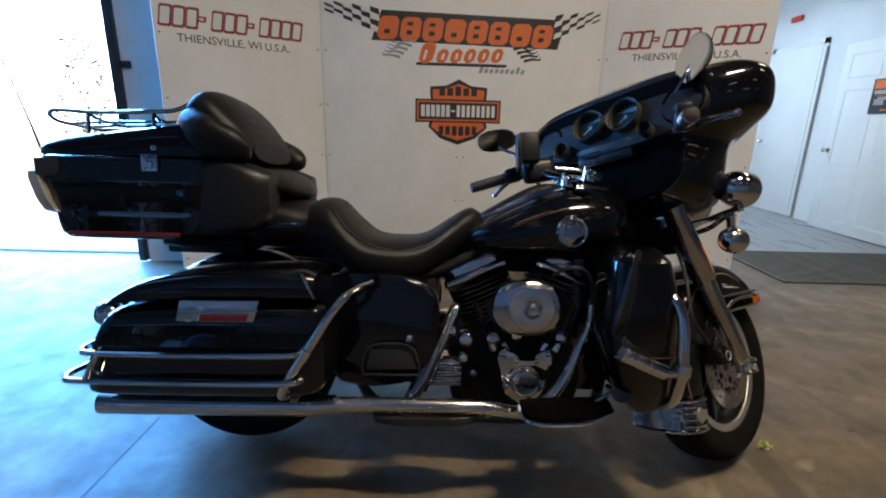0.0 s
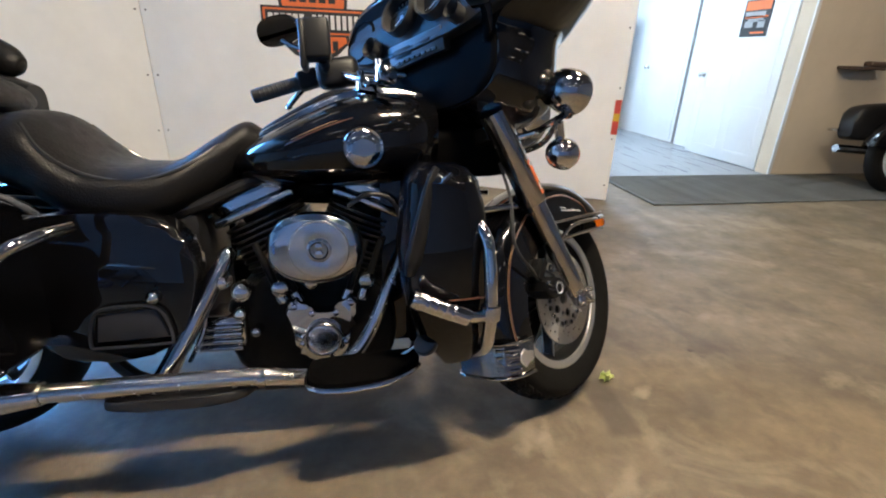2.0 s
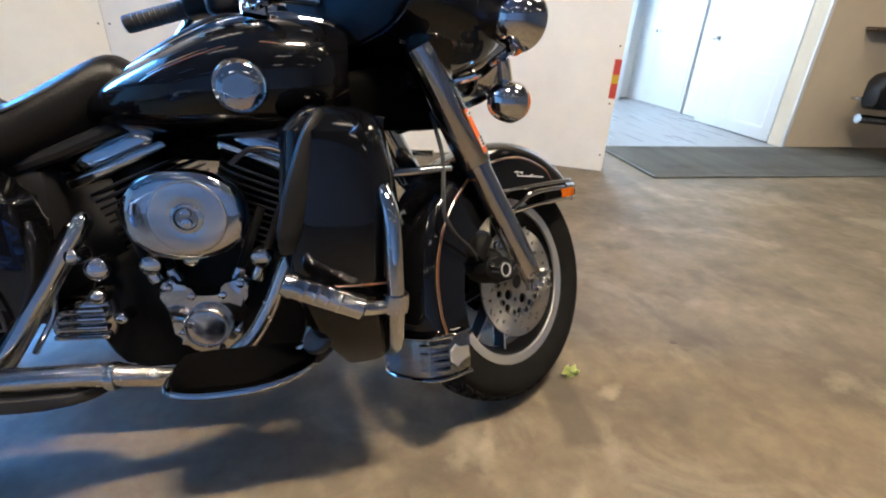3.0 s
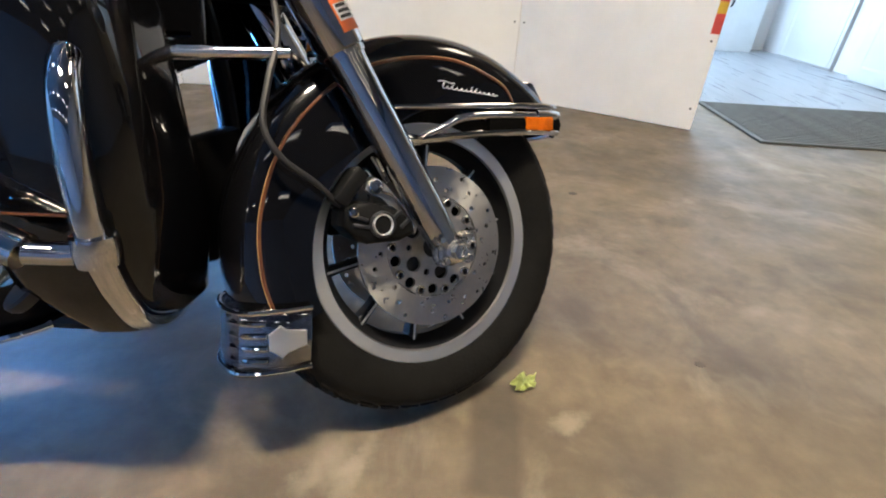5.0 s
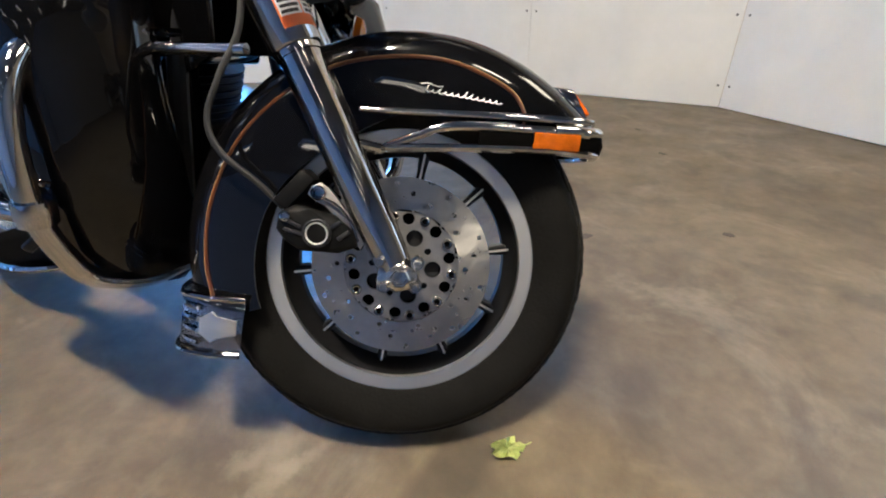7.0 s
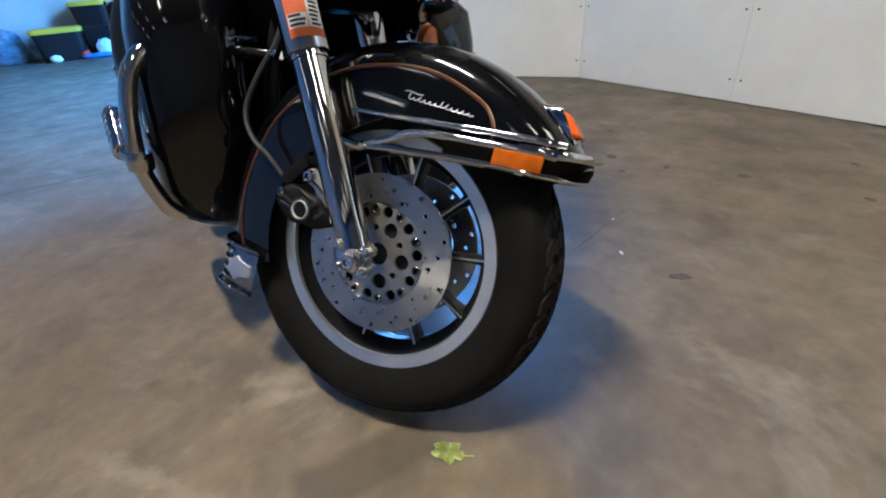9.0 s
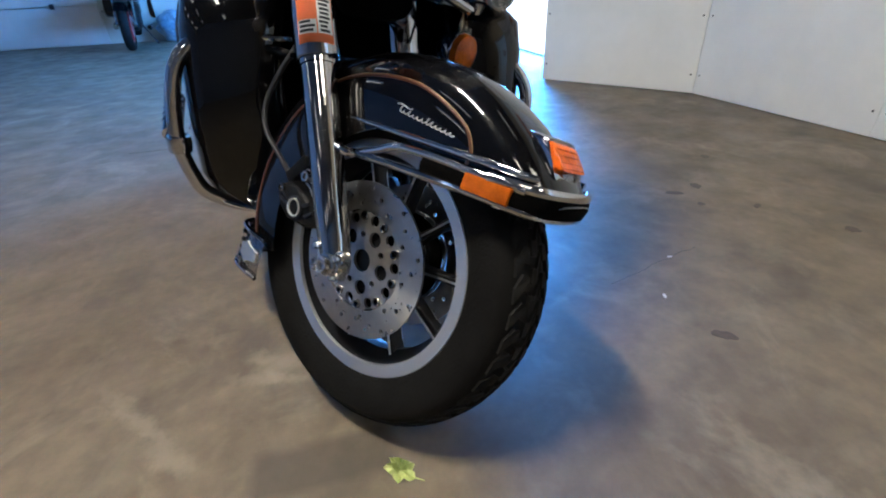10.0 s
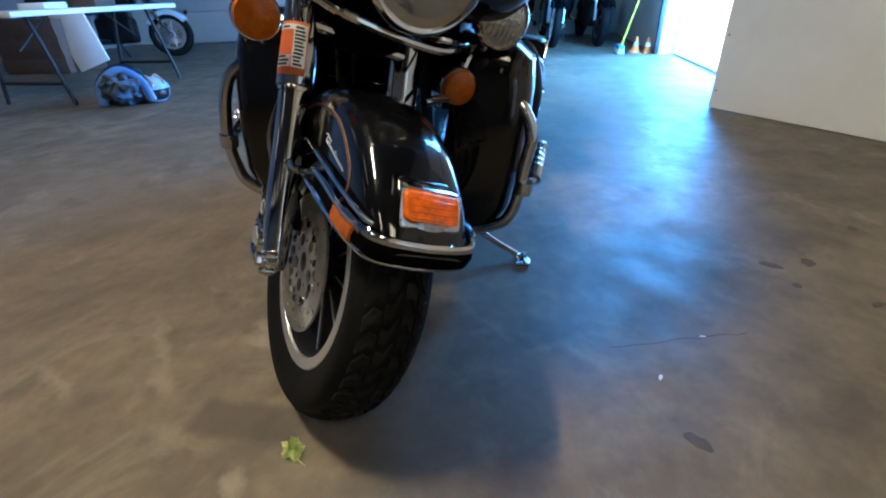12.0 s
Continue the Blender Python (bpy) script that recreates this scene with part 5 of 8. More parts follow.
# -- tank --
bm = bmesh.new()
loft_x(bm, fine_stations([(-0.905, 0, 0.055, 0.390, 0.438, 2.4), (-0.86, 0, 0.100, 0.380, 0.468, 2.4), (-0.80, 0, 0.145, 0.372, 0.502, 2.4), (-0.70, 0, 0.182, 0.364, 0.553, 2.4),
                          (-0.60, 0, 0.197, 0.362, 0.594, 2.4), (-0.50, 0, 0.195, 0.368, 0.608, 2.5), (-0.42, 0, 0.172, 0.390, 0.602, 2.6), (-0.37, 0, 0.125, 0.425, 0.585, 2.5)], 4), 36)
tank = bp("fuel_tank", bm, BLACK, label="glossy black fuel tank with pinstripes")
for s in (-1, 1):
    bm = bmesh.new()
    m = along((0.06, s, 0.05), (-0.557, s * 0.1975, 0.471))
    lathe(bm, [(0.046, -0.004), (0.0475, 0.004), (0.0450, 0.0075), (0.0420, 0.0060), (0.0400, 0.0050), (0.0380, 0.0062), (0.030, 0.0098), (0.018, 0.0122), (0.002, 0.0130)], m, 40)
    badge = bp("tank_badge", bm, CHROME, tank, "round chrome tank badge")
    for k in range(20):
        bm = bmesh.new()
        box(bm, (0, 0, 0), (0.005, 0.0022, 0.0016), m @ Matrix.Rotation(k * math.pi / 10, 4, "Z") @ Matrix.Translation((0.0405, 0, 0.0056)), bevel=0.0004)
        bp("raised_mark", bm, CHROME, badge)
    bm = bmesh.new()
    slab(bm, [(0.024 * math.cos(t) * (1 + 0.28 * (j % 2)), 0.018 * math.sin(t) * (1 + 0.25 * (j % 2))) for j, t in enumerate(np.linspace(0, 2 * math.pi, 13)[:-1])], 0.008, 0.0142, lambda u, v, d: m @ Vector((u, v, d)), bevel=0.0012)
    bp("raised_shape", bm, FORK, badge, "plain raised shape")
    for mtl, dz, rad in ((STRIPE, 0.0, 0.002), (GOLD, 0.006, 0.001)):
        bm = bmesh.new()
        pts = []
        for x, z in ((-0.832, 0.420), (-0.72, 0.483), (-0.625, 0.523), (-0.545, 0.545), (-0.49, 0.545), (-0.44, 0.532)):
            hw = float(np.interp(x, (-0.86, -0.80, -0.70, -0.60, -0.50, -0.42), (0.100, 0.145, 0.182, 0.197, 0.195, 0.172)))
            zb = float(np.interp(x, (-0.86, -0.80, -0.70, -0.60, -0.50), (0.380, 0.372, 0.364, 0.362, 0.368)))
            zt = float(np.interp(x, (-0.86, -0.80, -0.70, -0.60, -0.50), (0.468, 0.502, 0.553, 0.594, 0.608)))
            e = 2.4
            b = min(0.98, abs((z + dz - (zb + zt) / 2) / ((zt - zb) / 2)))
            pts.append((x, s * (hw * (1 - b ** e) ** (1 / e) + 0.0006), z + dz))
        tube(bm, pts, rad, 6, 6)
        bp("pinstripe", bm, mtl, tank, "copper and gold pinstripe")
bm = bmesh.new()
loft_x(bm, fine_stations([(-0.83, 0, 0.022, 0.47, 0.498, 3), (-0.80, 0, 0.034, 0.49, 0.522, 3), (-0.70, 0, 0.046, 0.54, 0.580, 3), (-0.63, 0, 0.048, 0.57, 0.612, 3), (-0.56, 0, 0.050, 0.58, 0.616, 3), (-0.45, 0, 0.050, 0.58, 0.616, 3), (-0.40, 0, 0.04, 0.57, 0.606, 3)], 3), 24)
console = bp("tank_console", bm, LEATHER, tank, "black vinyl tank console")
bm = bmesh.new()
lathe(bm, [(0.036, -0.01), (0.036, 0.008), (0.037, 0.010), (0.037, 0.024), (0.034, 0.028), (0.020, 0.031), (0.002, 0.031)], along((-0.12, 0, 1), (-0.53, 0, 0.604)), 32)
bp("fuel_cap", bm, CHROME, console, "chrome fuel cap")
for s in (-1, 1):
    bm = bmesh.new()
    skin(bm, [[Vector((p.x, s * (p.y + a), p.z + c)) for a, c in ((0, 0.006), (0.010, 0.004), (0.016, -0.002), (0.018, -0.012), (0.0, -0.014))]
              for p in smooth_path([(-0.835, 0.026, 0.489), (-0.80, 0.034, 0.507), (-0.70, 0.047, 0.558), (-0.60, 0.052, 0.600), (-0.50, 0.052, 0.612), (-0.42, 0.046, 0.605)], 5)])
    bp("console_trim", bm, CHROME, console, "chrome console edge trim")
# -- seat --
bm = bmesh.new()
loft_x(bm, fine_stations([(-0.815, 0, 0.050, 0.455, 0.512, 2.3), (-0.855, 0, 0.082, 0.405, 0.530, 2.3), (-0.92, 0, 0.125, 0.350, 0.494, 2.4), (-1.00, 0, 0.172, 0.300, 0.442, 2.6), (-1.08, 0, 0.195, 0.285, 0.430, 2.8),
                          (-1.17, 0, 0.205, 0.295, 0.440, 2.8), (-1.235, 0, 0.200, 0.315, 0.492, 2.6), (-1.285, 0, 0.185, 0.340, 0.545, 2.4), (-1.33, 0, 0.172, 0.360, 0.553, 2.4), (-1.375, 0, 0.160, 0.380, 0.535, 2.4)], 4), 36)
seat = bp("seat", bm, LEATHER, label="black vinyl saddle with stitched rider's dish")
for s in (-1, 1):
    bm = bmesh.new()
    tube(bm, [(-0.90, s * 0.095, 0.474), (-0.98, s * 0.150, 0.420), (-1.07, s * 0.172, 0.398), (-1.16, s * 0.180, 0.415), (-1.235, s * 0.172, 0.462), (-1.285, s * 0.140, 0.520)], 0.0042, 6, 5)
    bp("seam_piping", bm, WELT, seat, "stitched seam piping")
bm = bmesh.new()
loft_x(bm, fine_stations([(-1.33, 0, 0.130, 0.44, 0.510, 2.4), (-1.37, 0, 0.175, 0.40, 0.538, 2.6), (-1.44, 0, 0.190, 0.39, 0.552, 2.9), (-1.50, 0, 0.190, 0.39, 0.552, 2.9), (-1.56, 0, 0.170, 0.40, 0.550, 2.6)], 4), 32)
bp("passenger_seat", bm, LEATHER, seat, "black vinyl passenger seat")
bm = bmesh.new()
loft_x(bm, fine_stations([(-1.388, 0, 0.045, 0.560, 0.576, 2.0), (-1.397, 0, 0.10, 0.55, 0.590, 2.1), (-1.415, 0, 0.155, 0.545, 0.610, 2.3), (-1.450, 0, 0.185, 0.545, 0.636, 2.3), (-1.510, 0, 0.19, 0.548, 0.645, 2.3), (-1.570, 0, 0.17, 0.55, 0.640, 2.3)], 4), 30)
bp("lower_cushion", bm, LEATHER, seat, "rounded brown-black back cushion")

# -- tour trunk --
def loft_z(bm, stations, slope, n=64):
    """Rounded plan outlines stacked in z: (z, rear x, front x, half width, corner, share of the slope)."""
    rings = []
    for z, x0, x1, hw, e, k in stations:
        rings.append([Vector(((x0 + x1) / 2 + a, b, z + k * slope * ((x0 + x1) / 2 + a + 1.84))) for a, b in superellipse(n, (x1 - x0) / 2, hw, e)])
    return skin(bm, rings)


bm = bmesh.new()
loft_z(bm, [(0.422, -2.020, -1.64, 0.235, 8, 0), (0.426, -2.040, -1.62, 0.258, 9, 0), (0.442, -2.052, -1.605, 0.270, 10, 0), (0.500, -2.066, -1.595, 0.274, 10, 0), (0.560, -2.080, -1.59, 0.276, 10, 0), (0.566, -2.083, -1.588, 0.2785, 10, 0),
            (0.610, -2.090, -1.585, 0.279, 10, 0), (0.652, -2.092, -1.585, 0.279, 10, 0), (0.656, -2.089, -1.588, 0.276, 10, 0)], 0)
trunk = bp("tour_trunk", bm, BLACK, label="glossy black rear trunk with chrome latch", angle=30)
bm = bmesh.new()
loft_z(bm, [(0.658, -2.089, -1.588, 0.276, 10, 0), (0.661, -2.093, -1.584, 0.280, 10, 0), (0.684, -2.092, -1.585, 0.279, 10, 0.15), (0.712, -2.088, -1.588, 0.275, 9, 0.75), (0.725, -2.078, -1.596, 0.266, 8, 0.9), (0.734, -2.05, -1.62, 0.245, 7, 1.0),
            (0.741, -1.98, -1.68, 0.19, 5, 1.0), (0.744, -1.90, -1.76, 0.10, 3, 1.0)], 0.15)
lid = bp("trunk_lid", bm, BLACK, trunk, "glossy black trunk lid", angle=30)
for s in (-1, 1):
    bm = bmesh.new()
    box(bm, (-1.754, s * 0.281, 0.640), (0.046, 0.014, 0.048), bevel=0.005, seg=3)
    lathe(bm, [(0.009, 0.0), (0.010, 0.006), (0.004, 0.007)], along((0, s, 0), (-1.752, s * 0.288, 0.638)), 16)
    lathe(bm, [(0.008, 0.0), (0.008, 0.006), (0.003, 0.008)], along((0, s, 0), (-1.742, s * 0.2775, 0.682)), 14)
    bp("latch", bm, CHROME, trunk, "chrome latch")
    bm = bmesh.new()
    box(bm, (-1.845, s * 0.2705, 0.441), (0.32, 0.006, 0.013), bevel=0.002)
    bp("reflector_strip", bm, RED, trunk, "dark red reflector strip")
    # wraparound tail lamp
    bm = bmesh.new()
    rings = []
    for z, x, d in ((0.497, -2.066, 0.012), (0.503, -2.080, 0.022), (0.535, -2.098, 0.026), (0.590, -2.118, 0.026), (0.612, -2.120, 0.022), (0.617, -2.108, 0.012)):
        rings.append([Vector((x, s * 0.13, z)), Vector((x - 0.001, s * 0.20, z)), Vector((x + 0.006, s * 0.245, z)), Vector((x + 0.020, s * (0.259 + 0.9 * d), z)), Vector((x + 0.05, s * (0.259 + d), z)), Vector((x + 0.05, s * 0.26, z)), Vector((x + 0.05, s * 0.13, z))])
    skin(bm, rings)
    bp("tail_lamp", bm, TAIL_LENS, trunk, "wraparound tail lamp with clear lens")
    bm = bmesh.new()
    slab(bm, [(-2.078, 0.600), (-2.080, 0.648), (-2.012, 0.650), (-2.012, 0.612), (-2.022, 0.600)], 0.270, 0.2825, lambda u, v, d: Vector((u, s * d, v)), bevel=0.003)
    bp("corner_cap", bm, PLASTIC, trunk, "grey corner cap")
    # speaker pod under the arm pad
    bm = bmesh.new()
    loft_x(bm, fine_stations([(-1.44, s * 0.200, 0.045, 0.50, 0.625, 3), (-1.48, s * 0.205, 0.066, 0.455, 0.640, 3.5), (-1.56, s * 0.21, 0.068, 0.44, 0.659, 6), (-1.66, s * 0.20, 0.06, 0.44, 0.659, 6)], 3), 24)
    bp("speaker_pod", bm, BLACK_SATIN, trunk, "black speaker pod")
    # arm pad
    bm = bmesh.new()
    tube(bm, [(-1.684, s * 0.206, 0.762), (-1.664, s * 0.228, 0.752), (-1.610, s * 0.258, 0.722), (-1.545, s * 0.258, 0.697), (-1.512, s * 0.252, 0.684), (-1.492, s * 0.249, 0.678), (-1.486, s * 0.248, 0.677)], (0.028, 0.050, 0.058, 0.050, 0.040, 0.026, 0.010), 16, 6, flat=0.72)
    bp("arm_pad", bm, LEATHER, trunk, "padded black arm rest")
bm = bmesh.new()
loft_x(bm, fine_stations([(-1.722, 0, 0.140, 0.755, 0.785, 2.4), (-1.708, 0, 0.190, 0.740, 0.815, 2.8), (-1.676, 0, 0.216, 0.715, 0.860, 3.0), (-1.640, 0, 0.222, 0.695, 0.872, 2.8), (-1.585, 0, 0.220, 0.670, 0.834, 2.5), (-1.535, 0, 0.195, 0.660, 0.770, 2.4), (-1.512, 0, 0.16, 0.66, 0.72, 2.3)], 4), 36)
bp("back_pad", bm, LEATHER, trunk, "thick padded black backrest")
# luggage rack
bm = bmesh.new()
tube(bm, [(-1.66, -0.19, 0.832), (-1.72, -0.195, 0.800), (-1.78, -0.20, 0.792), (-1.95, -0.20, 0.786), (-2.085, -0.195, 0.790), (-2.105, -0.16, 0.766), (-2.105, 0, 0.762), (-2.105, 0.16, 0.766), (-2.085, 0.195, 0.790), (-1.95, 0.20, 0.786), (-1.78, 0.20, 0.792), (-1.72, 0.195, 0.800), (-1.66, 0.19, 0.832)], 0.0065, 8, 5)
rack = bp("luggage_rack", bm, CHROME, trunk, "chrome tube luggage rack")
for y in (-0.12, -0.04, 0.04, 0.12):
    bm = bmesh.new()
    tube(bm, [(-1.70, y, 0.775), (-1.85, y, 0.772), (-2.02, y, 0.768), (-2.105, y * 0.9, 0.764)], 0.0048, 8, 3)
    bp("rack_bar", bm, CHROME, rack)
for x in (-1.79, -1.98):
    bm = bmesh.new()
    tube(bm, [(x, -0.20, 0.788), (x, -0.14, 0.770), (x, 0.14, 0.770), (x, 0.20, 0.788)], 0.0055, 8, 3)
    for s in (-1, 1):
        tube(bm, [(x, s * 0.20, 0.788), (x + 0.004, s * 0.205, 0.725)], 0.0055, 8, 1)
    bp("rack_bar", bm, CHROME, rack)
bm = bmesh.new()
tube(bm, [(-2.115, -0.20, 0.62), (-2.12, -0.20, 0.66), (-2.165, -0.205, 0.80), (-2.235, -0.21, 1.00), (-2.30, -0.215, 1.25)], (0.006, 0.004, 0.0028, 0.002, 0.0015), 8, 5)
bp("antenna", bm, DARK_STEEL, trunk, "thin black whip antenna")
bm = bmesh.new()
box(bm, (-1.69, 0, 0.395), (0.24, 0.26, 0.05), bevel=0.01)
tube(bm, [(-1.56, -0.15, 0.385), (-1.70, -0.16, 0.400), (-1.80, -0.15, 0.41)], 0.013, 10, 4)
tube(bm, [(-1.56, 0.15, 0.385), (-1.70, 0.16, 0.400), (-1.80, 0.15, 0.41)], 0.013, 10, 4)
bp("trunk_bracket", bm, BLACK_SATIN, trunk, "black trunk mounting bracket")

# -- rear fender --
bm = bmesh.new()
rings = []
for d in np.linspace(20, 205, 40):
    a = radians(d)
    pr = [(-0.10, 0.24), (-0.10, 0.31), (-0.092, 0.335), (-0.06, 0.352), (0, 0.357), (0.06, 0.352), (0.092, 0.335), (0.10, 0.31), (0.10, 0.24)]
    rings.append([Vector((-1.60 + r * math.cos(a), y, 0.013 + r * math.sin(a))) for y, r in pr])
skin(bm, rings, close_ring=False)
bmesh.ops.solidify(bm, geom=bm.faces[:], thickness=0.003)
rfender = bp("rear_fender", bm, BLACK, label="glossy black rear fender")
bm = bmesh.new()
tube(bm, [(-1.925, -0.255, 0.205), (-1.935, 0, 0.215), (-1.925, 0.255, 0.205)], 0.010, 10, 4)
rbar = bp("rear_lamp_bar", bm, CHROME, rfender, "chrome rear signal bar")
for s in (-1, 1):
    bm = bmesh.new()
    m = along((-1, 0, -0.02), (-1.905, s * 0.262, 0.205))
    lathe(bm, smooth_curve([(0.004, -0.036), (0.022, -0.030), (0.036, -0.010), (0.039, 0.010), (0.037, 0.016)], 3), m, 30)
    sg = bp("turn_signal", bm, CHROME, rbar, "round chrome turn signal")
    bm = bmesh.new()
    lathe(bm, [(0.0365, 0.012), (0.032, 0.026), (0.018, 0.033), (0.003, 0.035)], m, 28)
    bp("lens", bm, RED, sg, "red lens")

# -- saddlebags --
def saddlebag(s):
    st = [(-1.868, 0.075, 0.045, 0.055), (-1.860, 0.095, 0.030, 0.115), (-1.835, 0.104, 0.022, 0.195), (-1.80, 0.106, 0.020, 0.250), (-1.74, 0.107, 0.020, 0.268), (-1.60, 0.108, 0.022, 0.276), (-1.42, 0.108, 0.024, 0.280), (-1.31, 0.106, 0.028, 0.282), (-1.265, 0.098, 0.040, 0.280), (-1.245, 0.085, 0.060, 0.272)]
    bm = bmesh.new()
    loft_x(bm, fine_stations([(x, s * 0.322, hw, zb, zt, 6) for x, hw, zb, zt in st], 3), 36)
    bag = bp("saddlebag", bm, BLACK, label="glossy black hard saddlebag with chrome guard rails")
    bm = bmesh.new()
    loft_x(bm, fine_stations([(-1.800, s * 0.322, 0.104, 0.262, 0.276, 4), (-1.775, s * 0.322, 0.109, 0.270, 0.300, 4), (-1.72, s * 0.322, 0.111, 0.276, 0.332, 4), (-1.62, s * 0.322, 0.111, 0.282, 0.356, 4), (-1.45, s * 0.322, 0.111, 0.286, 0.370, 4), (-1.31, s * 0.322, 0.108, 0.288, 0.375, 4), (-1.265, s * 0.322, 0.100, 0.288, 0.362, 4)], 3), 36)
    bp("bag_lid", bm, BLACK, bag, "glossy black saddlebag lid")
    bm = bmesh.new()
    slab(bm, [(-1.612, 0.238), (-1.600, 0.293), (-1.397, 0.297), (-1.413, 0.240)], 0.428, 0.4375, lambda u, v, d: Vector((u, s * d, v)), bevel=0.003)
    plate = bp("chrome_plate", bm, CHROME_DULL, bag, "chrome plate with a red reflector")
    bm = bmesh.new()
    slab(bm, [(-1.552, 0.241), (-1.546, 0.258), (-1.425, 0.260), (-1.431, 0.243)], 0.4375, 0.441, lambda u, v, d: Vector((u, s * d, v)), bevel=0.001)
    bp("red_reflector", bm, RED, plate, "dark red reflector")
    for z, xr in ((0.152, -1.868), (0.078, -1.915)):
        bm = bmesh.new()
        tube(bm, [(-1.295, s * 0.425, z + 0.008), (-1.33, s * 0.448, z + 0.006), (-1.50, s * 0.450, z + 0.003), (xr + 0.06, s * 0.448, z), (xr + 0.012, s * 0.432, z), (xr, s * 0.405, z + 0.004), (xr + 0.02, s * 0.34, z + 0.012), (xr + 0.06, s * 0.25, z + 0.022)], 0.0082, 10, 6)
        bp("guard_rail", bm, CHROME, bag, "chrome saddlebag guard rail")
    bm = bmesh.new()
    tube(bm, [(-1.812, s * 0.448, 0.150), (-1.846, s * 0.449, 0.078)], 0.008, 8, 1)
    bp("guard_link", bm, CHROME, bag)
    bm = bmesh.new()
    tube(bm, [(-1.140, s * 0.29, 0.318), (-1.168, s * 0.36, 0.312), (-1.208, s * 0.412, 0.282), (-1.285, s * 0.430, 0.160), (-1.345, s * 0.425, 0.060), (-1.352, s * 0.39, 0.028), (-1.33, s * 0.30, 0.02)], 0.0130, 12, 6)
    lathe(bm, [(0.0155, -0.016), (0.0165, 0.0), (0.0155, 0.016)], along((0.5, 0, 0.86), (-1.287, s * 0.430, 0.157)), 16)
    bp("guard_tube", bm, CHROME, bag, "bent chrome saddlebag guard")
    bm = bmesh.new()
    tube(bm, [(-1.335, s * 0.42, 0.052), (-1.262, s * 0.40, 0.128)], (0.006, 0.008), 8, 3)
    bp("guard_stay", bm, CHROME, bag)
    bm = bmesh.new()
    tube(bm, [(-1.292, s * 0.428, 0.366), (-1.262, s * 0.424, 0.302)], 0.004, 6, 1)
    bp("lid_trim", bm, CHROME, bag)
    return bag


saddlebag(-1)
saddlebag(1)

# -- side covers and frame --
for s in (-1, 1):
    bm = bmesh.new()
    slab(bm, smooth_curve([(-1.31, 0.14), (-1.30, 0.30), (-1.20, 0.335), (-1.02, 0.325), (-0.955, 0.27), (-0.945, 0.17), (-0.985, 0.05), (-1.05, 0.005), (-1.24, 0.0), (-1.31, 0.14)], 4)[:-1], 0.15, 0.235, lambda u, v, d: Vector((u, s * d, v)), bevel=0.018, seg=3)
    cover = bp("side_cover", bm, BLACK, label="glossy black side cover")
    bm = bmesh.new()
    tube(bm, [(-1.170, s * 0.246, 0.040), (-1.165, s * 0.246, 0.085), (-1.145, s * 0.246, 0.122), (-1.09, s * 0.246, 0.130), (-1.04, s * 0.246, 0.128), (-1.012, s * 0.246, 0.105), (-1.000, s * 0.246, 0.045), (-1.02, s * 0.246, 0.036), (-1.15, s * 0.246, 0.034)], 0.0035, 8, 4, closed=True)
    bp("cover_trim", bm, DARK_STEEL, cover, "thin metal trim of a recess")
    bm = bmesh.new()
    slab(bm, [(-1.160, 0.045), (-1.150, 0.112), (-1.03, 0.120), (-1.008, 0.05)], 0.232, 0.242, lambda u, v, d: Vector((u, s * d, v)), bevel=0.004)
    bp("recess_pad", bm, PLASTIC, cover, "ribbed black rubber pad")
    bm = bmesh.new()
    lathe(bm, smooth_curve([(0.014, 0.0), (0.015, 0.008), (0.009, 0.016), (0.002, 0.018)], 2), along((0, s, 0), (-1.032, s * 0.236, 0.145)), 18)
    bp("chrome_knob", bm, CHROME, cover, "chrome knob")
# heat shield of the rear header pipe, running down to the muffler
bm = bmesh.new()
tube(bm, [(-0.892, -0.135, 0.222), (-0.899, -0.148, 0.205), (-0.955, -0.195, 0.095), (-1.015, -0.245, -0.020), (-1.045, -0.275, -0.055), (-1.085, -0.300, -0.050)], (0.014, 0.021, 0.023, 0.023, 0.020, 0.016), 14, 6)
tube(bm, [(-0.945, -0.182, 0.085), (-0.955, -0.190, 0.035), (-0.985, -0.215, -0.030)], 0.006, 8, 4)
bp("diagonal_pipe", bm, CHROME, label="diagonal chrome heat shield of the rear exhaust pipe")
bm = bmesh.new()
for s in (-1, 1):
    tube(bm, [(-0.42, s * 0.06, 0.50), (-0.40, s * 0.11, 0.25), (-0.42, s * 0.13, 0.0), (-0.50, s * 0.14, -0.13), (-0.90, s * 0.14, -0.14), (-1.15, s * 0.13, -0.10), (-1.25, s * 0.13, 0.1)], 0.017, 10, 5)
    tube(bm, [(-0.50, s * 0.05, 0.50), (-0.80, s * 0.08, 0.40), (-1.1, s * 0.13, 0.30), (-1.7, s * 0.13, 0.33)], 0.016, 10, 4)
    box(bm, (-1.35, s * 0.12, 0.02), (0.62, 0.035, 0.06), bevel=0.01)
box(bm, (-1.12, 0, 0.15), (0.34, 0.26, 0.34), bevel=0.03)
bp("frame", bm, BLACK_SATIN, label="black steel frame")

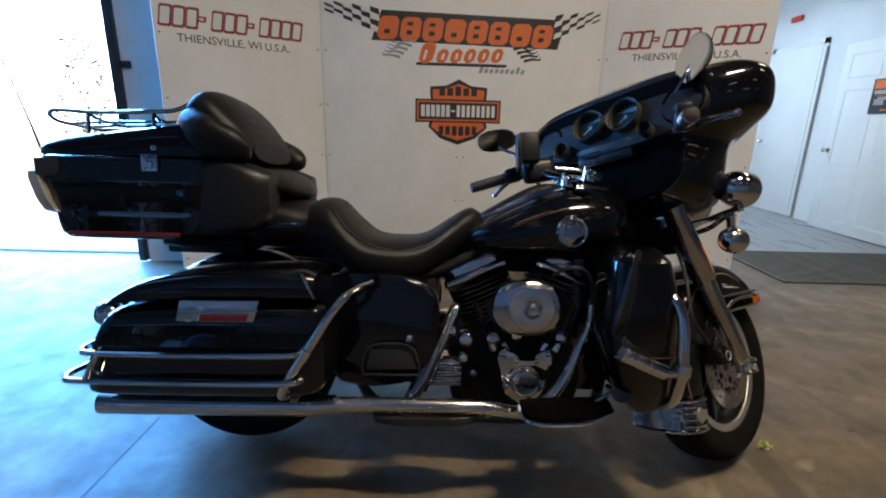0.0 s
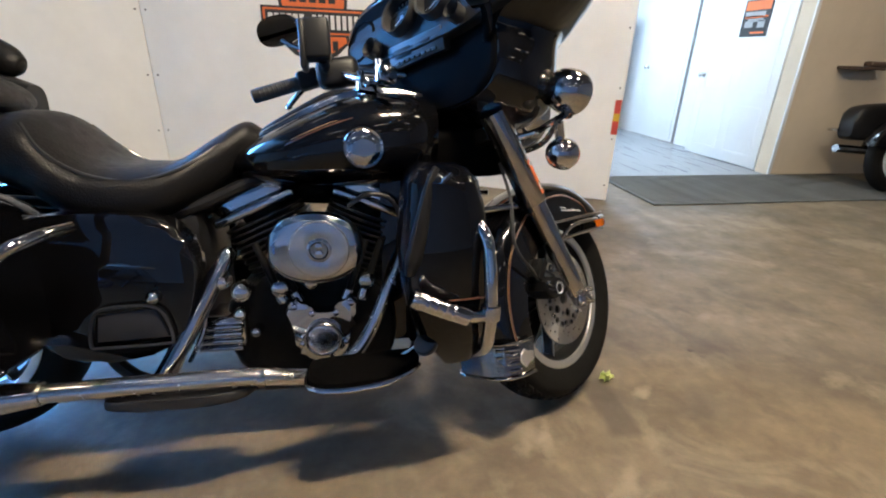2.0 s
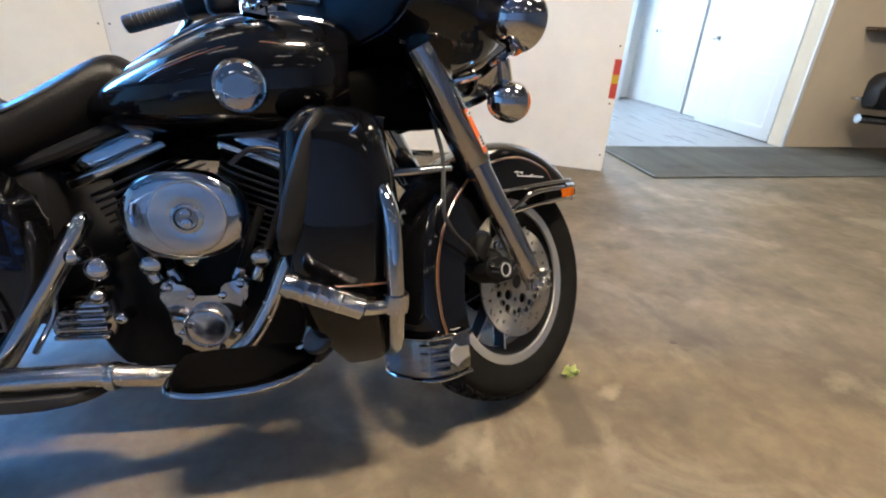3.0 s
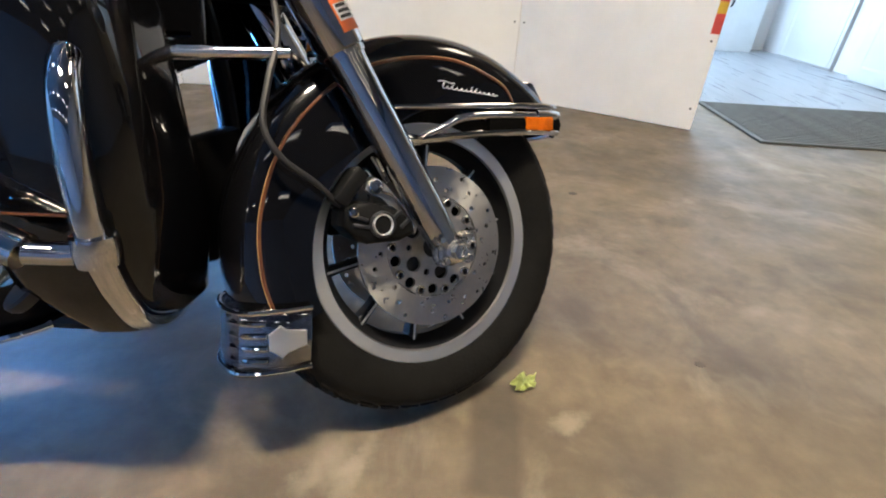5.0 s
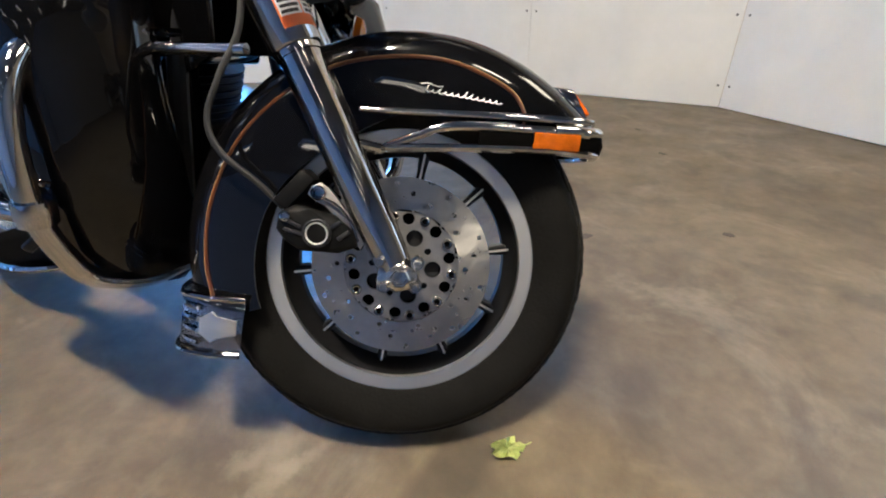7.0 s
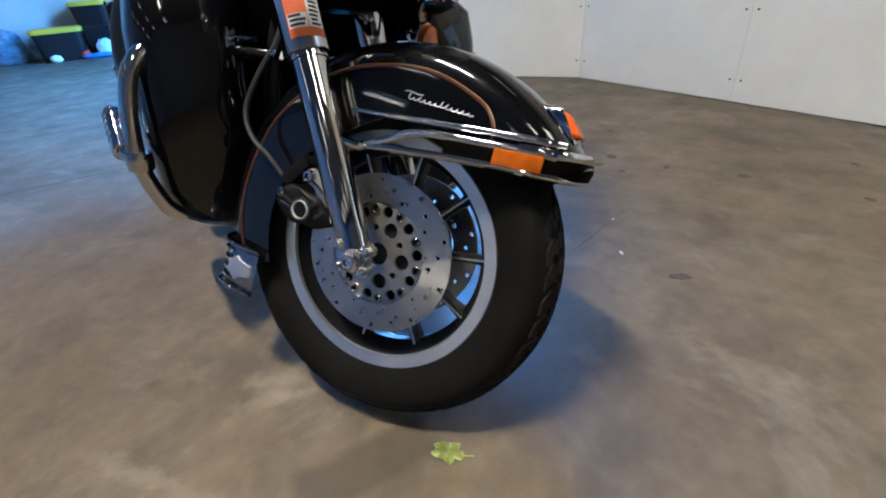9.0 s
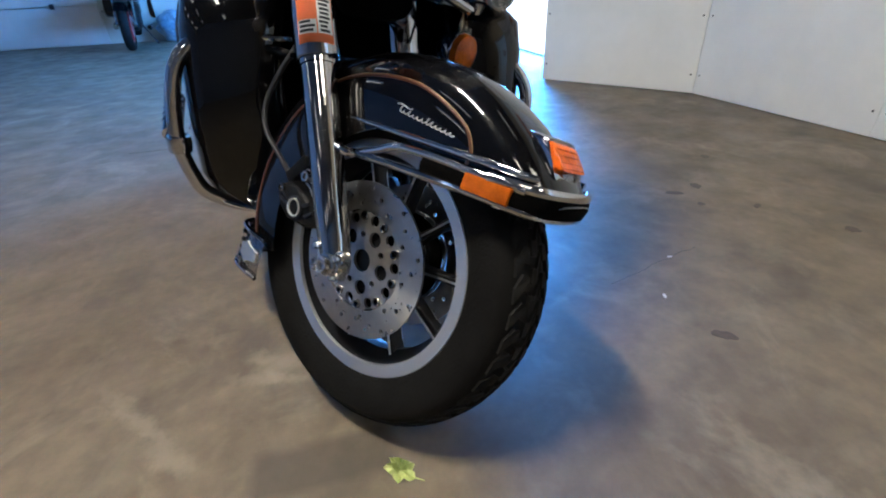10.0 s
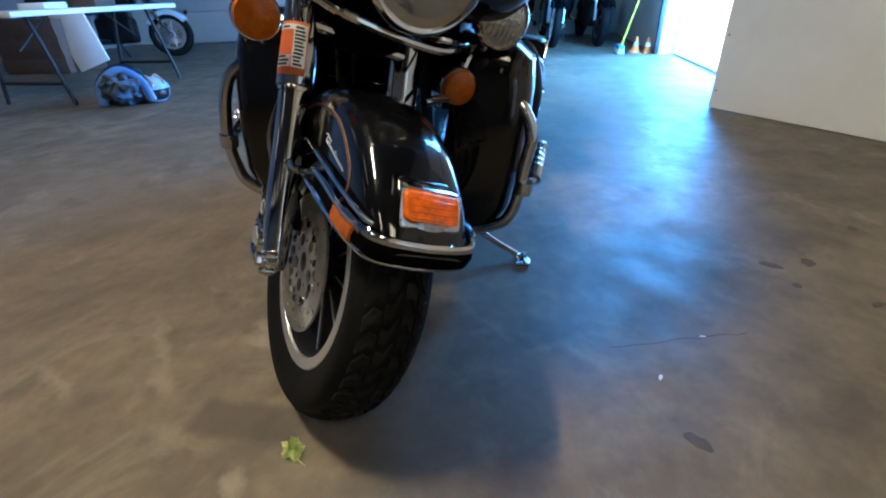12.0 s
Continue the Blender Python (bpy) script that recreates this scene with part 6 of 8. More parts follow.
# -- engine --
bm = bmesh.new()
slab(bm, smooth_curve([(-0.90, -0.09), (-0.92, 0.05), (-0.86, 0.13), (-0.72, 0.17), (-0.58, 0.15), (-0.50, 0.07), (-0.49, -0.06), (-0.56, -0.13), (-0.80, -0.14), (-0.90, -0.09)], 3)[:-1], -0.13, 0.13, lambda u, v, d: Vector((u, d, v)), bevel=0.02, seg=3)
engine = bp("engine", bm, ENGINE, label="black V-twin engine with chrome covers")
for tilt, cx in ((-24.0, -0.735), (21.0, -0.625)):
    ax = Vector((math.sin(radians(tilt)), 0, math.cos(radians(tilt))))
    c0 = Vector((cx, -0.005, 0.10))
    q = along(ax, c0)
    bm = bmesh.new()
    lathe(bm, [(0.062, 0.0), (0.062, 0.24)], q, 32)
    cyl = bp("cylinder", bm, ENGINE, engine, "finned black cylinder")
    for k in range(13):
        bm = bmesh.new()
        h = 0.022 + k * 0.0155
        skin(bm, [[q @ Vector((a, b, h + d)) for a, b in superellipse(28, 0.098, 0.108, 3.2)] for d in (-0.0028, 0.0028)])
        skin(bm, [[q @ Vector((a * 1.006, b * 1.006, h + d)) for a, b in superellipse(28, 0.098, 0.108, 3.2)] for d in (0.0008, 0.0024)], cap=False, mi=1)
        bp("fin", bm, [ENGINE, FIN], cyl)
    bm = bmesh.new()
    box(bm, (0, 0, 0.240), (0.20, 0.215, 0.024), q, bevel=0.009, seg=3)
    skin(bm, [[q @ Vector((a * k, b * k, h)) for a, b in superellipse(36, 0.094, 0.102, 4.5)] for h, k in ((0.252, 0.94), (0.258, 1.0), (0.276, 1.0), (0.284, 0.97), (0.287, 0.90), (0.296, 0.86), (0.306, 0.78), (0.312, 0.62), (0.315, 0.30))])
    for u in (-0.07, 0.0, 0.07):
        lathe(bm, [(0.008, 0.0), (0.008, 0.016), (0.005, 0.019)], q @ along((0, -1, 0), (u, -0.098, 0.27)), 10)
    bp("rocker_cover", bm, CHROME, cyl, "stepped chrome rocker cover")
    bm = bmesh.new()
    for u in (-0.018, 0.022):
        p0 = Vector((cx + (0.03 if tilt > 0 else -0.02) + u, -0.150, 0.095))
        tube(bm, [p0, p0 + ax * 0.15 + Vector((0, 0.03, 0))], 0.0095, 12, 2)
        lathe(bm, [(0.015, -0.008), (0.016, 0.0), (0.013, 0.020), (0.0095, 0.022)], along(ax, p0), 16, mi=1)
    bp("pushrod_tube", bm, [ENGINE, CHROME], cyl, "black pushrod tubes with chrome collars")
# air cleaner
bm = bmesh.new()
rings = []
for d, k in ((-0.150, 0.80), (-0.180, 0.97), (-0.192, 1.0), (-0.206, 1.0), (-0.214, 0.975), (-0.219, 0.93), (-0.2225, 0.80), (-0.2235, 0.66)):
    rings.append([Vector((-0.678 + u * k, d, 0.238 + v * k)) for u, v in superellipse(48, 0.112, 0.087, 2.25)])
skin(bm, rings)
air = bp("air_cleaner", bm, CHROME, engine, "oval chrome air cleaner cover")
bm = bmesh.new()
m = along((0, -1, 0), (-0.668, -0.223, 0.238))
lathe(bm, smooth_curve([(0.070, -0.002), (0.069, 0.003), (0.063, 0.0045), (0.040, 0.005), (0.030, 0.004)], 2), m, 48)
bp("cover_disc", bm, COVER_DISC, air, "brushed disc set in the cover")
bm = bmesh.new()
lathe(bm, smooth_curve([(0.028, 0.002), (0.028, 0.008), (0.022, 0.010), (0.019, 0.006), (0.004, 0.006)], 2), m, 32)
for zz in (0.009, -0.009):
    lathe(bm, [(0.007, 0.006), (0.009, 0.010), (0.004, 0.011)], m @ Matrix.Translation((0, zz, 0)), 14)
bp("plain_badge", bm, CHROME, air, "round raised badge")
# cam cover and gear case
bm = bmesh.new()
slab(bm, smooth_curve([(-0.765, 0.075), (-0.735, 0.105), (-0.715, 0.070), (-0.665, 0.062), (-0.628, 0.072), (-0.605, 0.108), (-0.582, 0.078), (-0.605, 0.030), (-0.612, -0.040), (-0.650, -0.075), (-0.705, -0.072), (-0.740, -0.035), (-0.748, 0.025), (-0.765, 0.075)], 4)[:-1], 0.11, 0.178, lambda u, v, d: Vector((u, -d, v)), bevel=0.014, seg=3)
case = bp("gear_case", bm, CHROME, engine, "chrome gear case cover")
bm = bmesh.new()
lathe(bm, smooth_curve([(0.047, 0.0), (0.047, 0.016), (0.043, 0.022), (0.038, 0.020), (0.034, 0.021), (0.004, 0.022)], 2), along((0, -1, 0), (-0.674, -0.175, -0.003)), 36)
bp("timer_cover", bm, CHROME_DULL, case, "round chrome timer cover")
for u, v in ((-0.742, 0.082), (-0.602, 0.086), (-0.728, -0.02), (-0.618, -0.02), (-0.655, -0.062), (-0.70, 0.062), (-0.64, 0.062)):
    bm = bmesh.new()
    lathe(bm, [(0.007, 0.0), (0.0075, 0.008), (0.003, 0.010)], along((0, -1, 0), (u, -0.176, v)), 12)
    bp("case_bolt", bm, CHROME, case)
for c, r, h in (((-0.775, -0.12, 0.125), 0.022, 0.05), ((-0.560, -0.12, 0.135), 0.022, 0.05), ((-0.700, -0.13, 0.135), 0.017, 0.03)):
    bm = bmesh.new()
    lathe(bm, smooth_curve([(r, 0.0), (r * 1.05, h * 0.6), (r * 0.9, h * 0.9), (r * 0.3, h)], 2), along((0, -1, 0), c), 20)
    bp("lifter_block", bm, CHROME, case, "small chrome lifter cover")
# transmission end cover, starter and oil filler
bm = bmesh.new()
box(bm, (-0.930, -0.10, 0.010), (0.13, 0.12, 0.10), bevel=0.025, seg=3)
for k in range(4):
    box(bm, (-0.925 + 0.004 * k, -0.162, -0.024 + k * 0.019), (0.105 - 0.008 * k, 0.020, 0.011), bevel=0.004)
gearbox = bp("transmission", bm, CHROME, engine, "chrome transmission side cover")
for c, r in (((-0.862, -0.15, 0.125), 0.026), ((-0.905, -0.145, 0.150), 0.018), ((-0.868, -0.155, 0.070), 0.017), ((-0.835, -0.150, 0.020), 0.014)):
    bm = bmesh.new()
    lathe(bm, smooth_curve([(r, 0.0), (r, 0.03), (r * 0.7, 0.042), (0.002, 0.045)], 2), along((0, -1, 0.1), c), 20)
    bp("filler_cap", bm, CHROME, gearbox, "chrome cap")
bm = bmesh.new()
slab(bm, smooth_curve([(-0.98, -0.08), (-1.0, 0.06), (-0.94, 0.13), (-0.70, 0.13), (-0.50, 0.10), (-0.45, 0.0), (-0.50, -0.09), (-0.98, -0.08)], 3)[:-1], 0.12, 0.21, lambda u, v, d: Vector((u, d, v)), bevel=0.03, seg=3)
bp("primary_cover", bm, CHROME, engine, "chrome primary chain cover")
bm = bmesh.new()
lathe(bm, smooth_curve([(0.030, -0.05), (0.034, 0.04), (0.028, 0.05)], 2), along((1, 0, 0), (-0.45, 0.0, -0.03)), 24)
bp("oil_filter", bm, CHROME, engine, "chrome oil filter")
bm = bmesh.new()
tube(bm, [(-0.60, -0.16, 0.33), (-0.55, -0.17, 0.36), (-0.49, -0.16, 0.34), (-0.47, -0.15, 0.25), (-0.50, -0.14, 0.10)], 0.0055, 8, 4)
bp("engine_hose", bm, PLASTIC, engine, "black cables and hoses")

# -- exhaust --
for s in (-1, 1):
    bm = bmesh.new()
    tube(bm, [(-1.890, s * 0.335, -0.032), (-1.60, s * 0.335, -0.028), (-1.33, s * 0.333, -0.025), (-1.28, s * 0.331, -0.024), (-1.23, s * 0.328, -0.023)], (0.032, 0.032, 0.032, 0.030, 0.024), 24, 5)
    muff = bp("muffler", bm, CHROME, label="long chrome muffler")
    bm = bmesh.new()
    lathe(bm, [(0.027, -0.002), (0.027, 0.002)], along((-1, 0, 0), (-1.891, s * 0.335, -0.032)), 24)
    bp("muffler_bore", bm, BLACK_SATIN, muff, "black open end")
    bm = bmesh.new()
    if s < 0:
        tube(bm, [(-1.26, -0.328, -0.023), (-1.00, -0.322, -0.023), (-0.82, -0.312, -0.028), (-0.75, -0.295, -0.045), (-0.69, -0.262, -0.064), (-0.635, -0.232, -0.058), (-0.585, -0.212, -0.024), (-0.545, -0.200, 0.040), (-0.510, -0.188, 0.120), (-0.477, -0.170, 0.190), (-0.465, -0.13, 0.250)],
             (0.021, 0.021, 0.021, 0.020, 0.019, 0.018, 0.017, 0.016, 0.016, 0.015, 0.015), 18, 6)
    else:
        tube(bm, [(-1.26, 0.328, -0.027), (-1.10, 0.30, -0.05), (-0.95, 0.18, -0.09), (-0.88, 0.0, -0.10)], 0.024, 14, 5)
    bp("exhaust_pipe", bm, CHROME_DULL if s < 0 else CHROME, muff, "chrome exhaust pipe with heat shield")
    for x in (-1.24, -0.80):
        bm = bmesh.new()
        lathe(bm, [(0.025, -0.008), (0.0265, 0.0), (0.025, 0.008)], along((1, 0, 0), (x, s * (0.328 if x < -1 else 0.309), -0.023 if x < -1 else -0.033)), 20)
        bp("pipe_clamp", bm, CHROME, muff, "chrome pipe clamp")
# -- foot boards, pedal, highway pegs, crash bar, lower fairings --
for s in (-1, 1):
    bm = bmesh.new()
    slab(bm, smooth_curve([(-0.70, 0.25), (-0.695, 0.345), (-0.64, 0.37), (-0.52, 0.365), (-0.45, 0.325), (-0.46, 0.25), (-0.60, 0.235), (-0.70, 0.25)], 4)[:-1], 0.0, 0.016, lambda u, v, d: Vector((u, s * v, -0.045 + d + 0.16 * max(0, u + 0.56))), bevel=0.006)
    board = bp("footboard", bm, LINER, label="black rubber rider footboard with chrome edge")
    bm = bmesh.new()
    tube(bm, [(-0.702, s * 0.27, -0.043), (-0.698, s * 0.350, -0.043), (-0.64, s * 0.375, -0.045), (-0.54, s * 0.370, -0.040), (-0.475, s * 0.345, -0.030), (-0.445, s * 0.315, -0.026)], 0.0065, 8, 5)
    bp("edge_trim", bm, CHROME, board, "chrome edge")
    bm = bmesh.new()
    slab(bm, smooth_curve([(-1.12, 0.24), (-1.12, 0.33), (-1.0, 0.345), (-0.86, 0.335), (-0.82, 0.28), (-0.86, 0.24), (-1.12, 0.24)], 3)[:-1], 0.0, 0.024, lambda u, v, d: Vector((u, s * v, -0.075 + d)), bevel=0.006)
    bp("passenger_board", bm, PLASTIC, label="black rubber passenger footboard")
    # lower fairing
    bm = bmesh.new()
    rings = []
    for z, xf, xr, yo, yi in ((-0.045, -0.33, -0.37, 0.255, 0.165), (-0.025, -0.302, -0.395, 0.318, 0.160), (0.05, -0.282, -0.450, 0.356, 0.160), (0.15, -0.276, -0.480, 0.364, 0.165), (0.26, -0.280, -0.490, 0.366, 0.170), (0.34, -0.290, -0.482, 0.362, 0.165), (0.405, -0.306, -0.475, 0.350, 0.155), (0.430, -0.325, -0.455, 0.318, 0.16), (0.442, -0.35, -0.44, 0.275, 0.18)):
        ring = []
        for u, v in superellipse(28, 1, 1, 3.6):
            x = (xf + xr) / 2 + u * (xf - xr) / 2
            # flares out a little towards the rear edge
            y = (yo + yi) / 2 + v * (yo - yi) / 2 + (0.3 - 0.7 * u) * max(0, v) * 0.016
            ring.append(Vector((x, s * y, z)))
        rings.append(ring)
    skin(bm, rings)
    lower = bp("lower_fairing", bm, BLACK, label="glossy black lower fairing with glove box")
    bm = bmesh.new()
    tube(bm, [(-0.468, s * 0.366, 0.150), (-0.43, s * 0.3725, 0.150), (-0.37, s * 0.3690, 0.150), (-0.305, s * 0.3600, 0.150)], 0.0018, 6, 4)
    bp("pinstripe", bm, STRIPE, lower, "thin copper pinstripe")
    bm = bmesh.new()
    tube(bm, [(-0.312, s * 0.305, 0.330), (-0.300, s * 0.22, 0.334), (-0.300, s * 0.15, 0.334)], 0.006, 8, 3)
    bp("chrome_strip", bm, CHROME, lower, "short chrome strip")
    bm = bmesh.new()
    tube(bm, [(-0.405, s * 0.320, 0.432), (-0.420, s * 0.342, 0.395), (-0.440, s * 0.362, 0.32), (-0.456, s * 0.363, 0.25), (-0.464, s * 0.356, 0.212)], (0.012, 0.024, 0.031, 0.034, 0.022), 14, 5, flat=0.5)
    bp("knee_deflector", bm, BLACK_SATIN, lower, "matt black knee deflector")
    # engine guard half
    bm = bmesh.new()
    tube(bm, [(-0.350, s * 0.26, 0.322), (-0.322, s * 0.318, 0.322), (-0.302, s * 0.360, 0.285), (-0.296, s * 0.376, 0.235), (-0.294, s * (0.377 - s * 0.005), 0.18), (-0.293, s * (0.376 - s * 0.005), 0.118), (-0.292, s * 0.366, 0.060), (-0.295, s * 0.335, 0.010), (-0.325, s * 0.24, -0.034), (-0.38, s * 0.10, -0.044)], 0.0150, 14, 6)
    guard = bp("engine_guard", bm, CHROME, label="chrome tube engine guard")
    bm = bmesh.new()
    p0, p1 = Vector((-0.470, s * 0.415, 0.178)), Vector((-0.350, s * 0.405, 0.124))
    tube(bm, [p0, p0 * 0.96 + p1 * 0.04, p0 * 0.5 + p1 * 0.5, p1], (0.013, 0.0205, 0.0205, 0.0195), 16, 3)
    lathe(bm, [(0.022, -0.004), (0.0225, 0.0), (0.022, 0.004)], along(p1 - p0, p0 * 0.9 + p1 * 0.1), 18)
    for q in (0.25, 0.4, 0.55, 0.7):
        lathe(bm, [(0.0205, -0.004), (0.0218, 0.0), (0.0205, 0.004)], along(p1 - p0, p0 * (1 - q) + p1 * q), 18)
    peg = bp("highway_peg", bm, CHROME, guard, "chrome highway peg")
    bm = bmesh.new()
    tube(bm, [p1, Vector((-0.32, s * 0.390, 0.118)), Vector((-0.294, s * 0.380, 0.118))], 0.013, 12, 3)
    lathe(bm, [(0.022, -0.016), (0.0235, 0.0), (0.022, 0.016)], along((0.02, 0, 1), (-0.293, s * 0.380, 0.122)), 18)
    bp("peg_clamp", bm, CHROME, peg, "chrome clamp")
bm = bmesh.new()
tube(bm, [(-0.56, -0.24, -0.035), (-0.50, -0.265, -0.030), (-0.45, -0.285, 0.005), (-0.40, -0.295, 0.050)], 0.007, 8, 5)
tube(bm, [(-0.40, -0.295, 0.050), (-0.380, -0.330, 0.075), (-0.405, -0.342, 0.052), (-0.432, -0.342, 0.040)], 0.006, 8, 4)
pedal = bp("brake_pedal", bm, CHROME_DULL, label="chrome brake pedal with a round rubber pad")
bm = bmesh.new()
m = along((-0.45, -0.45, 0.77), (-0.432, -0.345, 0.040))
lathe(bm, [(0.002, -0.010), (0.026, -0.010), (0.029, -0.004), (0.029, 0.003), (0.026, 0.006), (0.002, 0.007)], m, 28)
bp("pedal_pad", bm, PLASTIC, pedal, "round black rubber pad")
# black box and panels added to keep the shaded gap between the fairings dark
bm = bmesh.new()
box(bm, (-0.375, 0, 0.07), (0.04, 0.15, 0.22), bevel=0.01)
filler_f = bp("dark_filler", bm, LINER, label="added black box that keeps the gap behind the fork dark")
for x, y0, y1, z0, z1 in ((-0.405, -0.17, 0.17, 0.295, 0.455), (-0.445, -0.185, -0.045, -0.03, 0.285)):
    bm = bmesh.new()
    box(bm, (x, (y0 + y1) / 2, (z0 + z1) / 2), (0.02, y1 - y0, z1 - z0), bevel=0.006)
    bp("dark_gap_panel", bm, LINER, filler_f, "added black panel that keeps the gap dark")
# side stand
bm = bmesh.new()
tube(bm, [(-0.62, 0.12, -0.10), (-0.60, 0.22, -0.140), (-0.575, 0.35, -0.195), (-0.565, 0.425, -0.222)], 0.0105, 10, 5)
box(bm, (0, 0, 0), (0.085, 0.045, 0.009), Matrix.Translation((-0.558, 0.445, -0.230)) @ Matrix.Rotation(radians(LEAN), 4, "X"), bevel=0.002)
tube(bm, [(-0.56, 0.44, -0.226), (-0.53, 0.455, -0.205)], 0.005, 8, 1)
bp("side_stand", bm, CHROME, label="chrome side stand with its foot on the floor")

# short chrome rail at the foot of the passenger seat
for s in (-1, 1):
    bm = bmesh.new()
    tube(bm, [(-1.492, s * 0.192, 0.467), (-1.47, s * 0.200, 0.469), (-1.42, s * 0.201, 0.472), (-1.375, s * 0.200, 0.474), (-1.352, s * 0.192, 0.474)], 0.0065, 10, 4)
    bp("grab_rail", bm, CHROME, label="short chrome rail beside the seat")

# bright cross bar and the dark panel below it, between the lower fairing and the fork
for s in (-1, 1):
    bm = bmesh.new()
    tube(bm, [(-0.345, s * 0.214, 0.311), (-0.32, s * 0.203, 0.313), (-0.25, s * 0.175, 0.316), (-0.165, s * 0.140, 0.319)], 0.0090, 12, 4)
    bp("cross_bar", bm, CHROME, label="thin chrome cross bar")
bm = bmesh.new()
slab(bm, [(-0.52, 0.42), (-0.30, 0.42), (-0.31, 0.30), (-0.395, 0.27), (-0.41, 0.12), (-0.41, 0.0), (-0.42, -0.06), (-0.52, -0.06)], -0.100, -0.088, lambda u, v, d: Vector((u, d, v)), bevel=0.003)
bp("frame_panel", bm, BLACK, label="black frame panel")
# frame backbone under the tank and the steering neck
bm = bmesh.new()
loft_x(bm, fine_stations([(-0.88, 0, 0.030, 0.345, 0.392, 3), (-0.80, 0, 0.044, 0.325, 0.395, 4), (-0.60, 0, 0.046, 0.315, 0.395, 4), (-0.46, 0, 0.046, 0.330, 0.420, 4), (-0.40, 0, 0.044, 0.37, 0.470, 4)], 2), 20)
bp("frame_backbone", bm, LINER, label="black frame backbone")
bm = bmesh.new()
loft_x(bm, fine_stations([(-0.41, 0, 0.055, 0.395, 0.50, 4), (-0.32, 0, 0.068, 0.386, 0.52, 4), (-0.22, 0, 0.070, 0.386, 0.52, 4), (-0.165, 0, 0.060, 0.392, 0.50, 4)], 2), 20)
bp("steering_neck", bm, LINER, label="black steering neck cover")
# ---- display screen with painted graphics ----
SCREEN_TOP = 2.44
PANELS = [((-1.855, 3.175), (-0.967, 3.836)), ((-0.967, 3.836), (0.122, 3.920)), ((0.122, 3.920), (1.247, 4.007)), ((1.247, 4.007), (2.246, 3.475))]
screen = thing("display_screen", pose(0.14, 3.9, 0), "white painted folding plywood display screen with dealer graphics", "display screen")
SOFF = Vector((-0.14, -3.9, 0))


def on_panel(p, q):
    """Gives a function that lays (metres along, height, metres proud) on a panel's face."""
    p, q = Vector((*p, 0)), Vector((*q, 0))
    d = (q - p).normalized()
    nrm = Vector((d.y, -d.x, 0))
    return lambda u, v, w: p + d * u + nrm * w + Vector((0, 0, v)) + SOFF


panels = []
for p, q in PANELS:
    ln = (Vector(q) - Vector(p)).length
    put = on_panel(p, q)
    bm = bmesh.new()
    slab(bm, [(0.0007, 0.004), (ln - 0.0007, 0.004), (ln - 0.0007, SCREEN_TOP), (0.0007, SCREEN_TOP)], -0.018, 0.0, put, bevel=0.0015, seg=1)
    pa = finish("panel", bm, SCREEN_PAINT, screen, "white painted plywood panel", smooth=False)
    for u in (0.04, ln / 2, ln - 0.04):
        bm = bmesh.new()
        slab(bm, [(u - 0.02, 0.0), (u + 0.02, 0.0), (u + 0.02, SCREEN_TOP - 0.02), (u - 0.02, SCREEN_TOP - 0.02)], -0.056, -0.0185, put)
        finish("batten", bm, BROWN, pa, smooth=False)
    panels.append((pa, put, ln))
    # countersunk screws along the edges
    for u in (0.03, ln - 0.03):
        for z in (0.12, 0.47, 0.83, 1.22, 1.62):
            bm = bmesh.new()
            c = put(u, z, 0.0)
            lathe(bm, [(0.006, 0.0), (0.0055, 0.0012), (0.002, 0.0006)], along(put(0, 0, 1) - put(0, 0, 0), c), 10)
            finish("screw", bm, DARK_STEEL, pa)


def flat(name, parent, put, outlines, proud, material, label=""):
    """One thin painted shape for each outline; gives the first."""
    obs = []
    for o in outlines:
        bm = bmesh.new()
        slab(bm, o, proud - 0.0008, proud, put)
        obs.append(finish(name, bm, material, parent, label, smooth=False))
    return obs[0]


def lean_block(u, v, w, h, sl=0.2, cut=0.0):
    """A slanted block with clipped corners."""
    c = cut * min(w, h)
    pts = [(u + c, v), (u + w - c, v), (u + w, v + c), (u + w, v + h - c), (u + w - c, v + h), (u + c, v + h), (u, v + h - c), (u, v + c)]
    return [(a + sl * (b - v), b) for a, b in pts]


# dealer sign on the two middle panels: one put() along the joined middle
MID = on_panel((-0.967, 3.836), (1.247, 4.007))
sign = finish("sign_backing", (lambda b: (slab(b, [(0.38, 1.705), (1.84, 1.680), (1.90, 1.895), (0.46, 1.92)], 0.0006, 0.0014, MID), b)[1])(bmesh.new()), BLACK_INK, screen, "black outline shape behind orange sign letters", smooth=False)
X = 0.42
for k in range(8):
    w = 0.155
    drop = 0.0 if k in (2, 3, 4, 5) else -0.004
    o = [lean_block(X + k * 0.172, 1.718 - 0.0035 * k + drop, w, 0.165, 0.16, 0.18)]
    flat("plain_block", sign, MID, o, 0.0024, ORANGE_INK)
    flat("plain_block", sign, MID, [lean_block(X + k * 0.172 + 0.055, 1.755 - 0.0035 * k, 0.045, 0.032, 0.16, 0.2)] + ([lean_block(X + k * 0.172 + 0.062, 1.820 - 0.0035 * k, 0.045, 0.026, 0.16, 0.2)] if k % 3 else []), 0.0032, BLACK_INK)
for k in range(6):
    h = 0.16 if k == 0 else 0.105
    flat("plain_stroke", sign, MID, [lean_block(0.735 + k * 0.108 + (0.03 if k else 0), 1.548 + 0.004 * k, 0.085 if k else 0.11, h, 0.3, 0.3)], 0.0024, ORANGE_INK)
    flat("plain_stroke", sign, MID, [lean_block(0.775 + k * 0.108 + (0.035 if k else 0), 1.575 + 0.004 * k, 0.020, h * 0.45, 0.3, 0.3)], 0.0032, SCREEN_PAINT)
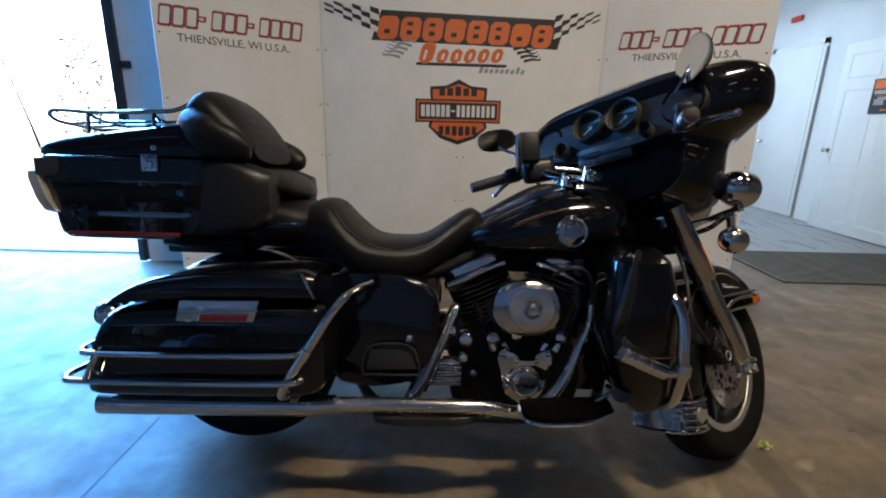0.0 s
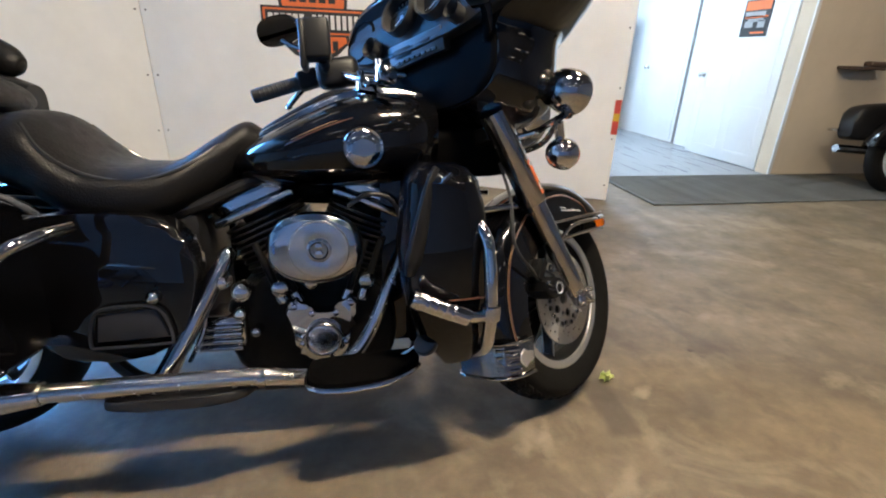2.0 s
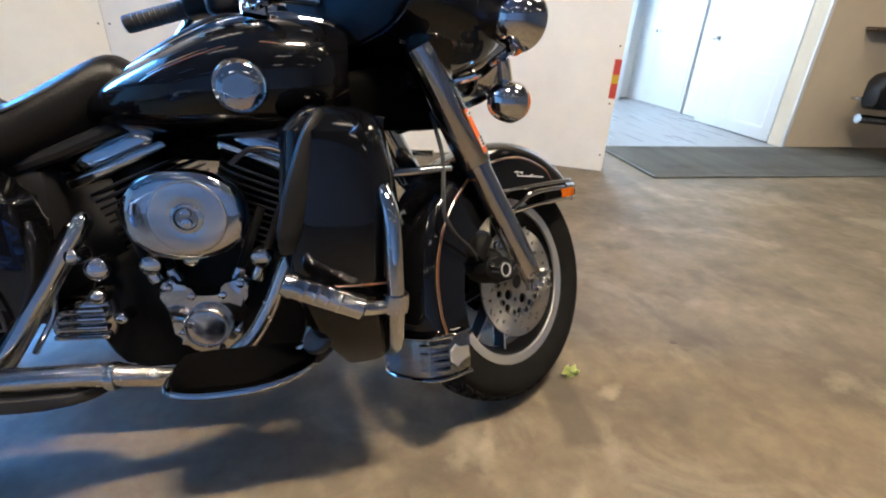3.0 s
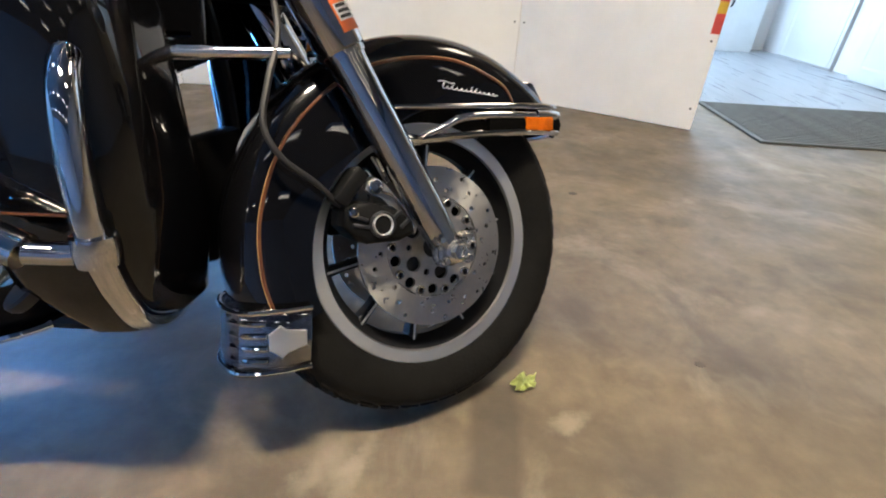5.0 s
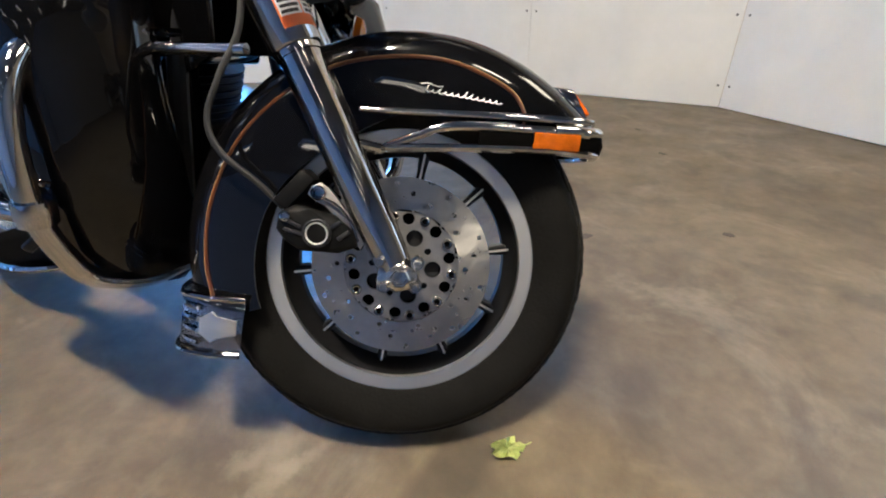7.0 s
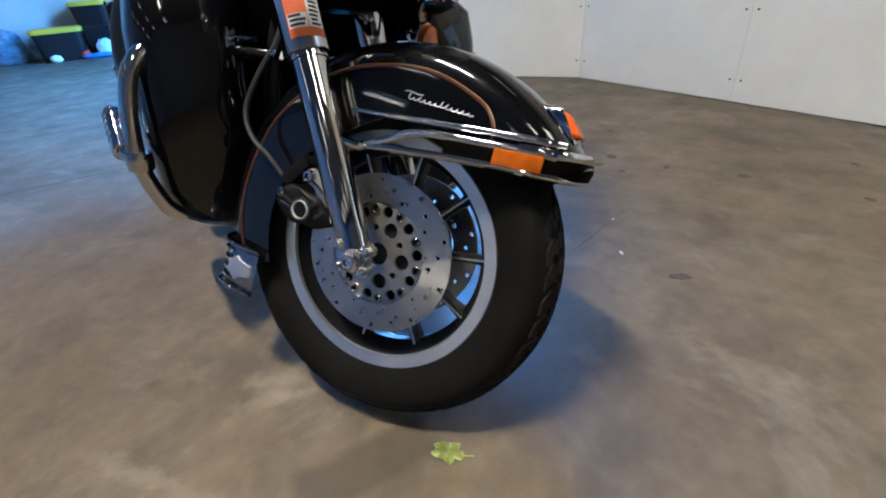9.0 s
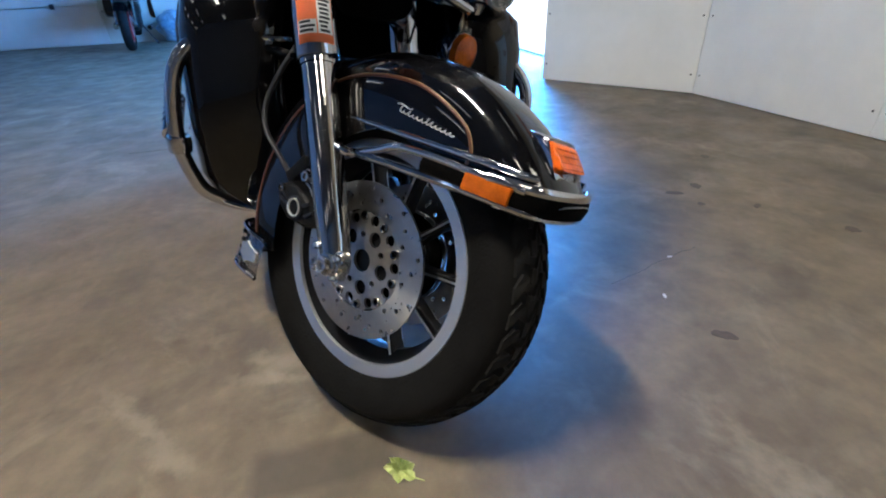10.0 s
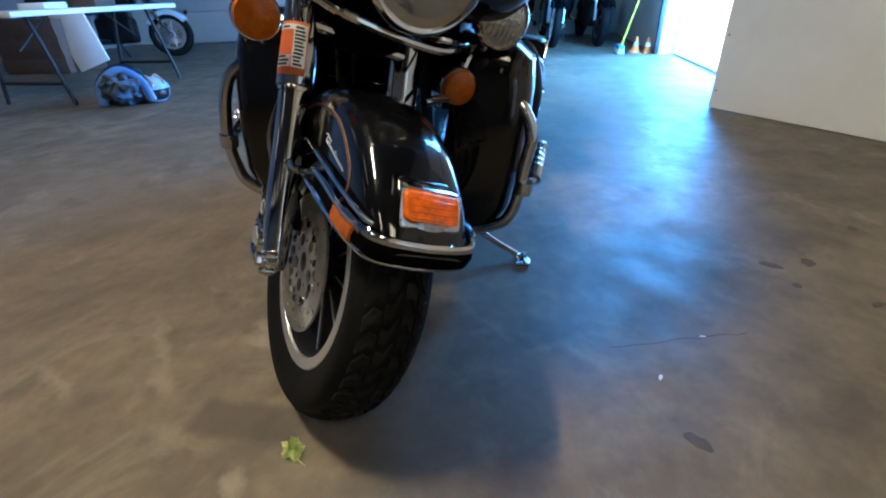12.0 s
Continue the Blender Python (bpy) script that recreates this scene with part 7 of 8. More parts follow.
flat("stroke_shadow", sign, MID, [lean_block(0.72, 1.535, 0.72, 0.022, 0.3, 0.4)], 0.0016, BLACK_INK)
for k in range(9):
    flat("grey_bar", sign, MID, [lean_block(1.22 + k * 0.042, 1.488 + 0.003 * (k % 2), 0.028, 0.034 if k not in (0, 7) else 0.05, 0.3, 0.2)], 0.0016, GREY_INK)
for side in (-1, 1):
    # chequered flag wing
    cells_b, cells_w = [], []
    for i in range(6):
        for j in range(4):
            u0 = 0.445 - 0.068 * i if side < 0 else 1.800 + 0.060 * i
            v0 = 1.755 + 0.024 * i + j * (0.042 - 0.0045 * i)
            hh = 0.042 - 0.0045 * i
            du = -0.068 if side < 0 else 0.060
            quad = [(u0, v0), (u0 + du, v0 + 0.024), (u0 + du + (-0.004 if side < 0 else 0.012), v0 + 0.024 + hh * 0.9), (u0 + (-0.004 if side < 0 else 0.012), v0 + hh)]
            if side < 0:
                quad = quad[::-1]
            (cells_b if (i + j) % 2 else cells_w).append(quad)
    flat("flag_check", sign, MID, cells_b, 0.0018, BLACK_INK, "black checks of a flag")
    flat("flag_check", sign, MID, cells_w, 0.0018, WHITE_INK, "white checks of a flag")
    # flame licks
    bm = bmesh.new()
    for j in range(5):
        u0 = (0.72 if side < 0 else 1.46) + side * 0.03 * j
        tube(bm, [MID(u0, 1.70 - 0.028 * j, 0.001), MID(u0 + side * 0.07, 1.715 - 0.028 * j, 0.001), MID(u0 + side * 0.13, 1.690 - 0.022 * j, 0.001), MID(u0 + side * (0.22 - 0.025 * j), 1.708 - 0.020 * j, 0.001)], (0.011, 0.009, 0.006, 0.001), 8, 5)
    for v in bm.verts:
        q = MID(0, 0, 0.0006)
        nrm = (MID(0, 0, 1) - MID(0, 0, 0))
        d = (v.co - q).dot(nrm)
        v.co -= nrm * (d - max(0.0, min(0.0016, d * 0.12 + 0.0008)))
    finish("flame_lick", bm, GREY_INK if side < 0 else BLACK_INK, sign, "grey flame shapes")
# shield-shaped emblem, plain
EU = 1.067
shield_o = lambda g: [(EU - 0.225 - g, 1.32 + g * 0.3), (EU - 0.225 - g, 1.375 + g), (EU - 0.10, 1.385 + g), (EU, 1.432 + g * 1.6), (EU + 0.10, 1.385 + g), (EU + 0.225 + g, 1.375 + g), (EU + 0.225 + g, 1.32), (EU + 0.205 + g, 1.19),
                      (EU + 0.235 + g, 1.07), (EU + 0.14 + g, 0.985 - g), (EU, 0.937 - g * 1.6), (EU - 0.14 - g, 0.985 - g), (EU - 0.235 - g, 1.07), (EU - 0.205 - g, 1.19)][::-1]
emblem = flat("emblem", screen, MID, [shield_o(0.004)[::-1]], 0.0012, BLACK_INK, "plain shield emblem in orange and black")
flat("emblem_field", emblem, MID, [shield_o(-0.018)[::-1]], 0.0020, ORANGE_INK)
flat("emblem_inner", emblem, MID, [shield_o(-0.045)[::-1]], 0.0027, ORANGE_INK)
flat("emblem_bar", emblem, MID, [[(EU - 0.345, 1.105), (EU + 0.345, 1.105), (EU + 0.345, 1.285), (EU - 0.345, 1.285)]], 0.0034, BLACK_INK)
flat("emblem_line", emblem, MID, [[(EU - 0.332, 1.118), (EU + 0.332, 1.118), (EU + 0.332, 1.272), (EU - 0.332, 1.272)]], 0.0040, ORANGE_INK)
flat("emblem_bar", emblem, MID, [[(EU - 0.318, 1.130), (EU + 0.318, 1.130), (EU + 0.318, 1.260), (EU - 0.318, 1.260)]], 0.0046, BLACK_INK)
flat("plain_bar", emblem, MID, [[(EU - 0.300 + k * 0.0405 + (0.004 if k > 5 else 0), 1.150), (EU - 0.300 + k * 0.0405 + 0.030, 1.150), (EU - 0.300 + k * 0.0405 + 0.030, 1.240), (EU - 0.300 + k * 0.0405 + (0.004 if k > 5 else 0), 1.240)] for k in range(15) if k != 6] +
     [[(EU - 0.057, 1.188), (EU - 0.027, 1.188), (EU - 0.027, 1.202), (EU - 0.057, 1.202)]], 0.0053, WHITE_INK, "plain white bar")
flat("plain_bar", emblem, MID, [[(EU - 0.155 + k * 0.064, 1.312), (EU - 0.155 + k * 0.064 + 0.046, 1.312), (EU - 0.155 + k * 0.064 + 0.046, 1.372 + (0.012 if k == 2 else 0)), (EU - 0.155 + k * 0.064, 1.372 + (0.012 if k == 2 else 0))] for k in range(5)], 0.0034, BLACK_INK, "row of plain black bars")
flat("plain_bar", emblem, MID, [[(EU - 0.155 + k * 0.054, 1.000 + 0.012 * abs(k - 2.5) / 2.5), (EU - 0.155 + k * 0.054 + 0.038, 1.000 + 0.012 * abs(k - 2.5) / 2.5), (EU - 0.155 + k * 0.054 + 0.038, 1.078), (EU - 0.155 + k * 0.054, 1.078)] for k in range(6)], 0.0034, BLACK_INK, "row of plain black bars")

# plain bars in place of the phone numbers on the wings, with the town below
for idx, u0, u1, z0 in ((0, 0.030, 0.955, 1.665), (3, 0.115, 1.060, 1.690)):
    pa, put, ln = panels[idx]
    n = 12
    step = (u1 - u0) / n
    for k in range(n):
        dash = k in (3, 7)
        u = u0 + k * step
        h = 0.022 if dash else 0.118
        v = z0 + (0.048 if dash else 0.0)
        w = step * (0.55 if dash else 0.86)
        flat("bar_outline", pa, put, [lean_block(u - 0.006, v - 0.008, w + 0.012, h + 0.016, 0.16, 0.12)], 0.0012, RED_INK)
        flat("bar", pa, put, [lean_block(u, v, w, h, 0.16, 0.12)], 0.0020, BLACK_INK)
        flat("bar", pa, put, [lean_block(u + 0.006, v + 0.008 if not dash else v + 0.004, w - 0.012, h - 0.016 if not dash else h - 0.008, 0.16, 0.12)], 0.0028, WHITE_INK, "plain white bar with black and red outline")
    cu = bpy.data.curves.new("town_text", "FONT")
    cu.body, cu.size, cu.extrude, cu.align_x = "THIENSVILLE, WI U.S.A.", 0.072, 0.0006, "CENTER"
    cu.materials.append(BLACK_INK)
    ob = new("town_text", cu)
    o = put((u0 + u1) / 2, z0 - 0.090, 0.0014)
    ux, uz = (put(1, 0, 0) - put(0, 0, 0)), Vector((0, 0, 1))
    nz = ux.cross(uz)
    ob.parent = pa
    ob.matrix_local = Matrix(((ux.x, uz.x, nz.x, o.x), (ux.y, uz.y, nz.y, o.y), (ux.z, uz.z, nz.z, o.z), (0, 0, 0, 1)))
# warning tape on the free edge
pa, put, ln = panels[3]
for z0, z1, mtl in ((0.505, 0.60, RED_INK), (0.60, 0.655, YELLOW), (0.655, 0.75, RED_INK)):
    flat("edge_tape", pa, put, [[(ln - 0.045, z0), (ln - 0.001, z0), (ln - 0.001, z1), (ln - 0.045, z1)]], 0.0012, mtl, "red and yellow warning tape")

# ---- doorway, door and mat ----
for nm, p, q, lab in (("trim_1", (DX1 - 0.0, NORTH - 0.012), (DX1 + 0.035, NORTH - 0.012), "white painted door casing"), ("trim_2", (DX0 - 0.09, NORTH - 0.012), (DX0, NORTH - 0.012), "white painted door casing")):
    bm = bmesh.new()
    box(bm, ((p[0] + q[0]) / 2, NORTH - 0.010, DTOP / 2 + 0.03), (q[0] - p[0], 0.020, DTOP + 0.06), bevel=0.004)
    tagged(finish(nm, bm, DOOR_WHITE), lab, "door casing", kind="structure")
door = thing("door_1", pose(4.42, 4.42, 0), "open white panel door with a poster and round knob", "door", kind="structure")
bm = bmesh.new()
box(bm, (0, 0.56, 1.02), (0.04, 1.12, 2.02), bevel=0.003)
leaf_ob = finish("door_leaf", bm, DOOR_WHITE, door, "smooth white door leaf")
for z0, z1 in ((0.12, 0.62), (0.75, 1.55), (1.66, 1.92)):
    for y0, y1 in ((0.10, 0.50), (0.62, 1.02)):
        bm = bmesh.new()
        for a, b, c, d in ((y0, y1, z0, z0 + 0.02), (y0, y1, z1 - 0.02, z1), (y0, y0 + 0.02, z0 + 0.02, z1 - 0.02), (y1 - 0.02, y1, z0 + 0.02, z1 - 0.02)):
            box(bm, (-0.0210, (a + b) / 2, (c + d) / 2), (0.003, b - a, d - c))
        finish("moulding", bm, DOOR_WHITE, leaf_ob, smooth=False)
bm = bmesh.new()
lathe(bm, smooth_curve([(0.030, 0.0), (0.028, 0.008), (0.012, 0.014), (0.014, 0.035), (0.028, 0.045), (0.026, 0.062), (0.004, 0.070)], 2), along((-1, 0, 0), (-0.020, 1.06, 0.90)), 20)
finish("knob", bm, CHROME_DULL, leaf_ob, "dull metal knob")
poster = thing("poster", pose(4.396, 4.90, 1.46), "small dark poster with an orange top on the door", "poster")
bm = bmesh.new()
box(bm, (0, 0, 0), (0.003, 0.36, 0.345))
finish("sheet", bm, BLACK_INK, poster, smooth=False)
bm = bmesh.new()
box(bm, (-0.0025, 0, 0.118), (0.001, 0.32, 0.085))
finish("orange_band", bm, ORANGE_INK, poster, smooth=False)
bm = bmesh.new()
for k, (y, z, w, h) in enumerate(((0.02, 0.035, 0.26, 0.05), (-0.08, -0.055, 0.09, 0.07), (0.08, -0.055, 0.11, 0.06), (0.0, -0.02, 0.20, 0.03))):
    box(bm, (-0.0025, y, z), (0.001, w, h))
finish("plain_picture", bm, GREY_INK, poster, "plain grey picture shapes", smooth=False)
bm = bmesh.new()
for y, w in ((0.0, 0.30), (-0.05, 0.18)):
    box(bm, (-0.0025, y, 0.012 if w > 0.2 else -0.135), (0.001, w, 0.018))
finish("plain_bar", bm, ORANGE_INK, poster, smooth=False)
# second door frame on the back room wall and a switch
bm = bmesh.new()
for a, b, c, d in ((6.06, 6.13, 0, 2.2), (7.0, 7.07, 0, 2.2), (6.06, 7.07, 2.13, 2.2)):
    box(bm, (4.592, (a + b) / 2, (c + d) / 2), (0.024, b - a, d - c), bevel=0.003)
tagged(finish("door_2", bm, DOOR_WHITE), "white door frame in the back room wall", "door frame", kind="structure")
bm = bmesh.new()
box(bm, (4.588, 6.56, 1.07), (0.03, 0.86, 2.12), bevel=0.004)
tagged(finish("door_3", bm, DOOR_WHITE), "closed white door in the back room", "door", kind="structure")
bm = bmesh.new()
lathe(bm, smooth_curve([(0.028, 0.0), (0.012, 0.010), (0.013, 0.035), (0.026, 0.045), (0.004, 0.065)], 2), along((-1, 0, 0), (4.572, 6.93, 0.95)), 18)
tagged(finish("door_knob", bm, CHROME_DULL), "dull metal knob on the closed white door", "door knob", kind="structure")
bm = bmesh.new()
box(bm, (4.583, 6.06, 1.05), (0.034, 0.008, 2.10))
box(bm, (4.580, 6.56, 0.008), (0.040, 1.00, 0.014))
tagged(finish("trim_3", bm, GREY_INK, smooth=False), "dark gap and sill round the closed door", "door trim", kind="structure")
sgn = thing("exit_sign", pose(4.58, 6.70, 2.52), "small red sign on the back room wall", "sign")
bm = bmesh.new()
box(bm, (0, 0, 0), (0.03, 0.20, 0.07), bevel=0.008)
finish("plate", bm, RED_INK, sgn)
coat = thing("wall_cabinet", pose(3.95, 7.42, 0.0), "pale blue cabinet with dark handles against the end wall", "cabinet")
bm = bmesh.new()
box(bm, (0, -0.10, 0.95), (0.7, 0.30, 1.9), bevel=0.01)
finish("body", bm, WHITE_PLASTIC, coat)
for z in (0.55, 0.95, 1.3):
    bm = bmesh.new()
    tube(bm, [(-0.05, -0.26, z - 0.06), (-0.05, -0.29, z - 0.03), (-0.05, -0.29, z + 0.03), (-0.05, -0.26, z + 0.06)], 0.012, 8, 3)
    finish("handle", bm, DARK_STEEL, coat)
floor_mat = thing("floor_mat", pose(3.86, 3.765, 0), "long ribbed black rubber mat before the doorway", "floor mat")
bm = bmesh.new()
box(bm, (0, 0, 0.007), (2.60, 0.90, 0.012), bevel=0.004)
finish("base", bm, RUBBER_MAT, floor_mat, smooth=False)
rib_bm = bmesh.new()
box(rib_bm, (0, 0, 0.0145), (2.54, 0.014, 0.005))
rib = finish("rib", rib_bm, RUBBER_MAT, floor_mat, smooth=False)
rib.location = (0, -0.42, 0)
for k in range(1, 28):
    r2 = rib.copy()
    scene.collection.objects.link(r2)
    r2.location = (0, -0.42 + k * 0.031, 0)

# ---- garage opening: tracks, stop and raised door ----
for nm, x in (("door_track_1", GX1 - 0.02), ("door_track_2", GX0 + 0.02)):
    bm = bmesh.new()
    box(bm, (x, JOG - 0.030, 1.5), (0.05, 0.055, 2.98), bevel=0.004)
    for z in (0.35, 0.9, 1.45, 2.0, 2.5):
        box(bm, (x + (0.05 if x > -3 else -0.05), JOG - 0.012, z), (0.09, 0.022, 0.05), bevel=0.003)
    tagged(finish(nm, bm, DARK_STEEL), "dark steel garage door track with brackets", "door track", kind="structure")
raised = thing("garage_door_1", pose(0, 0, 0), "raised sectional garage door under the ceiling", "garage door", kind="structure")
for k in range(4):
    bm = bmesh.new()
    box(bm, ((GX0 + GX1) / 2, JOG - 0.45 - 0.58 * k, 3.12 + 0.03 * k), (2.3, 0.56, 0.045), bevel=0.006)
    finish("section", bm, DOOR_PANEL, raised)
# closed sectional door in the west wall
west_door = thing("garage_door_2", pose(WEST + 0.03, -3.4, 0), "closed white sectional garage door", "garage door", kind="structure")
for k in range(6):
    bm = bmesh.new()
    box(bm, (0, 0, 0.285 + 0.54 * k), (0.045, 3.6, 0.525), bevel=0.008)
    for dz in (-0.13, 0.0, 0.13):
        box(bm, (0.0235, 0, 0.285 + 0.54 * k + dz), (0.004, 3.58, 0.012), bevel=0.0015)
    sec = finish("section", bm, DOOR_PANEL, west_door)
    for j in (-1.2, 0, 1.2):
        bm = bmesh.new()
        box(bm, (0.034, j, 0.02 + 0.54 * (k + 1)), (0.02, 0.06, 0.07), bevel=0.004)
        finish("hinge", bm, DARK_STEEL, sec)

# ---- ceiling lights ----
def ceiling_light(x, y, glow, label, tube_label):
    t = thing("ceiling_light", pose(x, y, CEILING), label, "ceiling light", group="ceiling tube lights")
    bm = bmesh.new()
    box(bm, (0, 0, -0.045), (0.92, 0.20, 0.09), bevel=0.01)
    finish("housing", bm, WALL_WHITE, t)
    for s in (-1, 1):
        bm = bmesh.new()
        tube(bm, [(-0.40, s * 0.04, -0.100), (0.40, s * 0.04, -0.100)], 0.0065, 8, 1)
        finish("tube", bm, glow, t, tube_label)
    return t


# the row over the west of the hall, by the open door, is switched off
_lit = _off = None
for x, y in LAMP_SPOTS:
    if x > -2:
        _lit = copy_thing(_lit, pose(x, y, CEILING)) if _lit else ceiling_light(x, y, TUBE_GLOW, "lit ceiling tube light in a white housing", "glowing white tube")
    else:
        _off = copy_thing(_off, pose(x, y, CEILING)) if _off else ceiling_light(x, y, WHITE_PLASTIC, "switched-off ceiling tube light in a white housing", "dark tube")
# ---- things on the floor ----
# fallen leaf
def fallen_leaf(name, c, turn, size, label):
    t = thing(name, pose(*c, 0, 0, turn), label, "leaf")
    bm = bmesh.new()
    rnd = random.Random(7)
    n = 26
    ring = []
    for k in range(n):
        a = 2 * math.pi * k / n
        lobes = 0.72 + 0.28 * abs(math.cos(2.5 * a)) - 0.10 * (k % 2)
        ring.append((size * lobes * math.cos(a), size * lobes * 0.72 * math.sin(a)))
    cv = bm.verts.new((0, 0, 0.006))
    inner = [bm.verts.new((u * 0.5, v * 0.5, 0.010 + 0.006 * math.sin(3 * k))) for k, (u, v) in enumerate(ring)]
    outer = [bm.verts.new((u, v, 0.003 + 0.016 * abs(math.sin(1.7 * k * 0.5 + 1)) * rnd.uniform(0.3, 1))) for k, (u, v) in enumerate(ring)]
    for k in range(n):
        bm.faces.new((cv, inner[k], inner[(k + 1) % n]))
        bm.faces.new((inner[k], outer[k], outer[(k + 1) % n], inner[(k + 1) % n]))
    bmesh.ops.solidify(bm, geom=bm.faces[:], thickness=0.0008)
    finish("blade", bm, LEAF, t)
    bm = bmesh.new()
    tube(bm, [(size * 0.5, 0, 0.008), (size * 1.0, size * 0.1, 0.006), (size * 1.35, size * 0.25, 0.003)], 0.0012, 6, 3)
    finish("stalk", bm, LEAF, t)
    return t


fallen_leaf("fallen_leaf", (1.172, 1.432, 0.0), 40, 0.034, "crumpled yellow-green leaf lying on the concrete")
# dark blots and chips on the concrete
STAIN = mat("oil_stain", (0.058, 0.046, 0.032), 0.55, vary=0.35, vscale=30)
CHIP = mat("pale_chip", (0.62, 0.60, 0.55), 0.7, vary=0.1, vscale=30)


def blot(c, r, mtl, name, label, seed, stretch=1.5):
    rnd = random.Random(seed)
    bm = bmesh.new()
    n = 28
    a0 = rnd.uniform(0, 6)
    pts = []
    for k in range(n):
        a = 2 * math.pi * k / n
        q = r * (0.8 + 0.18 * math.sin(2 * a + a0) + 0.08 * math.sin(5 * a + 2 * a0))
        pts.append((q * stretch * math.cos(a), q * math.sin(a)))
    turn = Matrix.Translation((*c, 0)) @ Matrix.Rotation(a0, 4, "Z")
    slab(bm, pts, 0.0, 0.0012, lambda u, v, d: turn @ Vector((u, v, d)))
    return tagged(finish(name, bm, mtl, smooth=False), label, "stain" if mtl is STAIN else "chip", group="blots on the concrete")


for k, (x, y, r) in enumerate(((0.311, 2.78, 0.022), (0.338, 2.66, 0.022), (1.43, 2.457, 0.014), (1.576, 1.542, 0.010), (0.768, 2.984, 0.020), (0.532, 2.851, 0.015), (0.452, 2.684, 0.012), (0.05, 3.05, 0.016), (1.052, 2.228, 0.020), (1.12, 3.1, 0.014), (0.95, 3.4, 0.012))):
    blot((x, y), r, STAIN, "oil_blot", "small dark oil blot on the concrete", 20 + k)
for k, (x, y, r) in enumerate(((0.880, 2.199, 0.0055), (0.72, 2.34, 0.004))):
    blot((x, y), r, CHIP, "paint_chip", "small pale chip on the concrete", 50 + k, 2.0)
# hairline crack and a sawn joint in the slab
bm = bmesh.new()
rnd = random.Random(3)
path = [(0.79 - 0.10 * t + 0.006 * rnd.uniform(-1, 1), 2.10 + 0.36 * t, 0.0) for t in np.linspace(0, 1, 12)]
tube(bm, path, 0.0008, 5, 1)
tagged(finish("floor_crack", bm, STAIN), "hairline crack in the concrete", "crack", kind="structure")
bm = bmesh.new()
box(bm, (-1.06, 1.15, 0.0004), (0.004, 1.5, 0.0016))
tagged(finish("floor_joint", bm, STAIN, smooth=False), "dark sawn joint in the concrete", "joint", kind="structure")

# folding table with a bundle beside it
table = thing("folding_table", pose(-2.62, -2.32, 0, 0, 0, -3), "white plastic folding table on grey tube legs", "table")
bm = bmesh.new()
box(bm, (0, 0, 0.735), (1.83, 0.76, 0.045), bevel=0.012, seg=3)
finish("tabletop", bm, TABLE_TOP, table, "white plastic tabletop")
for sx in (-1, 1):
    for sy in (-1, 1):
        bm = bmesh.new()
        tube(bm, [(sx * 0.66, sy * 0.20, 0.715), (sx * 0.66, sy * 0.27, 0.45), (sx * 0.67, sy * 0.33, 0.20), (sx * 0.67, sy * 0.37, 0.012)], 0.017, 10, 4)
        finish("leg", bm, LEG_GREY, table, "grey steel tube leg")
    bm = bmesh.new()
    tube(bm, [(sx * 0.668, -0.335, 0.19), (sx * 0.668, 0.335, 0.19)], 0.015, 8, 1)
    finish("crossbar", bm, LEG_GREY, table)
    bm = bmesh.new()
    tube(bm, [(sx * 0.66, 0, 0.45), (sx * 0.30, 0, 0.715)], 0.008, 8, 1)
    finish("brace", bm, LEG_GREY, table)
for nm, c, s, mtl, lab in (("carton", (-2.9, -2.35), (0.34, 0.26, 0.16), BROWN, "dark closed carton on the folding table"), ("paper_stack", (-2.25, -2.25), (0.30, 0.22, 0.05), WHITE_PLASTIC, "stack of white paper on the folding table"), ("tool_case", (-2.55, -2.5), (0.30, 0.20, 0.11), BLACK_SATIN, "black tool case on the folding table")):
    t = thing(nm, pose(*c, 0.758, 0, 0, 12), lab, nm.split("_")[-1])
    bm = bmesh.new()
    box(bm, (0, 0, s[2] / 2), s, bevel=0.008)
    finish("body", bm, mtl, t)


def lump(bm, c, size, seed, rough=0.25):
    """A crumpled soft shape resting flat on its support."""
    ball = bmesh.ops.create_icosphere(bm, subdivisions=3, radius=1.0)["verts"]
    for v in ball:
        k = 1 + rough * noise.noise(v.co * 2.1 + Vector((seed, 0, 0))) + 0.5 * rough * noise.noise(v.co * 5.0 + Vector((0, seed, 0)))
        v.co = Vector((c[0] + v.co.x * size[0] * k, c[1] + v.co.y * size[1] * k, max(c[2], c[2] + size[2] * 0.85 + v.co.z * size[2] * k)))


# rolled bundle with a helmet
bundle = thing("jacket_bundle", pose(-2.05, -1.55, 0, 0, 0, 35), "rolled jacket in blue and dark grey stripes on the floor", "clothing")
bm = bmesh.new()
bmesh.ops.create_icosphere(bm, subdivisions=5, radius=1.0)
for v in bm.verts:
    n = noise.noise(v.co * 2.3) * 0.22 + noise.noise(v.co * 5.5) * 0.10 + 0.035 * math.sin(16 * v.co.x + 3 * noise.noise(v.co * 3))
    v.co = Vector((v.co.x * 0.24, v.co.y * 0.19, v.co.z * 0.155)) * (1 + n)
    v.co.z = max(v.co.z + 0.14, 0.004)
finish("cloth", bm, STRIPED_CLOTH, bundle)
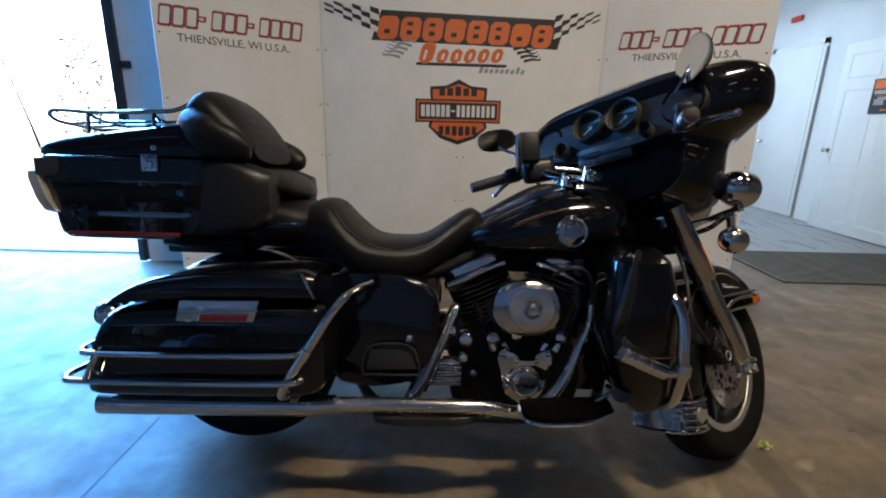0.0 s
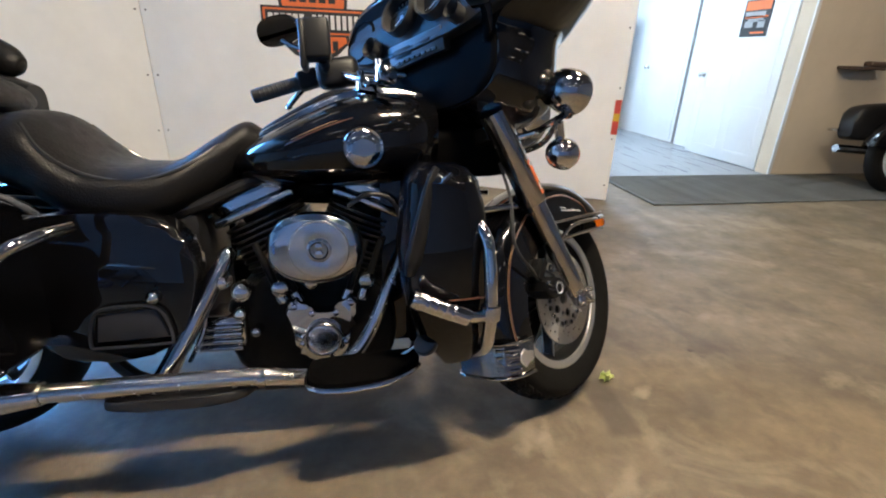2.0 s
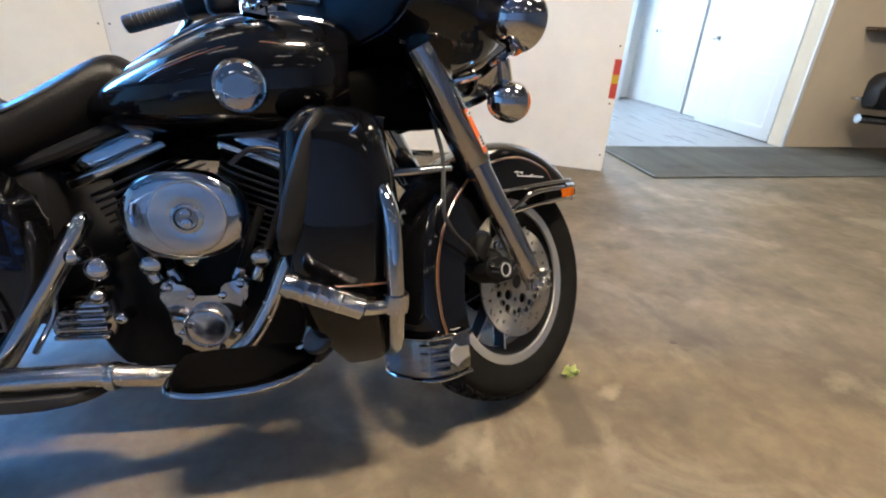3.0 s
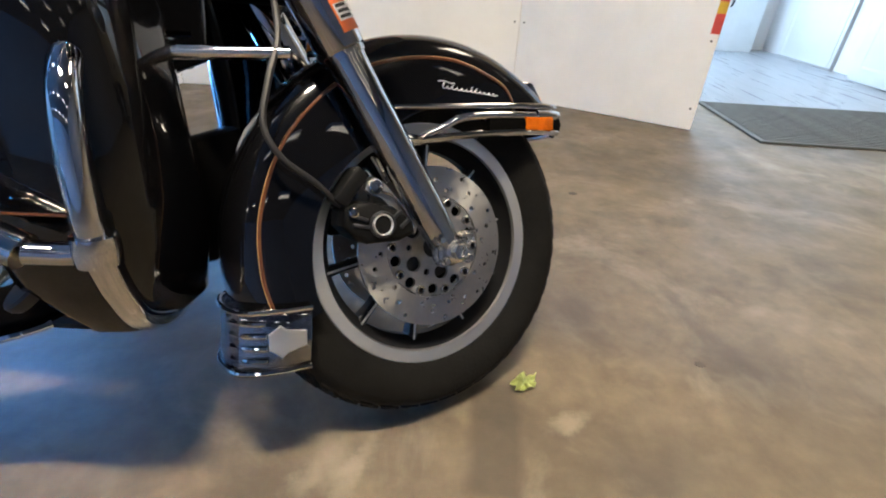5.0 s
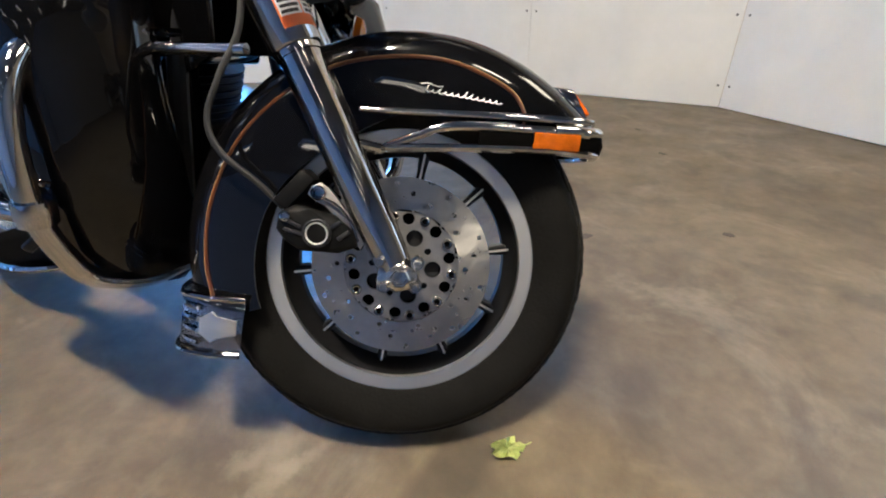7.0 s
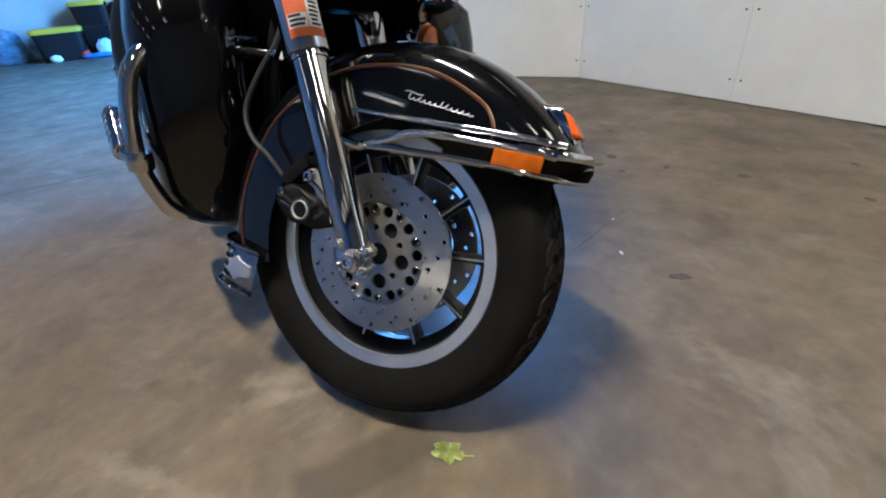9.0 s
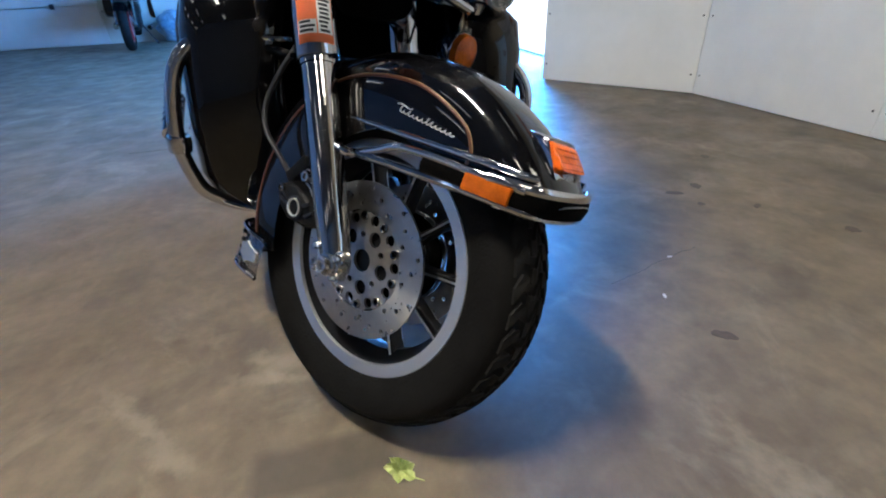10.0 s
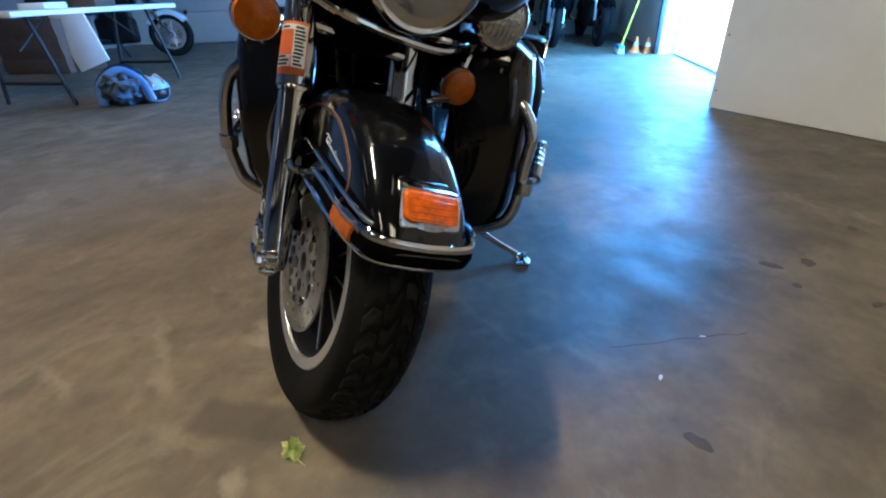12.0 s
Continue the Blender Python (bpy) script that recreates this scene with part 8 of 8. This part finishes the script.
for x0, r, mtl, lab in ((-0.12, 0.024, BLACK_SATIN, "black strap"), (0.05, 0.034, BLACK_SATIN, "dark sleeve"), (0.12, 0.026, BLUE_PLASTIC, "blue sleeve edge")):
    bm = bmesh.new()
    tube(bm, [(x0 - 0.05, -0.19, 0.02), (x0 - 0.02, -0.15, 0.19), (x0, 0.0, 0.285), (x0 + 0.03, 0.14, 0.20), (x0 + 0.05, 0.19, 0.03)], r, 10, 5, flat=1.5)
    finish("strap" if x0 < 0 else "sleeve", bm, mtl, bundle, lab)
sack = thing("canvas_bag", pose(-2.32, -1.78, 0, 0, 0, 20), "olive brown canvas bag lying beside the jacket", "bag")
bm = bmesh.new()
lump(bm, (0, 0, 0.002), (0.16, 0.13, 0.12), 4.0, 0.2)
finish("body", bm, BROWN, sack)
helmet = thing("helmet", pose(-2.13, -1.34, 0, 0, 0, 60), "blue and white open helmet lying on the floor", "helmet")
bm = bmesh.new()
bmesh.ops.create_uvsphere(bm, u_segments=32, v_segments=20, radius=1.0)
bmesh.ops.delete(bm, geom=[v for v in bm.verts if v.co.x > 0.55 and -0.6 < v.co.z < 0.15 and abs(v.co.y) < 0.75], context="VERTS")
for v in bm.verts:
    v.co = Vector((v.co.x * 0.140, v.co.y * 0.12, max(0.003, v.co.z * 0.112 + 0.10)))
bmesh.ops.solidify(bm, geom=bm.faces[:], thickness=0.010)
finish("shell", bm, PALE_BLUE, helmet)
bm = bmesh.new()
lump(bm, (0.035, 0, 0.012), (0.085, 0.092, 0.075), 2.0, 0.05)
finish("lining", bm, BLACK_SATIN, helmet, "black lining")
for y0 in (-0.045, 0.045):
    bm = bmesh.new()
    tube(bm, [(0.126, y0, 0.155), (0.07, y0, 0.203), (0.0, y0, 0.217), (-0.08, y0, 0.194), (-0.128, y0, 0.13)], 0.013, 8, 5, flat=0.35)
    finish("stripe", bm, WHITE_INK, helmet, "white stripe")
bm = bmesh.new()
lathe(bm, [(0.001, 0.004), (0.022, 0.003), (0.030, 0.0), (0.030, -0.006)], along((-0.2, -1, 0.5), (-0.02, -0.108, 0.150)), 18)
finish("decal", bm, CONE, helmet, "orange patch")

# white board and dark box behind the table
board = thing("white_panel", pose(-3.92, -3.55, 0, 0, 0, 4), "white panel leaning against a dark box", "panel")
bm = bmesh.new()
box(bm, (0, 0, 0.36), (0.03, 0.45, 0.72), Matrix.Translation((0, 0, 0.075)) @ Matrix.Rotation(radians(-6), 4, "Y") @ Matrix.Rotation(radians(18), 4, "X"), bevel=0.005)
finish("sheet", bm, SCREEN_PAINT, board)
crate = thing("dark_crate", pose(-4.10, -4.30, 0), "dark brown wooden crate on the floor", "crate")
bm = bmesh.new()
box(bm, (0, 0, 0.32), (0.60, 0.95, 0.64), bevel=0.008)
body = finish("body", bm, BROWN, crate)
for z in (0.10, 0.32, 0.54):
    bm = bmesh.new()
    box(bm, (0.307, 0, z), (0.016, 0.96, 0.14), bevel=0.003)
    finish("slat", bm, BROWN, crate)

# storage bins
for k, (y, x, z, base, top, sz) in enumerate(((0.12, -7.1, 0.0, BLACK_SATIN, YELLOW, (0.42, 0.58, 0.36)), (0.62, -7.28, 0.0, BLACK_SATIN, BLACK_SATIN, (0.40, 0.46, 0.34)), (0.60, -7.28, 0.392, BLACK_SATIN, YELLOW, (0.36, 0.44, 0.26)))):
    t = thing("storage_bin", pose(x, y, z, 0, 0, -8 * k), ("black storage bin with a yellow lid", "plain black storage bin under another bin", "black bin with a yellow lid stacked on another")[k], "storage bin", group="storage bins by the wall")
    bm = bmesh.new()
    rings = [[Vector((a, b, zz)) for a, b in superellipse(24, sz[0] / 2 * g, sz[1] / 2 * g, 8)] for zz, g in ((0.0, 0.86), (0.02, 0.88), (sz[2] * 0.9, 0.97), (sz[2], 1.0))]
    skin(bm, rings)
    finish("tub", bm, base, t)
    bm = bmesh.new()
    rings = [[Vector((a, b, zz)) for a, b in superellipse(24, sz[0] / 2 * g, sz[1] / 2 * g, 8)] for zz, g in ((sz[2] - 0.01, 1.04), (sz[2] + 0.03, 1.05), (sz[2] + 0.05, 0.98), (sz[2] + 0.045, 0.9))]
    skin(bm, rings)
    finish("lid", bm, top, t)



# sacks, cloths and jugs lying round the bins
for nm, x, y, mtl, size, lab, cat in (("plastic_sack", -7.32, -0.55, HAZE_BLUE, (0.16, 0.24, 0.24), "crumpled hazy blue plastic sack by the wall", "sack"), ("plastic_sack", -7.35, -0.15, HAZE_BLUE, (0.14, 0.15, 0.19), "small hazy blue plastic sack by the wall", "sack"),
                                      ("cloth", -6.90, 0.52, BLUE_PLASTIC, (0.12, 0.20, 0.035), "bright blue cloth dropped on the floor", "cloth"), ("cloth", -6.98, 0.36, RED_INK, (0.09, 0.06, 0.06), "red rag dropped on the floor", "cloth"),
                                      ("plastic_bag", -7.02, 0.62, WHITE_PLASTIC, (0.09, 0.11, 0.12), "crumpled white plastic bag on the floor", "bag"), ("plastic_bag", -6.86, 0.02, WHITE_PLASTIC, (0.05, 0.07, 0.05), "small crumpled white bag before the bin", "bag")):
    bm = bmesh.new()
    lump(bm, (0, 0, 0.002), size, x + 3 * y)
    t = thing(nm, pose(x, y, 0), lab, cat)
    finish("body", bm, mtl, t)
# broom, cones and hoses by the opening
for k, (x, y) in enumerate(((-4.95, 3.30), (-4.85, 3.42))):
    t = thing("traffic_cone", pose(x, y, 0, 0, 0, 10 * k), "orange traffic cone standing by the wall", "traffic cone", group="cones by the garage door")
    bm = bmesh.new()
    lathe(bm, [(0.085, 0.02), (0.075, 0.06), (0.045, 0.18), (0.022, 0.30), (0.018, 0.305)], Matrix.Scale(0.60, 4), 20)
    finish("cone", bm, CONE, t)
    bm = bmesh.new()
    box(bm, (0, 0, 0.010), (0.130, 0.130, 0.018), bevel=0.005)
    finish("foot", bm, CONE, t)
    bm = bmesh.new()
    lathe(bm, [(0.059, 0.14), (0.045, 0.20), (0.046, 0.20), (0.060, 0.14)], Matrix.Scale(0.60, 4), 20, closed=True)
    finish("band", bm, WHITE_INK, t, "white band")
broom = thing("push_broom", pose(-4.95, 3.12, 0), "push broom with a yellow handle leaning on the wall", "broom")
bm = bmesh.new()
tube(bm, [(0, 0, 0.08), (-0.02, 0.18, 0.75), (-0.03, 0.36, 1.45)], 0.013, 10, 2)
finish("handle", bm, YELLOW, broom)
bm = bmesh.new()
box(bm, (0.0, -0.02, 0.075), (0.32, 0.07, 0.035), bevel=0.008)
finish("head", bm, BLUE_PLASTIC, broom)
bm = bmesh.new()
for i in range(16):
    for j in range(3):
        tube(bm, [(-0.15 + i * 0.02, -0.045 + j * 0.025, 0.06), (-0.15 + i * 0.021, -0.05 + j * 0.03, 0.0)], 0.006, 5, 1)
tagged(finish("bristles", bm, WHITE_PLASTIC, broom), kind="stuff")
hose = thing("coiled_hose", pose(-5.25, 3.40, 0.95), "black coiled hose hanging on the wall", "hose")
bm = bmesh.new()
for k in range(5):
    tube(bm, [((0.14 + 0.008 * k) * math.cos(a), -0.03 * k + 0.05, (0.26 + 0.01 * k) * math.sin(a)) for a in np.linspace(0, 2 * math.pi, 13)[:-1]], 0.013, 8, 3, closed=True)
finish("coil", bm, PLASTIC, hose)
bm = bmesh.new()
tube(bm, [(0.0, 0.10, 0.27), (0, 0.0, 0.27), (0, -0.13, 0.29)], 0.012, 8, 2)
finish("hook", bm, DARK_STEEL, hose)


# ---- other parked motorcycles ----
def parked_bike(m, label, fender_mat, body_mat, rim_mat, tall=1.0):
    t = thing("motorcycle", m, label, "motorcycle", group="motorcycles parked along the wall")
    for x in (0.78, -0.78):
        bm = bmesh.new()
        q = along((0, -1, 0), (x, 0, 0.315))
        lathe(bm, smooth_curve([(0.215, -0.045), (0.25, -0.058), (0.285, -0.056), (0.308, -0.035), (0.315, 0), (0.308, 0.035), (0.285, 0.056), (0.25, 0.058), (0.215, 0.045)], 2), q, 44, closed=True)
        w = finish("tyre", bm, TYRE, t)
        bm = bmesh.new()
        lathe(bm, [(0.190, -0.045), (0.216, -0.047), (0.216, 0.047), (0.190, 0.045)], q, 44, closed=True)
        for k in range(9):
            a = 2 * math.pi * k / 9
            tube(bm, [q @ Vector((0.04 * math.cos(a), 0.04 * math.sin(a), 0)), q @ Vector((0.195 * math.cos(a), 0.195 * math.sin(a), 0))], 0.012, 8, 1)
        lathe(bm, [(0.05, -0.06), (0.06, 0), (0.05, 0.06)], q, 20)
        finish("rim", bm, rim_mat, w)
        bm = bmesh.new()
        lathe(bm, [(0.07, -0.062), (0.13, -0.062), (0.13, -0.067), (0.07, -0.067)], q, 32, closed=True)
        finish("brake_disc", bm, STEEL_DISC, w)
        bm = bmesh.new()
        rings = []
        for d in np.linspace(35 if x > 0 else 15, 150 if x > 0 else 165, 22):
            a = radians(d)
            rings.append([Vector((x + r * math.cos(a), y, 0.315 + r * math.sin(a))) for y, r in ((-0.085, 0.27), (-0.085, 0.325), (-0.05, 0.345), (0, 0.35), (0.05, 0.345), (0.085, 0.325), (0.085, 0.27))])
        skin(bm, rings, close_ring=False)
        bmesh.ops.solidify(bm, geom=bm.faces[:], thickness=0.004)
        finish("fender", bm, fender_mat, t)
    up = tall - 1.0
    for s in (-1, 1):
        bm = bmesh.new()
        tube(bm, [(0.78, s * 0.10, 0.315), (0.62, s * 0.10, 0.62), (0.48, s * 0.10, 0.92)], 0.026, 12, 1)
        finish("fork_leg", bm, CHROME, t)
        bm = bmesh.new()
        loft_x(bm, fine_stations([(-1.06, s * 0.30, 0.07, 0.36 + up, 0.50 + up, 4), (-0.98, s * 0.31, 0.10, 0.33 + up, 0.62 + up, 5), (-0.70, s * 0.31, 0.10, 0.33 + up, 0.66 + up, 5), (-0.50, s * 0.30, 0.08, 0.36 + up, 0.64 + up, 4)], 3), 24)
        finish("saddlebag", bm, body_mat, t)
        bm = bmesh.new()
        tube(bm, [(-1.15, s * 0.27, 0.26 + up), (-0.5, s * 0.27, 0.27 + 0.5 * up), (0.0, s * 0.22, 0.25)], 0.036, 12, 2)
        finish("muffler", bm, CHROME, t)
        bm = bmesh.new()
        tube(bm, [(-1.13, s * 0.30, 0.42 + up), (-1.08, s * 0.42, 0.42 + up), (-0.60, s * 0.42, 0.43 + up)], 0.012, 10, 4)
        finish("guard_rail", bm, CHROME, t)
    bm = bmesh.new()
    loft_x(bm, fine_stations([(-0.18, 0, 0.06, 0.72, 0.80, 2.5), (-0.05, 0, 0.13, 0.70, 0.88, 2.6), (0.15, 0, 0.17, 0.69, 0.95, 2.6), (0.32, 0, 0.15, 0.71, 0.95, 2.6), (0.40, 0, 0.08, 0.76, 0.92, 2.5)], 4), 26)
    finish("fuel_tank", bm, body_mat, t)
    bm = bmesh.new()
    loft_x(bm, fine_stations([(-0.12, 0, 0.08, 0.66, 0.80, 2.5), (-0.30, 0, 0.18, 0.62, 0.75, 2.7), (-0.45, 0, 0.18, 0.64, 0.80, 2.6), (-0.70, 0, 0.15, 0.70, 0.84, 2.6), (-0.90, 0, 0.10, 0.70, 0.80, 2.5)], 4), 26)
    finish("seat", bm, LEATHER, t)
    bm = bmesh.new()
    box(bm, (0.05, 0, 0.40), (0.52, 0.26, 0.36), bevel=0.06, seg=3)
    block = finish("engine", bm, ENGINE, t)
    for k in range(8):
        bm = bmesh.new()
        box(bm, (0.05, 0, 0.46 + k * 0.026), (0.42, 0.30, 0.010), bevel=0.003)
        finish("cooling_fin", bm, ENGINE, block)
    bm = bmesh.new()
    tube(bm, [(0.20, -0.40, 0.98), (0.34, -0.34, 1.02), (0.44, -0.12, 0.98), (0.44, 0.12, 0.98), (0.34, 0.34, 1.02), (0.20, 0.40, 0.98)], 0.014, 10, 5)
    finish("handlebar", bm, CHROME, t)
    bm = bmesh.new()
    lathe(bm, smooth_curve([(0.02, -0.10), (0.075, -0.06), (0.092, 0.02), (0.085, 0.04)], 3), along((1, 0, 0), (0.60, 0, 0.84)), 28)
    finish("headlamp", bm, CHROME, t)
    bm = bmesh.new()
    tube(bm, [(-0.05, 0.12, 0.28), (0.0, 0.25, 0.10), (0.02, 0.30, 0.01)], 0.011, 8, 3)
    finish("side_stand", bm, DARK_STEEL, t)
    return t


parked_bike(pose(-5.18, -4.23, 0, -6, 0, 112), "black parked motorcycle with a white front fender", WHITE_PLASTIC, BLACK, STEEL_GREY)
parked_bike(pose(-6.40, 2.25, 0, -6, 0, 3), "dark parked motorcycle facing into the room", BLACK, BLACK, ALLOY)
parked_bike(pose(-6.45, 2.88, 0, -6, 0, 3), "black parked motorcycle beside another one", BLACK, BLACK_SATIN, BLACK_SATIN)
parked_bike(pose(-7.05, -1.08, 0, -5, 0, 10), "black parked motorcycle with red wheels", BLACK, BLACK, RIM_RED)
parked_bike(pose(5.78, 3.50, 0, -6, 0, -2), "black parked touring motorcycle at the end of the mat", BLACK, BLACK_SATIN, WHITE_PLASTIC, 1.11)
# shelf bracket sign over the tan wall
rackb = thing("wall_bracket", pose(5.03, 4.245, 1.02), "small dark wall bracket holding a folded cloth", "bracket")
bm = bmesh.new()
box(bm, (0, -0.06, 0), (0.42, 0.12, 0.03), bevel=0.006)
box(bm, (0.12, -0.08, 0.035), (0.18, 0.10, 0.05), bevel=0.02, seg=3)
finish("shelf", bm, BROWN, rackb)

# shrub outside in the sun
shrub = thing("shrub", pose(-5.90, 8.0, -0.11), "tall sparse green shrub in the sunny yard", "shrub")
bm = bmesh.new()
for k in range(7):
    a = 2 * math.pi * k / 7
    tube(bm, [(0, 0, 0), (0.10 * math.cos(a), 0.10 * math.sin(a), 0.90), (0.30 * math.cos(a), 0.30 * math.sin(a), 2.10)], (0.018, 0.012, 0.004), 6, 3)
finish("stem", bm, BROWN, shrub)
bm = bmesh.new()
rnd = random.Random(11)
for k in range(520):
    a, r, z = rnd.uniform(0, 6.283), 0.45 * rnd.random() ** 0.5, rnd.uniform(0.4, 2.35)
    r *= 0.4 + 0.7 * math.sin(math.pi * min(1, z / 2.5))
    m = Matrix.Translation((r * math.cos(a), r * math.sin(a), z)) @ Euler((rnd.uniform(-1, 1), rnd.uniform(-1, 1), a)).to_matrix().to_4x4()
    s = rnd.uniform(0.03, 0.06)
    vs = [bm.verts.new(m @ Vector(p)) for p in ((-s, 0, 0), (0, -s * 0.5, 0.006), (s, 0, 0), (0, s * 0.5, 0.006))]
    bm.faces.new(vs)
tagged(finish("leaves", bm, BUSH, shrub, smooth=False), kind="stuff")
